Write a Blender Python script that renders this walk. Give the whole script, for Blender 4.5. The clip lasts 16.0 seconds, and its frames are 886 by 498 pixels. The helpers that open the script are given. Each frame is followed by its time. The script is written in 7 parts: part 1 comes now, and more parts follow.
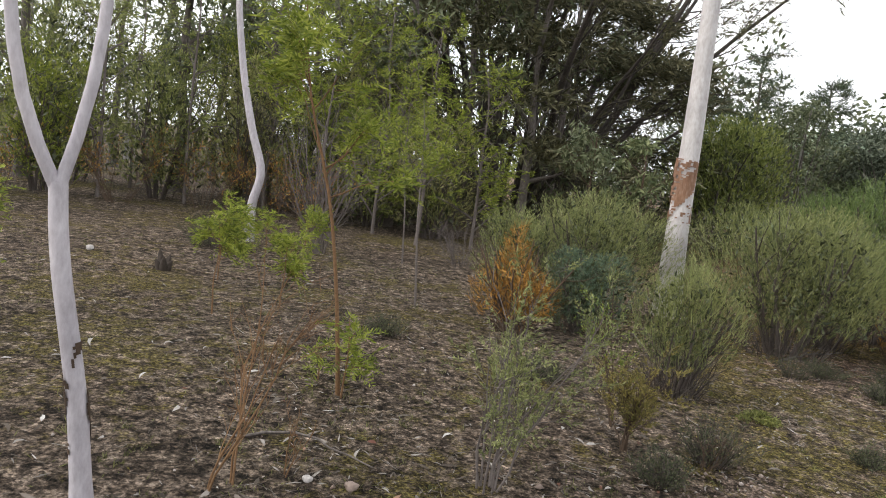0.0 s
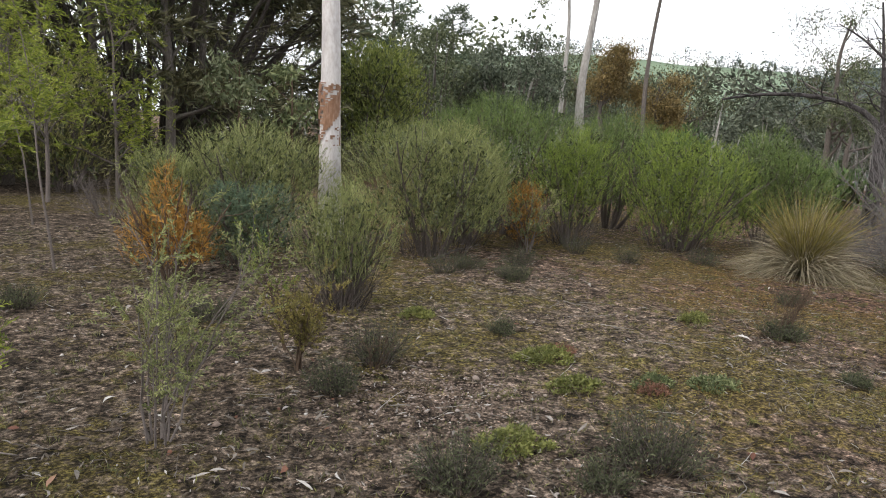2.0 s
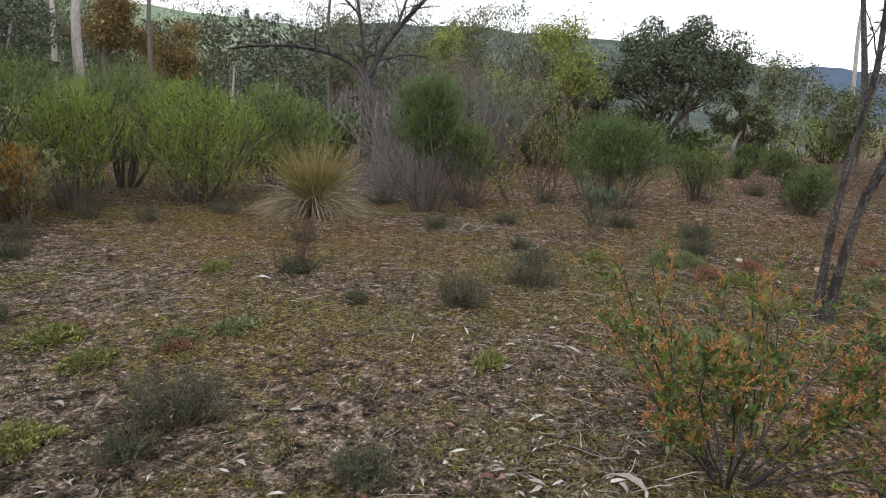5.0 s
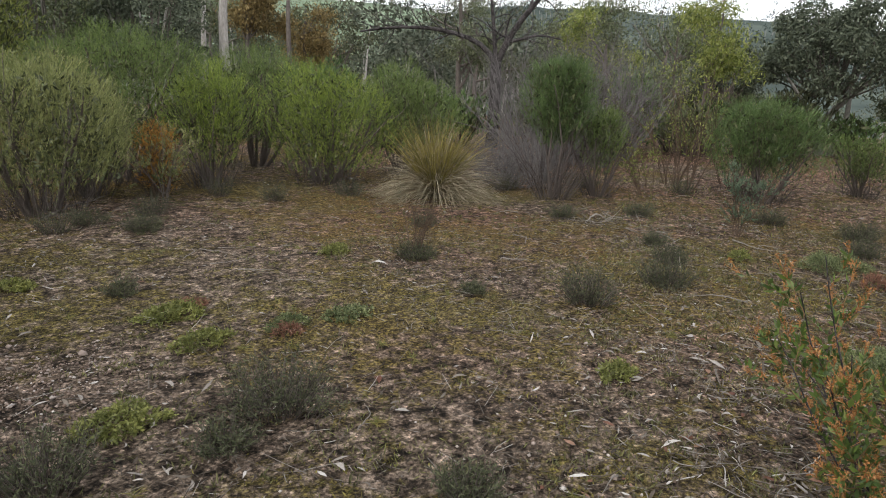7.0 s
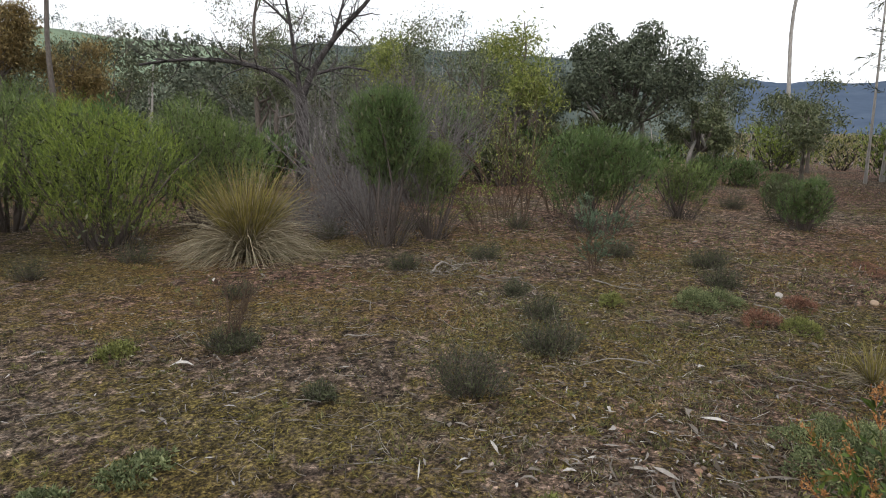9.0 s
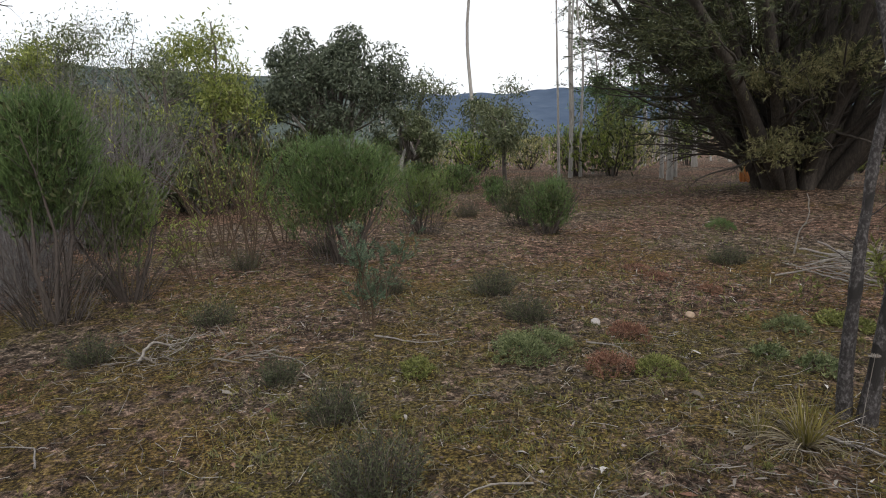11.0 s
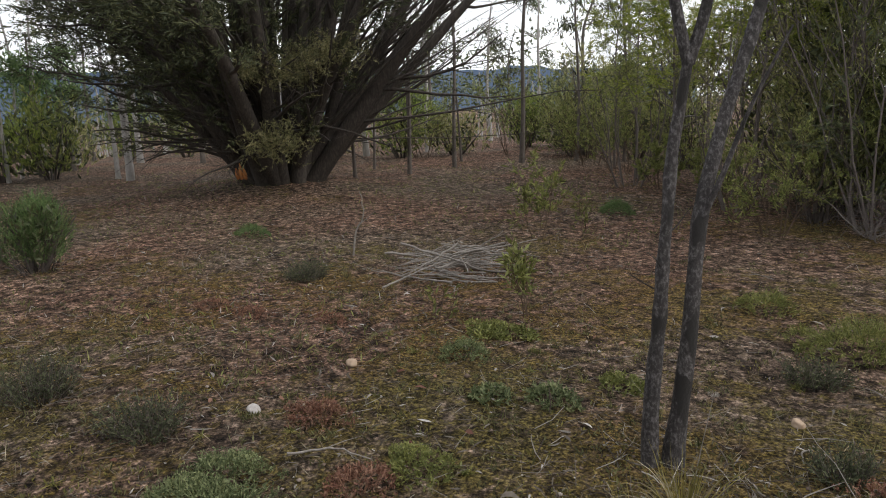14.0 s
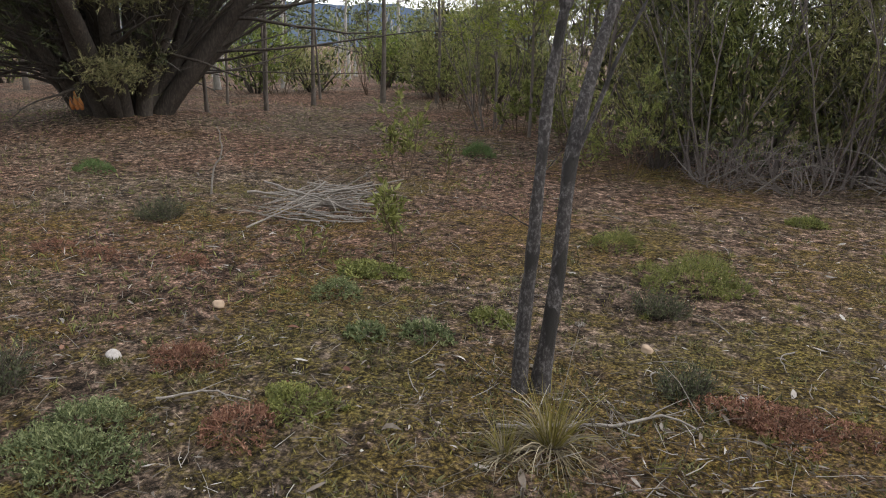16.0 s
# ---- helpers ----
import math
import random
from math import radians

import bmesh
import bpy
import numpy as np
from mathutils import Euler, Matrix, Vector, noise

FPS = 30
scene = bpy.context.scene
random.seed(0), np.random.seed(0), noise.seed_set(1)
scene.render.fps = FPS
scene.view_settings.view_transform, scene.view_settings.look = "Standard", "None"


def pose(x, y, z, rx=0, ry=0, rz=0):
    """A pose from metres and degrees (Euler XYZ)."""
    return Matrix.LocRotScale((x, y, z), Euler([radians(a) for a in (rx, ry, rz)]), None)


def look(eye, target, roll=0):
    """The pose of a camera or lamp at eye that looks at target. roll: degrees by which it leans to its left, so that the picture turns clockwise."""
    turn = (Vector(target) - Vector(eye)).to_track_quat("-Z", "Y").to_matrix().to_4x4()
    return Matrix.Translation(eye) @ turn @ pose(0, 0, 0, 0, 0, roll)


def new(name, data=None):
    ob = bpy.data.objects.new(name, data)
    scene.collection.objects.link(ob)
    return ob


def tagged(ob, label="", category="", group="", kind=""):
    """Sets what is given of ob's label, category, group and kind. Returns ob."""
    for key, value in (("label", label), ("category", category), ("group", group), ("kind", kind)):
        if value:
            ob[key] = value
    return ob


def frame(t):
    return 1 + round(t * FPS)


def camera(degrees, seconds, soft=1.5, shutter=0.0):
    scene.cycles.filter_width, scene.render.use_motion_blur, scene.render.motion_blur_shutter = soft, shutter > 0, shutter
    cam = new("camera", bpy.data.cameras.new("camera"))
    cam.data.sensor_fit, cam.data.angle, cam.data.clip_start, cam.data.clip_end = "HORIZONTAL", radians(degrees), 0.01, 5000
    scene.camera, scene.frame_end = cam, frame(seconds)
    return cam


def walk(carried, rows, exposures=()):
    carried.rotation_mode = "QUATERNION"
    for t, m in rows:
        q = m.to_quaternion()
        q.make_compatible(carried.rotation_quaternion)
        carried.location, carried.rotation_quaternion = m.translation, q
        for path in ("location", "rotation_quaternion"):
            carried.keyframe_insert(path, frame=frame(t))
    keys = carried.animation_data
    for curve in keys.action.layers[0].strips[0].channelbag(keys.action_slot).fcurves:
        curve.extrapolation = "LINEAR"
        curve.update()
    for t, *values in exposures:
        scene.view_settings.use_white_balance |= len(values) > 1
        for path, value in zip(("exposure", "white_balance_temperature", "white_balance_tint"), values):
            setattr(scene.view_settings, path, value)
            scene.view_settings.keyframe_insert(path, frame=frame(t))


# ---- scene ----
cam = camera(65.1, 16.0, soft=1.0)
METRES, EYE, TILT, LEAN, TURN = 6.1, 1.5, 0.0, 0.0, 0.0
ROWS = [
    (0.0, 0.0, 0.0, 0.0, 0.99, -7.25, -7.78),
    (0.5, 0.0012, 0.0026, -0.0004, -2.22, -8.15, -7.5),
    (1.0, 0.0046, 0.0025, -0.0009, -6.88, -8.26, -5.9),
    (1.5, 0.0067, 0.0021, -0.0008, -10.52, -8.62, -5.07),
    (1.8, 0.0154, -0.0025, -0.0027, -17.96, -8.6, -3.87),
    (2.0, 0.0212, -0.0056, -0.004, -26.48, -10.08, -3.38),
    (2.5, 0.0302, -0.0206, -0.0065, -51.75, -12.31, -1.75),
    (3.0, 0.0334, -0.0241, -0.0059, -59.41, -13.57, -1.72),
    (3.5, 0.035, -0.0258, -0.0027, -56.74, -10.91, -0.11),
    (4.0, 0.038, -0.0311, -0.0024, -63.36, -10.81, -1.65),
    (6.3, 0.0573, -0.0338, -0.0044, -63.09, -13.43, -2.81),
    (6.5, 0.0666, -0.0259, -0.0057, -59.57, -13.65, -2.58),
    (7.0, 0.0899, -0.0061, -0.0089, -53.52, -13.73, -2.54),
    (7.2, 0.103, 0.0104, -0.0075, -53.47, -14.06, -3.43),
    (7.5, 0.1226, 0.0352, -0.0055, -56.43, -12.77, -1.63),
    (7.8, 0.1479, 0.0473, -0.0067, -61.6, -10.43, -0.32),
    (8.0, 0.1648, 0.0553, -0.0075, -61.56, -8.03, -1.37),
    (8.2, 0.1803, 0.0665, -0.0095, -62.27, -7.77, -0.19),
    (8.5, 0.2035, 0.0833, -0.0124, -65.53, -9.36, 0.27),
    (9.0, 0.2512, 0.1283, -0.0138, -69.63, -10.46, -0.8),
    (9.3, 0.2951, 0.1509, -0.0144, -73.72, -10.93, 0.72),
    (9.5, 0.3244, 0.166, -0.0148, -78.43, -11.18, -0.59),
    (9.7, 0.3537, 0.1811, -0.0152, -83.89, -11.14, 0.97),
    (11.8, 0.6381, 0.2803, -0.0288, -98.42, -9.89, 0.07),
    (12.0, 0.6632, 0.2888, -0.0251, -100.52, -10.19, -0.33),
    (12.3, 0.7009, 0.3016, -0.0196, -107.48, -9.83, 0.23),
    (12.5, 0.726, 0.3101, -0.0159, -111.14, -10.01, 0.08),
    (13.0, 0.786, 0.3091, -0.021, -115.71, -11.23, -0.41),
    (13.2, 0.8008, 0.3071, -0.0174, -117.79, -11.53, -0.15),
    (13.5, 0.823, 0.304, -0.012, -124.48, -11.89, 0.67),
    (13.8, 0.8406, 0.3114, -0.0118, -136.01, -11.75, 1.33),
    (14.0, 0.8524, 0.3163, -0.0117, -140.63, -11.84, 2.03),
    (14.2, 0.8542, 0.3169, -0.0125, -145.17, -12.1, -0.24),
    (14.5, 0.8568, 0.3178, -0.0137, -151.62, -13.54, -0.81),
    (15.0, 0.8612, 0.3194, -0.0143, -153.84, -15.14, -0.92),
    (15.5, 0.8654, 0.3242, -0.0148, -153.06, -15.99, -1.33),
    (16.0, 0.8653, 0.3252, -0.015, -152.03, -16.69, -1.05),
]
EXPOSURES = [(0.0, 0.46), (2.0, 0.45), (3.0, 0.40), (4.0, 0.30), (6.5, 0.28), (7.2, 0.31), (8.0, 0.26), (9.0, 0.08), (9.5, 0.04), (12.0, -0.08), (13.5, -0.06), (15.0, 0.2), (16.0, 0.32)]
walk(cam, [(t, pose(0, 0, EYE, TILT, LEAN, TURN) @ pose(METRES * x, METRES * y, METRES * z, 90 + pitch, roll, yaw)) for t, x, y, z, yaw, pitch, roll in ROWS], EXPOSURES)

# ---- world and sun: bright overcast sky ----
world = bpy.data.worlds.new("overcast_sky")
scene.world = world
world.use_nodes = True
wn, wl = world.node_tree.nodes, world.node_tree.links
wn.clear()
sky = wn.new("ShaderNodeTexSky")
sky.sky_type, sky.sun_disc = "NISHITA", False
SUN_ELEVATION, SUN_AZIMUTH = 42.0, 258.0
sky.sun_elevation, sky.sun_rotation = radians(SUN_ELEVATION), radians(SUN_AZIMUTH)
sky.dust_density, sky.air_density = 3.0, 1.0
blue = wn.new("ShaderNodeBackground")
blue.inputs["Strength"].default_value = 0.10
wl.new(sky.outputs[0], blue.inputs["Color"])
cloud_at = wn.new("ShaderNodeTexCoord")
cloud = wn.new("ShaderNodeTexNoise")
cloud.inputs["Scale"].default_value, cloud.inputs["Detail"].default_value = 2.2, 5.0
wl.new(cloud_at.outputs["Generated"], cloud.inputs["Vector"])
cloud_ramp = wn.new("ShaderNodeValToRGB")
cloud_ramp.color_ramp.elements[0].position, cloud_ramp.color_ramp.elements[0].color = 0.30, (0.86, 0.90, 0.97, 1)
cloud_ramp.color_ramp.elements[1].position, cloud_ramp.color_ramp.elements[1].color = 0.62, (1.0, 1.0, 1.0, 1)
wl.new(cloud.outputs["Fac"], cloud_ramp.inputs["Fac"])
grey = wn.new("ShaderNodeBackground")
grey.inputs["Strength"].default_value = 1.32
wl.new(cloud_ramp.outputs["Color"], grey.inputs["Color"])
veil = wn.new("ShaderNodeMixShader")
veil.inputs["Fac"].default_value = 0.88
wl.new(blue.outputs[0], veil.inputs[1])
wl.new(grey.outputs[0], veil.inputs[2])
world_out = wn.new("ShaderNodeOutputWorld")
wl.new(veil.outputs[0], world_out.inputs["Surface"])

sun = new("sun", bpy.data.lights.new("sun", "SUN"))
sun.data.energy, sun.data.angle, sun.data.color = 1.4, radians(20), (1.0, 0.95, 0.88)
_az, _el = radians(SUN_AZIMUTH), radians(SUN_ELEVATION)
SUN_WAY = Vector((math.sin(_az) * math.cos(_el), math.cos(_az) * math.cos(_el), math.sin(_el)))
sun.matrix_world = look(SUN_WAY * 60, (0, 0, 0))


# ---- materials ----
def material(name):
    m = bpy.data.materials.new(name)
    m.use_nodes = True
    m.node_tree.nodes.clear()
    n, l = m.node_tree.nodes, m.node_tree.links
    out = n.new("ShaderNodeOutputMaterial")
    bsdf = n.new("ShaderNodeBsdfPrincipled")
    l.new(bsdf.outputs[0], out.inputs["Surface"])
    return m, n, l, bsdf, out


def ramp_of(n, stops):
    r = n.new("ShaderNodeValToRGB")
    while len(r.color_ramp.elements) < len(stops):
        r.color_ramp.elements.new(0.5)
    for e, (p, c) in zip(r.color_ramp.elements, stops):
        e.position, e.color = p, (*c, 1)
    return r


def noise_of(n, l, scale, detail=4.0, rough=0.6, stretch=None):
    at = n.new("ShaderNodeTexCoord")
    t = n.new("ShaderNodeTexNoise")
    t.inputs["Scale"].default_value, t.inputs["Detail"].default_value, t.inputs["Roughness"].default_value = scale, detail, rough
    if stretch:
        mp = n.new("ShaderNodeMapping")
        mp.inputs["Scale"].default_value = stretch
        l.new(at.outputs["Object"], mp.inputs["Vector"])
        l.new(mp.outputs[0], t.inputs["Vector"])
    else:
        l.new(at.outputs["Object"], t.inputs["Vector"])
    return t


def mixed(n, l, a, b, fac, kind="MIX"):
    m = n.new("ShaderNodeMix")
    m.data_type, m.blend_type = "RGBA", kind
    for socket, value in ((m.inputs["Factor"], fac), (m.inputs[6], a), (m.inputs[7], b)):
        if isinstance(value, (int, float)):
            socket.default_value = value
        elif isinstance(value, tuple):
            socket.default_value = (*value, 1)
        else:
            l.new(value, socket)
    return m.outputs[2]


def bumped(n, l, bsdf, height, strength, distance):
    b = n.new("ShaderNodeBump")
    b.inputs["Strength"].default_value, b.inputs["Distance"].default_value = strength, distance
    l.new(height, b.inputs["Height"])
    l.new(b.outputs[0], bsdf.inputs["Normal"])


def foliage(name, stops, through_leaf=0.25, rough=0.55, patch=0.8, patch_scale=5.0, gain=1.5):
    """Leaves: each one its own shade, broad patches lighter and darker, some light shining through."""
    m, n, l, bsdf, out = material(name)
    geo = n.new("ShaderNodeNewGeometry")
    r = ramp_of(n, [(at, tuple(min(1.0, v * gain) for v in c)) for at, c in stops])
    l.new(geo.outputs["Random Per Island"], r.inputs["Fac"])
    patches = noise_of(n, l, patch_scale, 3.0)
    tone = ramp_of(n, [(0.36, (0.5, 0.54, 0.5)), (0.64, (1.1, 1.1, 1.05))])
    l.new(patches.outputs["Fac"], tone.inputs["Fac"])
    colour = mixed(n, l, r.outputs["Color"], tone.outputs["Color"], patch, "MULTIPLY")
    l.new(colour, bsdf.inputs["Base Color"])
    bsdf.inputs["Roughness"].default_value = rough
    bsdf.inputs["Specular IOR Level"].default_value = 0.35
    tr = n.new("ShaderNodeBsdfTranslucent")
    l.new(colour, tr.inputs["Color"])
    mx = n.new("ShaderNodeMixShader")
    mx.inputs["Fac"].default_value = through_leaf
    l.new(bsdf.outputs[0], mx.inputs[1])
    l.new(tr.outputs[0], mx.inputs[2])
    l.new(mx.outputs[0], out.inputs["Surface"])
    return m


def bark(name, dark, mid, light, scale=9.0, stretch=(1, 1, 0.22), relief=0.012, patch_colour=None, rough=0.85, patch_cut=0.655):
    m, n, l, bsdf, out = material(name)
    fine = noise_of(n, l, scale * 5, 6.0, 0.7, stretch)
    broad = noise_of(n, l, scale * 0.45, 4.0, 0.55, (1, 1, 0.6))
    r = ramp_of(n, [(0.28, dark), (0.5, mid), (0.72, light)])
    l.new(fine.outputs["Fac"], r.inputs["Fac"])
    t = ramp_of(n, [(0.35, (0.66, 0.66, 0.68)), (0.65, (1, 1, 1))])
    l.new(broad.outputs["Fac"], t.inputs["Fac"])
    colour = mixed(n, l, r.outputs["Color"], t.outputs["Color"], 0.8, "MULTIPLY")
    if patch_colour:
        spots = noise_of(n, l, scale * 0.5, 2.0, 0.5, (1, 1, 0.7))
        cut = ramp_of(n, [(patch_cut, (0, 0, 0)), (patch_cut + 0.03, (1, 1, 1))])
        l.new(spots.outputs["Fac"], cut.inputs["Fac"])
        colour = mixed(n, l, colour, patch_colour, cut.outputs["Color"])
    l.new(colour, bsdf.inputs["Base Color"])
    bsdf.inputs["Roughness"].default_value = rough
    bumped(n, l, bsdf, fine.outputs["Fac"], 0.6, relief)
    return m


def speckled(name, stops, rough=0.9, scale=60.0):
    """Loose small things: each piece its own shade, with fine grain."""
    m, n, l, bsdf, out = material(name)
    geo = n.new("ShaderNodeNewGeometry")
    r = ramp_of(n, stops)
    l.new(geo.outputs["Random Per Island"], r.inputs["Fac"])
    grain = noise_of(n, l, scale, 3.0)
    t = ramp_of(n, [(0.3, (0.6, 0.6, 0.6)), (0.7, (1.1, 1.1, 1.1))])
    l.new(grain.outputs["Fac"], t.inputs["Fac"])
    l.new(mixed(n, l, r.outputs["Color"], t.outputs["Color"], 0.8, "MULTIPLY"), bsdf.inputs["Base Color"])
    bsdf.inputs["Roughness"].default_value = rough
    bsdf.inputs["Specular IOR Level"].default_value = 0.25
    return m


def ground_material():
    m, n, l, bsdf, out = material("bare_soil_and_moss")
    soil_noise = noise_of(n, l, 11.0, 10.0, 0.78)
    soil = ramp_of(n, [(0.38, (0.010, 0.008, 0.006)), (0.46, (0.070, 0.055, 0.041)), (0.55, (0.185, 0.150, 0.118)), (0.65, (0.38, 0.318, 0.26))])
    l.new(soil_noise.outputs["Fac"], soil.inputs["Fac"])
    # crumbs and flecks of dead leaf
    crumb = n.new("ShaderNodeTexVoronoi")
    crumb.inputs["Scale"].default_value = 60.0
    at = n.new("ShaderNodeTexCoord")
    warp = noise_of(n, l, 20.0, 3.0)
    shifted = mixed(n, l, at.outputs["Object"], warp.outputs["Color"], 0.03, "ADD")
    l.new(shifted, crumb.inputs["Vector"])
    flecks = ramp_of(n, [(0.0, (0.22, 0.21, 0.21)), (0.4, (0.75, 0.73, 0.71)), (0.8, (1.35, 1.32, 1.30)), (0.95, (2.3, 2.24, 2.2))])
    sep = n.new("ShaderNodeSeparateColor")
    l.new(crumb.outputs["Color"], sep.inputs[0])
    l.new(sep.outputs[0], flecks.inputs["Fac"])
    colour = mixed(n, l, soil.outputs["Color"], flecks.outputs["Color"], 0.6, "MULTIPLY")
    strips = n.new("ShaderNodeTexVoronoi")
    strips.inputs["Scale"].default_value = 24.0
    stretch_map = n.new("ShaderNodeMapping")
    stretch_map.inputs["Scale"].default_value = (1.0, 2.6, 1.0)
    l.new(shifted, stretch_map.inputs["Vector"])
    l.new(stretch_map.outputs[0], strips.inputs["Vector"])
    sep2 = n.new("ShaderNodeSeparateColor")
    l.new(strips.outputs["Color"], sep2.inputs[0])
    blots = ramp_of(n, [(0.0, (0.55, 0.53, 0.53)), (0.6, (1.0, 1.0, 1.0)), (0.9, (1.7, 1.62, 1.55))])
    l.new(sep2.outputs[0], blots.inputs["Fac"])
    colour = mixed(n, l, colour, blots.outputs["Color"], 0.22, "MULTIPLY")
    # lighter and darker stretches; shade in hollows between crumbs is painted further down
    stretch_tone = ramp_of(n, [(0.36, (0.80, 0.79, 0.78)), (0.5, (1.0, 1.0, 1.0)), (0.64, (1.2, 1.19, 1.18))])
    l.new(noise_of(n, l, 1.7, 6.0, 0.62).outputs["Fac"], stretch_tone.inputs["Fac"])
    colour = mixed(n, l, colour, stretch_tone.outputs["Color"], 0.9, "MULTIPLY")
    # moss in broad patches broken up by finer noise
    broad = noise_of(n, l, 0.55, 3.0, 0.55)
    fine = noise_of(n, l, 7.0, 9.0, 0.72)
    add = n.new("ShaderNodeMath")
    add.operation = "MULTIPLY_ADD"
    l.new(fine.outputs["Fac"], add.inputs[0])
    add.inputs[1].default_value = 1.25
    l.new(broad.outputs["Fac"], add.inputs[2])
    where = n.new("ShaderNodeSeparateXYZ")
    l.new(at.outputs["Object"], where.inputs[0])
    damp = n.new("ShaderNodeMapRange")
    damp.inputs["From Min"].default_value, damp.inputs["From Max"].default_value = -0.5, 5.5
    damp.inputs["To Min"].default_value, damp.inputs["To Max"].default_value = -0.345, -0.25
    l.new(where.outputs["X"], damp.inputs["Value"])
    dry_x = n.new("ShaderNodeMapRange")
    dry_x.inputs["From Min"].default_value, dry_x.inputs["From Max"].default_value = 8.0, 11.5
    dry_x.inputs["To Min"].default_value, dry_x.inputs["To Max"].default_value = 0.0, -0.13
    l.new(where.outputs["X"], dry_x.inputs["Value"])
    dry_y = n.new("ShaderNodeMapRange")
    dry_y.inputs["From Min"].default_value, dry_y.inputs["From Max"].default_value = -5.0, -1.5
    dry_y.inputs["To Min"].default_value, dry_y.inputs["To Max"].default_value = -0.10, 0.0
    l.new(where.outputs["Y"], dry_y.inputs["Value"])
    dry = n.new("ShaderNodeMath")
    dry.operation = "ADD"
    l.new(dry_x.outputs[0], dry.inputs[0])
    l.new(dry_y.outputs[0], dry.inputs[1])
    drier = n.new("ShaderNodeMath")
    drier.operation = "ADD"
    l.new(dry.outputs[0], drier.inputs[0])
    l.new(damp.outputs[0], drier.inputs[1])
    wet = n.new("ShaderNodeMath")
    wet.operation = "ADD"
    l.new(add.outputs[0], wet.inputs[0])
    l.new(drier.outputs[0], wet.inputs[1])
    cut = ramp_of(n, [(0.79, (0, 0, 0)), (0.93, (0.78, 0.78, 0.78))])
    l.new(wet.outputs[0], cut.inputs["Fac"])
    moss = ramp_of(n, [(0.38, (0.012, 0.011, 0.004)), (0.5, (0.098, 0.081, 0.021)), (0.62, (0.265, 0.226, 0.064))])
    tuft = noise_of(n, l, 55.0, 4.0, 0.7)
    l.new(tuft.outputs["Fac"], moss.inputs["Fac"])
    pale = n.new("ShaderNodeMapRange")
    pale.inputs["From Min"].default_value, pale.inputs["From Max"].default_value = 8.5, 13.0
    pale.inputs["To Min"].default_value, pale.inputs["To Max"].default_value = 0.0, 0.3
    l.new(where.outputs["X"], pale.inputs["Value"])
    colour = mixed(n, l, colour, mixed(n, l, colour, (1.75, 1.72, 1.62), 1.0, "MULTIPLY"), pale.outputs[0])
    colour = mixed(n, l, colour, moss.outputs["Color"], cut.outputs["Color"])
    # shade in small hollows of soil and moss, painted as noise at two sizes
    for size, dark, bright in ((19.0, 0.30, 1.35), (52.0, 0.22, 1.5)):
        hollow_shade = ramp_of(n, [(0.41, (dark, dark * 0.97, dark * 0.95)), (0.50, (1.06, 1.06, 1.06)), (0.62, (bright, bright, bright))])
        l.new(noise_of(n, l, size, 4.0, 0.68).outputs["Fac"], hollow_shade.inputs["Fac"])
        colour = mixed(n, l, colour, hollow_shade.outputs["Color"], 0.75, "MULTIPLY")
    # a stretch of paler, sandier soil across the open middle
    sand_from = n.new("ShaderNodeMapRange")
    sand_from.inputs["From Min"].default_value, sand_from.inputs["From Max"].default_value = 0.3, 2.0
    l.new(where.outputs["X"], sand_from.inputs["Value"])
    sand_to = n.new("ShaderNodeMapRange")
    sand_to.inputs["From Min"].default_value, sand_to.inputs["From Max"].default_value = 4.2, 7.0
    sand_to.inputs["To Min"].default_value, sand_to.inputs["To Max"].default_value = 0.34, 0.0
    l.new(where.outputs["X"], sand_to.inputs["Value"])
    sand = n.new("ShaderNodeMath")
    sand.operation = "MULTIPLY"
    l.new(sand_from.outputs[0], sand.inputs[0])
    l.new(sand_to.outputs[0], sand.inputs[1])
    colour = mixed(n, l, colour, mixed(n, l, colour, (1.62, 1.58, 1.62), 1.0, "MULTIPLY"), sand.outputs[0])
    # reddish needle litter in some stretches
    red_at = noise_of(n, l, 0.33, 4.0, 0.6)
    red_cut = ramp_of(n, [(0.40, (0.15, 0.15, 0.15)), (0.60, (0.85, 0.85, 0.85))])
    l.new(red_at.outputs["Fac"], red_cut.inputs["Fac"])
    red_side = n.new("ShaderNodeMapRange")
    red_side.inputs["From Min"].default_value, red_side.inputs["From Max"].default_value = 2.5, 6.5
    red_side.inputs["To Min"].default_value, red_side.inputs["To Max"].default_value = 0.15, 1.0
    l.new(where.outputs["X"], red_side.inputs["Value"])
    red_amount = n.new("ShaderNodeMath")
    red_amount.operation = "MULTIPLY"
    l.new(red_cut.outputs["Color"], red_amount.inputs[0])
    l.new(red_side.outputs[0], red_amount.inputs[1])
    colour = mixed(n, l, colour, mixed(n, l, colour, (1.20, 0.885, 0.84), 1.0, "MULTIPLY"), red_amount.outputs[0])
    l.new(colour, bsdf.inputs["Base Color"])
    bsdf.inputs["Roughness"].default_value = 0.95
    bsdf.inputs["Specular IOR Level"].default_value = 0.15
    relief = n.new("ShaderNodeMath")
    relief.operation = "ADD"
    l.new(soil_noise.outputs["Fac"], relief.inputs[0])
    l.new(sep.outputs[1], relief.inputs[1])
    bumped(n, l, bsdf, relief.outputs[0], 1.0, 0.06)
    return m


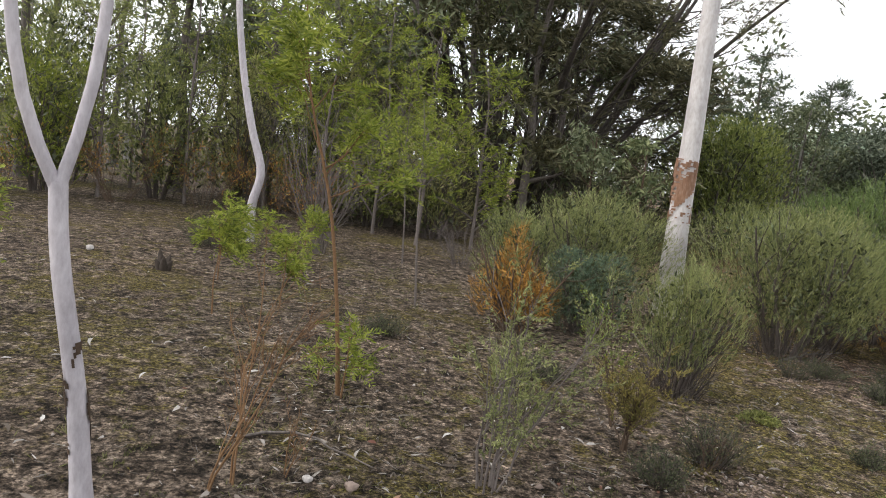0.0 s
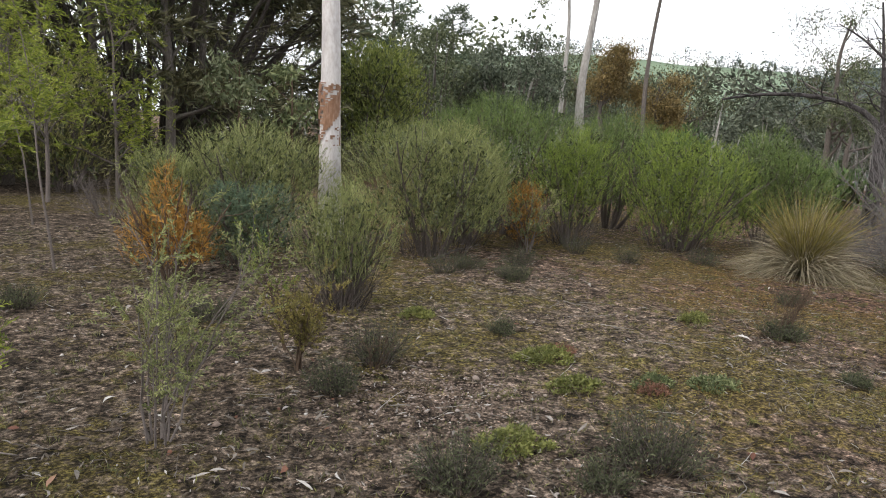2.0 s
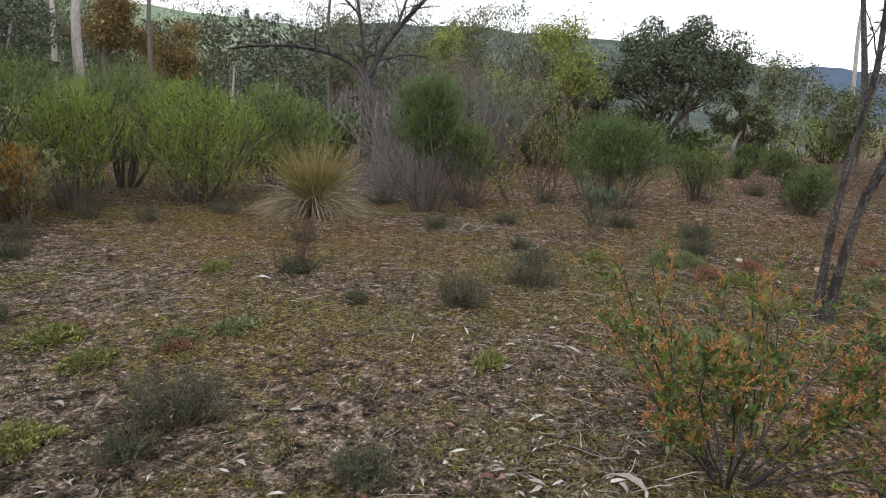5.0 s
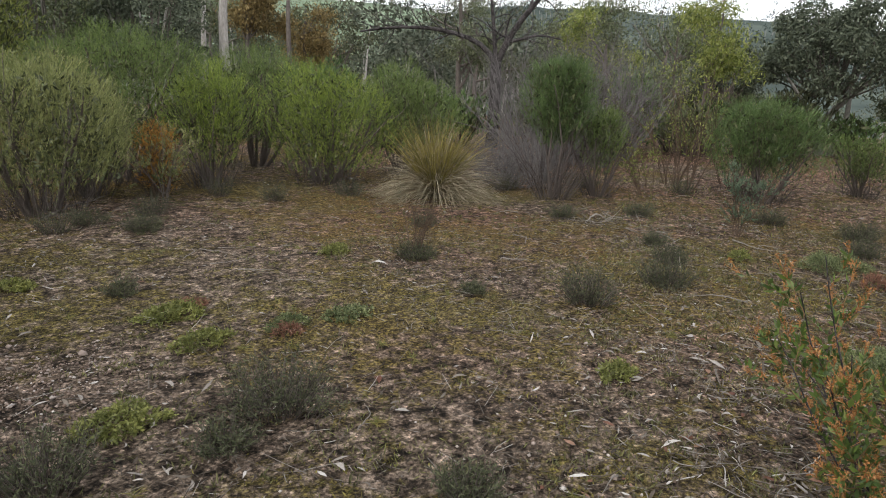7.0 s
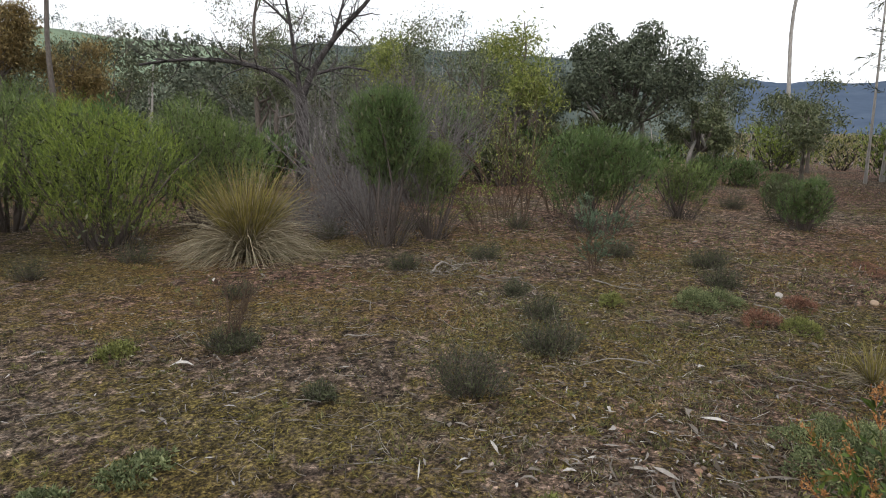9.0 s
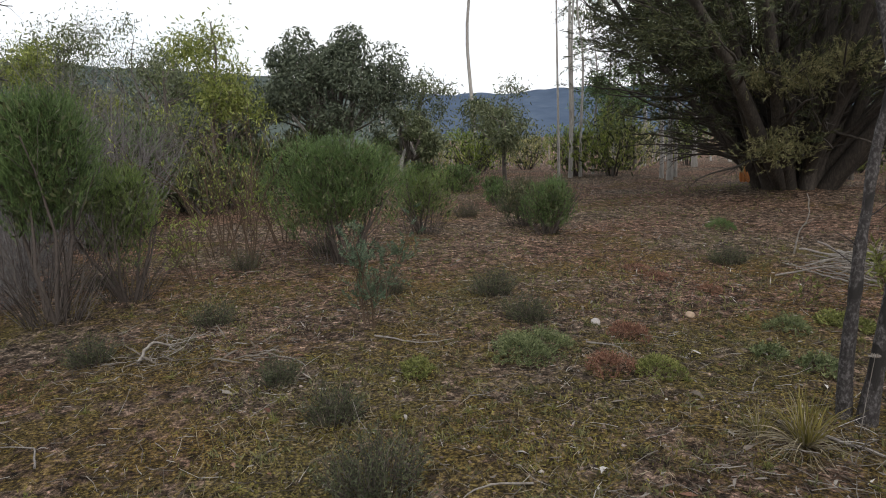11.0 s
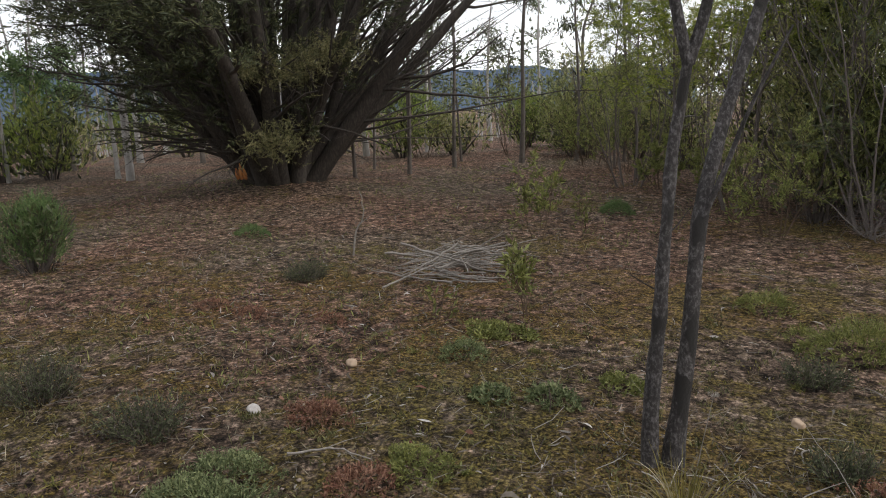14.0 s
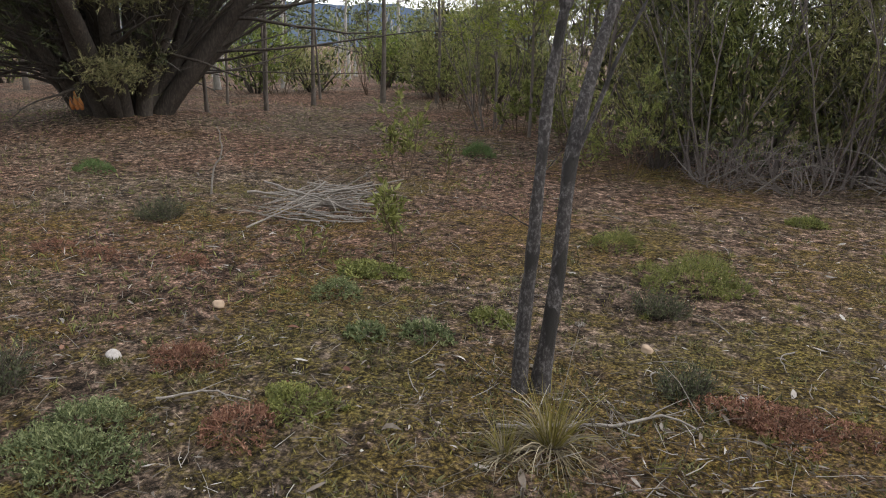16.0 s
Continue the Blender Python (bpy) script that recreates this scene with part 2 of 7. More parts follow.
def far_material(name, stops, scale):
    m, n, l, bsdf, out = material(name)
    t = noise_of(n, l, scale, 6.0, 0.65)
    r = ramp_of(n, stops)
    l.new(t.outputs["Fac"], r.inputs["Fac"])
    l.new(r.outputs["Color"], bsdf.inputs["Base Color"])
    bsdf.inputs["Roughness"].default_value = 1.0
    bsdf.inputs["Specular IOR Level"].default_value = 0.0
    return m


M_GROUND = ground_material()
M_PASTURE = far_material("far_pasture", [(0.3, (0.15, 0.19, 0.14)), (0.55, (0.20, 0.26, 0.18)), (0.8, (0.25, 0.29, 0.22))], 0.012)
M_FAR_BUSH = far_material("far_wooded_slope", [(0.3, (0.055, 0.07, 0.065)), (0.55, (0.09, 0.11, 0.10)), (0.8, (0.13, 0.15, 0.13))], 0.05)
# blue tint is distance haze painted into the forest colour
M_RIDGE = far_material("hazy_blue_forest_ridge", [(0.3, (0.062, 0.086, 0.130)), (0.55, (0.078, 0.106, 0.155)), (0.8, (0.10, 0.13, 0.175))], 0.02)

M_PALE_BARK = bark("smooth_pale_gum_bark", (0.42, 0.38, 0.40), (0.55, 0.51, 0.54), (0.68, 0.64, 0.67), 7.0, (1, 1, 0.35), 0.003, (0.15, 0.11, 0.10), 0.7)
M_PINK_BARK = bark("cream_and_pink_gum_bark", (0.45, 0.40, 0.385), (0.60, 0.56, 0.55), (0.72, 0.70, 0.70), 6.0, (1, 1, 0.35), 0.003, (0.40, 0.32, 0.28), 0.7)
M_RUST_BARK = bark("peeling_rust_bark", (0.16, 0.075, 0.04), (0.28, 0.15, 0.09), (0.40, 0.27, 0.20), 8.0)
M_WHITE_BARK = bark("far_white_gum_bark", (0.22, 0.20, 0.185), (0.38, 0.36, 0.335), (0.54, 0.52, 0.49), 3.0, (1, 1, 0.3), 0.004, (0.16, 0.14, 0.12))
M_GREY_BARK = bark("grey_brown_bark", (0.06, 0.05, 0.042), (0.13, 0.11, 0.095), (0.23, 0.20, 0.18), 10.0)
M_DARK_BARK = bark("dark_fissured_bark", (0.012, 0.010, 0.009), (0.045, 0.038, 0.037), (0.16, 0.145, 0.15), 26.0, (1, 1, 0.4), 0.012, (0.016, 0.013, 0.012), patch_cut=0.56)
M_TWIN_BARK = bark("grey_and_black_flaky_bark", (0.010, 0.008, 0.008), (0.050, 0.043, 0.042), (0.22, 0.205, 0.205), 15.0, (1, 1, 0.6), 0.02, (0.020, 0.017, 0.016), patch_cut=0.55)
# shade under the crowns is put into this dark bark colour
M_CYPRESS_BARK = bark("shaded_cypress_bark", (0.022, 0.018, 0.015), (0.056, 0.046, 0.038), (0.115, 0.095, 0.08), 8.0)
M_DEAD_WOOD = bark("weathered_dead_wood", (0.14, 0.12, 0.105), (0.25, 0.225, 0.20), (0.38, 0.35, 0.32), 12.0, (1, 1, 0.4), 0.004)
M_GREY_TWIG = speckled("grey_dead_twigs", [(0.0, (0.09, 0.075, 0.068)), (0.5, (0.16, 0.135, 0.125)), (1.0, (0.26, 0.225, 0.21))])
M_HEATH_TWIG = speckled("dark_heath_stems", [(0.0, (0.045, 0.036, 0.032)), (0.5, (0.095, 0.078, 0.07)), (1.0, (0.19, 0.165, 0.15))])
M_PALE_TWIG = speckled("mauve_grey_dead_twigs", [(0.0, (0.085, 0.076, 0.075)), (0.5, (0.155, 0.142, 0.142)), (1.0, (0.25, 0.232, 0.23))])
M_BROWN_TWIG = speckled("brown_twigs", [(0.0, (0.05, 0.034, 0.024)), (0.5, (0.10, 0.068, 0.048)), (1.0, (0.17, 0.125, 0.09))])
M_RED_TWIG = speckled("reddish_orange_stems", [(0.0, (0.12, 0.065, 0.035)), (0.5, (0.2, 0.115, 0.06)), (1.0, (0.28, 0.17, 0.09))])
M_CUT_WOOD = speckled("fresh_orange_cut_wood", [(0.0, (0.34, 0.13, 0.04)), (1.0, (0.48, 0.2, 0.07))])

L_CASSINIA = foliage("grey_green_heath_leaves", [(0.0, (0.092, 0.106, 0.039)), (0.5, (0.180, 0.198, 0.076)), (1.0, (0.290, 0.295, 0.134))])
L_GREEN = foliage("mid_green_heath_leaves", [(0.0, (0.054, 0.084, 0.025)), (0.5, (0.108, 0.152, 0.045)), (1.0, (0.178, 0.220, 0.080))])
L_LIME = foliage("bright_yellow_green_heath_leaves", [(0.0, (0.079, 0.113, 0.020)), (0.5, (0.157, 0.206, 0.038)), (1.0, (0.252, 0.298, 0.075))])
L_DEEP = foliage("deep_green_heath_leaves", [(0.0, (0.039, 0.067, 0.025)), (0.5, (0.081, 0.129, 0.045)), (1.0, (0.146, 0.196, 0.076))])
L_BLUE = foliage("blue_green_leaves", [(0.0, (0.036, 0.060, 0.040)), (0.5, (0.079, 0.118, 0.077)), (1.0, (0.156, 0.198, 0.132))])
L_OLIVE = foliage("olive_gum_leaves", [(0.0, (0.04, 0.052, 0.024)), (0.5, (0.085, 0.10, 0.05)), (1.0, (0.16, 0.17, 0.10))], 0.2)
L_DARK_GUM = foliage("dark_gum_leaves", [(0.0, (0.028, 0.037, 0.024)), (0.5, (0.066, 0.080, 0.054)), (1.0, (0.13, 0.145, 0.105))], 0.2, 0.65)
L_YELLOW = foliage("yellow_green_gum_leaves", [(0.0, (0.08, 0.10, 0.02)), (0.5, (0.16, 0.19, 0.045)), (1.0, (0.26, 0.27, 0.09))], 0.3)
L_ACACIA = foliage("feathery_wattle_leaves", [(0.0, (0.075, 0.10, 0.015)), (0.5, (0.175, 0.21, 0.032)), (1.0, (0.29, 0.305, 0.065))], 0.5)
L_WATTLE_DARK = foliage("shaded_wattle_leaves", [(0.0, (0.082, 0.096, 0.034)), (0.5, (0.18, 0.2, 0.068)), (1.0, (0.29, 0.30, 0.115))], 0.6)
# darker than the outer leaves: shade inside the bushes put into the colour
L_INNER_SHADE = foliage("shade_dark_inner_leaves", [(0.0, (0.02, 0.026, 0.010)), (0.5, (0.05, 0.058, 0.024)), (1.0, (0.09, 0.095, 0.045))], 0.1)
L_THICKET = foliage("olive_thicket_leaves", [(0.0, (0.125, 0.122, 0.05)), (0.5, (0.25, 0.242, 0.098)), (1.0, (0.37, 0.355, 0.18))], 0.6)
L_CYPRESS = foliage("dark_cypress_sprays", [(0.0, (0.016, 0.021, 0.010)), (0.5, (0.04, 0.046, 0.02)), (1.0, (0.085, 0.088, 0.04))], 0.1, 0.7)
L_CYPRESS_FAR = foliage("olive_brown_cypress_sprays", [(0.0, (0.028, 0.029, 0.014)), (0.5, (0.066, 0.064, 0.031)), (1.0, (0.125, 0.115, 0.064))], 0.15, 0.7)
L_CYPRESS_PALE = foliage("pale_cypress_sprays", [(0.0, (0.075, 0.078, 0.037)), (0.5, (0.161, 0.152, 0.074)), (1.0, (0.259, 0.236, 0.127))], 0.2, 0.7)
L_CONIFER = foliage("far_conifer_needles", [(0.0, (0.03, 0.046, 0.028)), (0.5, (0.065, 0.085, 0.052)), (1.0, (0.115, 0.135, 0.085))], 0.1, 0.7)
L_RUST = foliage("rusty_dying_leaves", [(0.0, (0.11, 0.055, 0.014)), (0.5, (0.27, 0.135, 0.028)), (1.0, (0.40, 0.22, 0.055))], 0.25)
L_BROWN_GUM = foliage("bronze_brown_gum_leaves", [(0.0, (0.075, 0.055, 0.022)), (0.5, (0.16, 0.115, 0.045)), (1.0, (0.26, 0.195, 0.085))], 0.2)
L_ORANGE_BUD = speckled("orange_flower_buds", [(0.0, (0.24, 0.10, 0.035)), (0.5, (0.40, 0.185, 0.065)), (1.0, (0.52, 0.29, 0.13))])
L_OVAL = foliage("glossy_oval_green_leaves", [(0.0, (0.03, 0.05, 0.015)), (0.5, (0.065, 0.10, 0.026)), (0.9, (0.125, 0.17, 0.04)), (1.0, (0.16, 0.09, 0.03))], 0.3, 0.4)
L_GREYSHRUB = foliage("grey_green_dwarf_shrub", [(0.0, (0.024, 0.028, 0.014)), (0.5, (0.056, 0.063, 0.033)), (1.0, (0.115, 0.12, 0.07))], 0.15, 0.8)
L_STRAW = foliage("straw_coloured_blades", [(0.0, (0.10, 0.08, 0.05)), (0.5, (0.19, 0.158, 0.108)), (1.0, (0.31, 0.268, 0.20))], 0.2, 0.7)
L_TUSSOCK = foliage("yellow_green_tussock_blades", [(0.0, (0.088, 0.078, 0.022)), (0.5, (0.165, 0.138, 0.040)), (1.0, (0.265, 0.22, 0.075))], 0.25, 0.6)
L_HERB = foliage("fresh_green_herb_leaves", [(0.0, (0.058, 0.064, 0.018)), (0.5, (0.128, 0.136, 0.040)), (1.0, (0.22, 0.225, 0.08))], 0.25, 0.6)
L_MAT = foliage("blue_grey_green_mat_leaves", [(0.0, (0.034, 0.047, 0.02)), (0.5, (0.102, 0.122, 0.056)), (1.0, (0.21, 0.225, 0.115))], 0.2, 0.7)
L_REDMAT = foliage("dark_red_mat_leaves", [(0.0, (0.07, 0.032, 0.022)), (0.5, (0.165, 0.076, 0.054)), (1.0, (0.26, 0.15, 0.105))], 0.2, 0.7)
L_MOSS = foliage("golden_green_moss", [(0.0, (0.06, 0.05, 0.012)), (0.5, (0.125, 0.108, 0.027)), (1.0, (0.21, 0.182, 0.055))], 0.15, 0.9)
L_TUFT = foliage("grey_green_soil_tufts", [(0.0, (0.035, 0.035, 0.014)), (0.5, (0.085, 0.083, 0.035)), (1.0, (0.16, 0.152, 0.07))], 0.2, 0.8)
L_FAR = foliage("far_grey_green_crowns", [(0.0, (0.042, 0.052, 0.038)), (0.5, (0.080, 0.093, 0.070)), (1.0, (0.135, 0.145, 0.11))], 0.1, 0.9)
L_FAR_DARK = foliage("far_dark_crowns", [(0.0, (0.035, 0.05, 0.05)), (0.5, (0.06, 0.08, 0.08)), (1.0, (0.09, 0.11, 0.105))], 0.0, 0.9)
M_LITTER = speckled("dry_leaf_litter", [(0.0, (0.04, 0.03, 0.023)), (0.35, (0.085, 0.067, 0.05)), (0.66, (0.165, 0.142, 0.120)), (0.90, (0.30, 0.275, 0.25)), (1.0, (0.52, 0.49, 0.46))], 0.75)
M_PALE_LEAF = speckled("pale_curled_gum_leaves", [(0.0, (0.16, 0.13, 0.105)), (0.4, (0.26, 0.23, 0.20)), (0.8, (0.38, 0.35, 0.325)), (1.0, (0.54, 0.515, 0.49))], 0.6)
M_REDLEAF = speckled("red_brown_fallen_leaves", [(0.0, (0.10, 0.04, 0.026)), (0.6, (0.18, 0.085, 0.055)), (1.0, (0.3, 0.18, 0.12))], 0.7)
M_PEBBLE = speckled("pale_quartz_pebbles", [(0.0, (0.14, 0.10, 0.078)), (0.5, (0.25, 0.185, 0.15)), (0.85, (0.38, 0.31, 0.27)), (1.0, (0.6, 0.56, 0.53))], 0.8, 30)
M_STONE = speckled("white_quartz_stone", [(0.0, (0.38, 0.35, 0.33)), (1.0, (0.5, 0.47, 0.45))], 0.8, 70)
M_TAN_STONE = speckled("tan_stone", [(0.0, (0.4, 0.29, 0.2)), (1.0, (0.5, 0.38, 0.28))], 0.8, 14)
M_CHAR = speckled("charred_wood", [(0.0, (0.03, 0.025, 0.022)), (0.7, (0.07, 0.055, 0.045)), (1.0, (0.2, 0.17, 0.15))], 0.9, 25)

# ---- mesh tools ----
RNG = np.random.default_rng(11)


def unit(v):
    return v / np.maximum(np.linalg.norm(v, axis=-1, keepdims=True), 1e-9)


def rand_dirs(n):
    return unit(RNG.normal(size=(n, 3)))


def mesh_of(name, chunks, mat, smooth=True):
    """One mesh out of (vertices, faces) chunks; faces are rows of three or four indices."""
    chunks = [(v.reshape(-1, 3), f) for v, f in chunks if len(v)]
    base, vs, idx, starts, at = 0, [], [], [], 0
    for v, f in chunks:
        vs.append(v)
        idx.append((f + base).ravel())
        starts.append(at + np.arange(len(f)) * f.shape[1])
        at += f.size
        base += len(v)
    me = bpy.data.meshes.new(name)
    co, loops, first = np.concatenate(vs), np.concatenate(idx), np.concatenate(starts)
    me.vertices.add(len(co))
    me.vertices.foreach_set("co", co.astype(np.float32).ravel())
    me.loops.add(len(loops))
    me.loops.foreach_set("vertex_index", loops.astype(np.int32))
    me.polygons.add(len(first))
    me.polygons.foreach_set("loop_start", first.astype(np.int32))
    me.polygons.foreach_set("use_smooth", np.full(len(first), smooth))
    me.update(calc_edges=True)
    me.materials.append(mat)
    return me


def part(name, chunks, mat, parent, label="", smooth=True):
    """Links one mesh under a thing or under a part."""
    ob = new(name, chunks if isinstance(chunks, bpy.types.Mesh) else mesh_of(name, chunks, mat, smooth))
    ob.parent = parent
    return tagged(ob, label)


def thing(name, label, category, at, group="", kind="", turn=0.0, size=1.0):
    ob = new(name)
    ob.empty_display_size = 0.2
    ob.location, ob.rotation_euler, ob.scale = at, (0, 0, turn), (size, size, size)
    return tagged(ob, label, category, group, kind)


def tubes(p, r, sides=5):
    """Tapered tubes along T polylines p (T, K, 3) with radii r (T, K)."""
    t_count, k = r.shape
    if t_count == 0:
        return np.zeros((0, 3)), np.zeros((0, 4), int)
    tan = unit(np.gradient(p, axis=1))
    mean = unit(tan.mean(axis=1))
    ref = np.where(np.abs(mean[:, 2:3]) > 0.8, np.array([[1.0, 0, 0]]), np.array([[0, 0, 1.0]]))[:, None, :]
    a = unit(np.cross(tan, np.broadcast_to(ref, tan.shape)))
    b = np.cross(tan, a)
    ang = np.arange(sides) / sides * 2 * math.pi
    v = p[:, :, None, :] + r[:, :, None, None] * (np.cos(ang)[None, None, :, None] * a[:, :, None, :] + np.sin(ang)[None, None, :, None] * b[:, :, None, :])
    i = np.arange(t_count)[:, None, None] * k * sides + np.arange(k - 1)[None, :, None] * sides
    j, jn = np.arange(sides)[None, None, :], (np.arange(sides)[None, None, :] + 1) % sides
    f = np.stack([i + j, i + jn, i + sides + jn, i + sides + j], -1).reshape(-1, 4)
    return v.reshape(-1, 3), f


def blades(p, d, length, width, bend=0.0):
    """Pointed leaves, one four-cornered face each, from p along d."""
    n = len(p)
    length, width = np.broadcast_to(length, n)[:, None], np.broadcast_to(width, n)[:, None]
    s = unit(np.cross(d, rand_dirs(n)))
    up = np.cross(s, d)
    mid = p + d * length * 0.45 + up * length * bend
    v = np.stack([p, mid + s * width / 2, p + d * length, mid - s * width / 2], 1)
    return v.reshape(-1, 3), np.arange(4 * n).reshape(n, 4)


def grow(p, d, length, r, k=6, wobble=0.14, lift=0.0, tip=0.3):
    """Branches from p along d, wandering, bending up (lift above 0) or down."""
    n = len(p)
    length, r = np.broadcast_to(length, n), np.broadcast_to(r, n)
    out = np.zeros((n, k, 3))
    out[:, 0], d = p, unit(d)
    for i in range(1, k):
        d = unit(d + RNG.normal(size=(n, 3)) * wobble + np.array([0, 0, lift]))
        out[:, i] = out[:, i - 1] + d * (length / (k - 1))[:, None]
    return out, r[:, None] * np.linspace(1, tip, k)[None, :]


def along(p, r, n, lo, hi):
    """n random places on polylines: point, direction, radius."""
    t = RNG.integers(0, len(p), n)
    s = RNG.uniform(lo, hi, n) * (p.shape[1] - 1)
    i = np.minimum(s.astype(int), p.shape[1] - 2)
    f = (s - i)[:, None]
    a, b = p[t, i], p[t, i + 1]
    return a + (b - a) * f, unit(b - a), r[t, i]


def smooth_line(points, k):
    """k places along a line through a few points."""
    pts = np.array(points, float)
    s = np.concatenate([[0], np.cumsum(np.linalg.norm(np.diff(pts, axis=0), axis=1))])
    q = np.linspace(0, s[-1], k)
    line = np.stack([np.interp(q, s, pts[:, c]) for c in range(3)], 1)
    for _ in range(2):
        line[1:-1] = 0.25 * line[:-2] + 0.5 * line[1:-1] + 0.25 * line[2:]
    return line


def lattice(ix, iy):
    h = np.sin(ix * 127.1 + iy * 311.7) * 43758.5453
    return h - np.floor(h)


def hills_noise(x, y):
    """Smooth value noise, 0 to 1."""
    ix, iy = np.floor(x), np.floor(y)
    fx, fy = x - ix, y - iy
    fx, fy = fx * fx * (3 - 2 * fx), fy * fy * (3 - 2 * fy)
    top = lattice(ix, iy) * (1 - fx) + lattice(ix + 1, iy) * fx
    bot = lattice(ix, iy + 1) * (1 - fx) + lattice(ix + 1, iy + 1) * fx
    return top * (1 - fy) + bot * fy


CYPRESS_AT = (15.35, -5.8)


def ground_z(x, y):
    x, y = np.asarray(x, float), np.asarray(y, float)
    z = -0.10 + 0.05 * hills_noise(x * 0.5, y * 0.5) + 0.018 * hills_noise(x * 2.3 + 9, y * 2.3) + 0.008 * hills_noise(x * 7, y * 7 + 5)
    z = z + 0.28 * np.exp(-((x - CYPRESS_AT[0]) ** 2 + (y - CYPRESS_AT[1]) ** 2) / 4.0)
    far = np.clip(np.hypot(x - 4, y - 1) - 21, 0, 160)
    return z - 0.05 * far * far / (far + 12)


def on_ground(x, y, sink=0.0):
    return (x, y, float(ground_z(x, y)) - sink)


# ---- ground and distance ----
def spread(lo, hi, step):
    """Grid lines: even between lo and hi, then wider and wider out to the horizon."""
    core = np.arange(lo, hi, step)
    out, s, d = [], step, 0.0
    while d < 3600:
        s *= 1.12
        d += s
        out.append(d)
    out = np.array(out)
    return np.concatenate([lo - out[::-1], core, core[-1] + out])


def build_ground():
    gx, gy = spread(-4, 13, 0.14), spread(-6, 9, 0.14)
    x, y = np.meshgrid(gx, gy)
    v = np.stack([x, y, ground_z(x, y)], -1).reshape(-1, 3)
    w = len(gx)
    i = (np.arange(len(gy) - 1)[:, None] * w + np.arange(w - 1)[None, :]).ravel()
    f = np.stack([i, i + 1, i + w + 1, i + w], 1)
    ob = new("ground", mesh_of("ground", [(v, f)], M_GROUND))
    return tagged(ob, "bare brown soil with moss, leaf litter and pebbles", "ground", kind="structure")


ground = build_ground()


def slope(name, label, yaws, tops, near, far, mat, rough):
    """A hillside that rises between two distances, its skyline given by yaw."""
    a = np.radians(np.linspace(yaws[0], yaws[-1], 220))
    top = np.interp(np.degrees(a), yaws[::-1] if yaws[0] > yaws[-1] else yaws, tops[::-1] if yaws[0] > yaws[-1] else tops)
    s = np.linspace(0, 1, 26)
    r = near + (far - near) * s
    aa, rr = np.meshgrid(a, r)
    rise = (s ** 1.2)[:, None] * (top[None, :] + 9) - 9
    x, y = -np.sin(aa) * rr, np.cos(aa) * rr
    z = rise + rough * (hills_noise(x / 40, y / 40) - 0.5) * s[:, None] * 2 + rough * 0.5 * (hills_noise(x / 11, y / 11) - 0.5)
    back = np.stack([x[-1] * 1.05, y[-1] * 1.05, z[-1] * 0 - 10], -1)
    v = np.concatenate([np.stack([x, y, z], -1).reshape(-1, 3), back])
    w = len(a)
    i = (np.arange(len(s))[:, None] * w + np.arange(w - 1)[None, :]).ravel()
    f = np.stack([i, i + 1, i + w + 1, i + w], 1)
    return tagged(new(name, mesh_of(name, [(v, f)], mat)), label, "hill", kind="structure")


slope("backdrop_pasture_hill", "far green pasture hill under an overcast sky", [-20, -36, -42, -48, -55, -62, -70, -80], [40, 47, 46, 40, 36, 34, 28, 10], 230, 420, M_PASTURE, 2.5)
slope("backdrop_wooded_hill", "far grey-green wooded hillside", [-40, -50, -56, -64, -72, -82, -92], [8, 20, 36, 38, 36, 31, 20], 180, 380, M_FAR_BUSH, 4.0)
slope("backdrop_ridge", "long forested ridge on the horizon, tinted hazy blue-grey", [-60, -80, -88, -96, -104, -115, -135, -160], [80, 92, 92, 84, 84, 80, 74, 60], 900, 1500, M_RIDGE, 7.0)


# ---- plant builders ----
def shoots(p, d, length, leaves, size, width, angle=0.55):
    """Leafy shoots: a thin stem with small leaves all round it."""
    n = len(p)
    s = RNG.uniform(0.1, 1.0, (n, leaves))
    at = p[:, None, :] + d[:, None, :] * (s * np.broadcast_to(length, n)[:, None])[..., None]
    ld = unit(d[:, None, :] * (1 - angle) + rand_dirs(n * leaves).reshape(n, leaves, 3) * angle)
    ls = size * RNG.uniform(0.6, 1.3, n * leaves)
    return [blades(at.reshape(-1, 3), ld.reshape(-1, 3), ls, ls * width, 0.06), blades(p, d, length, 0.0045)]


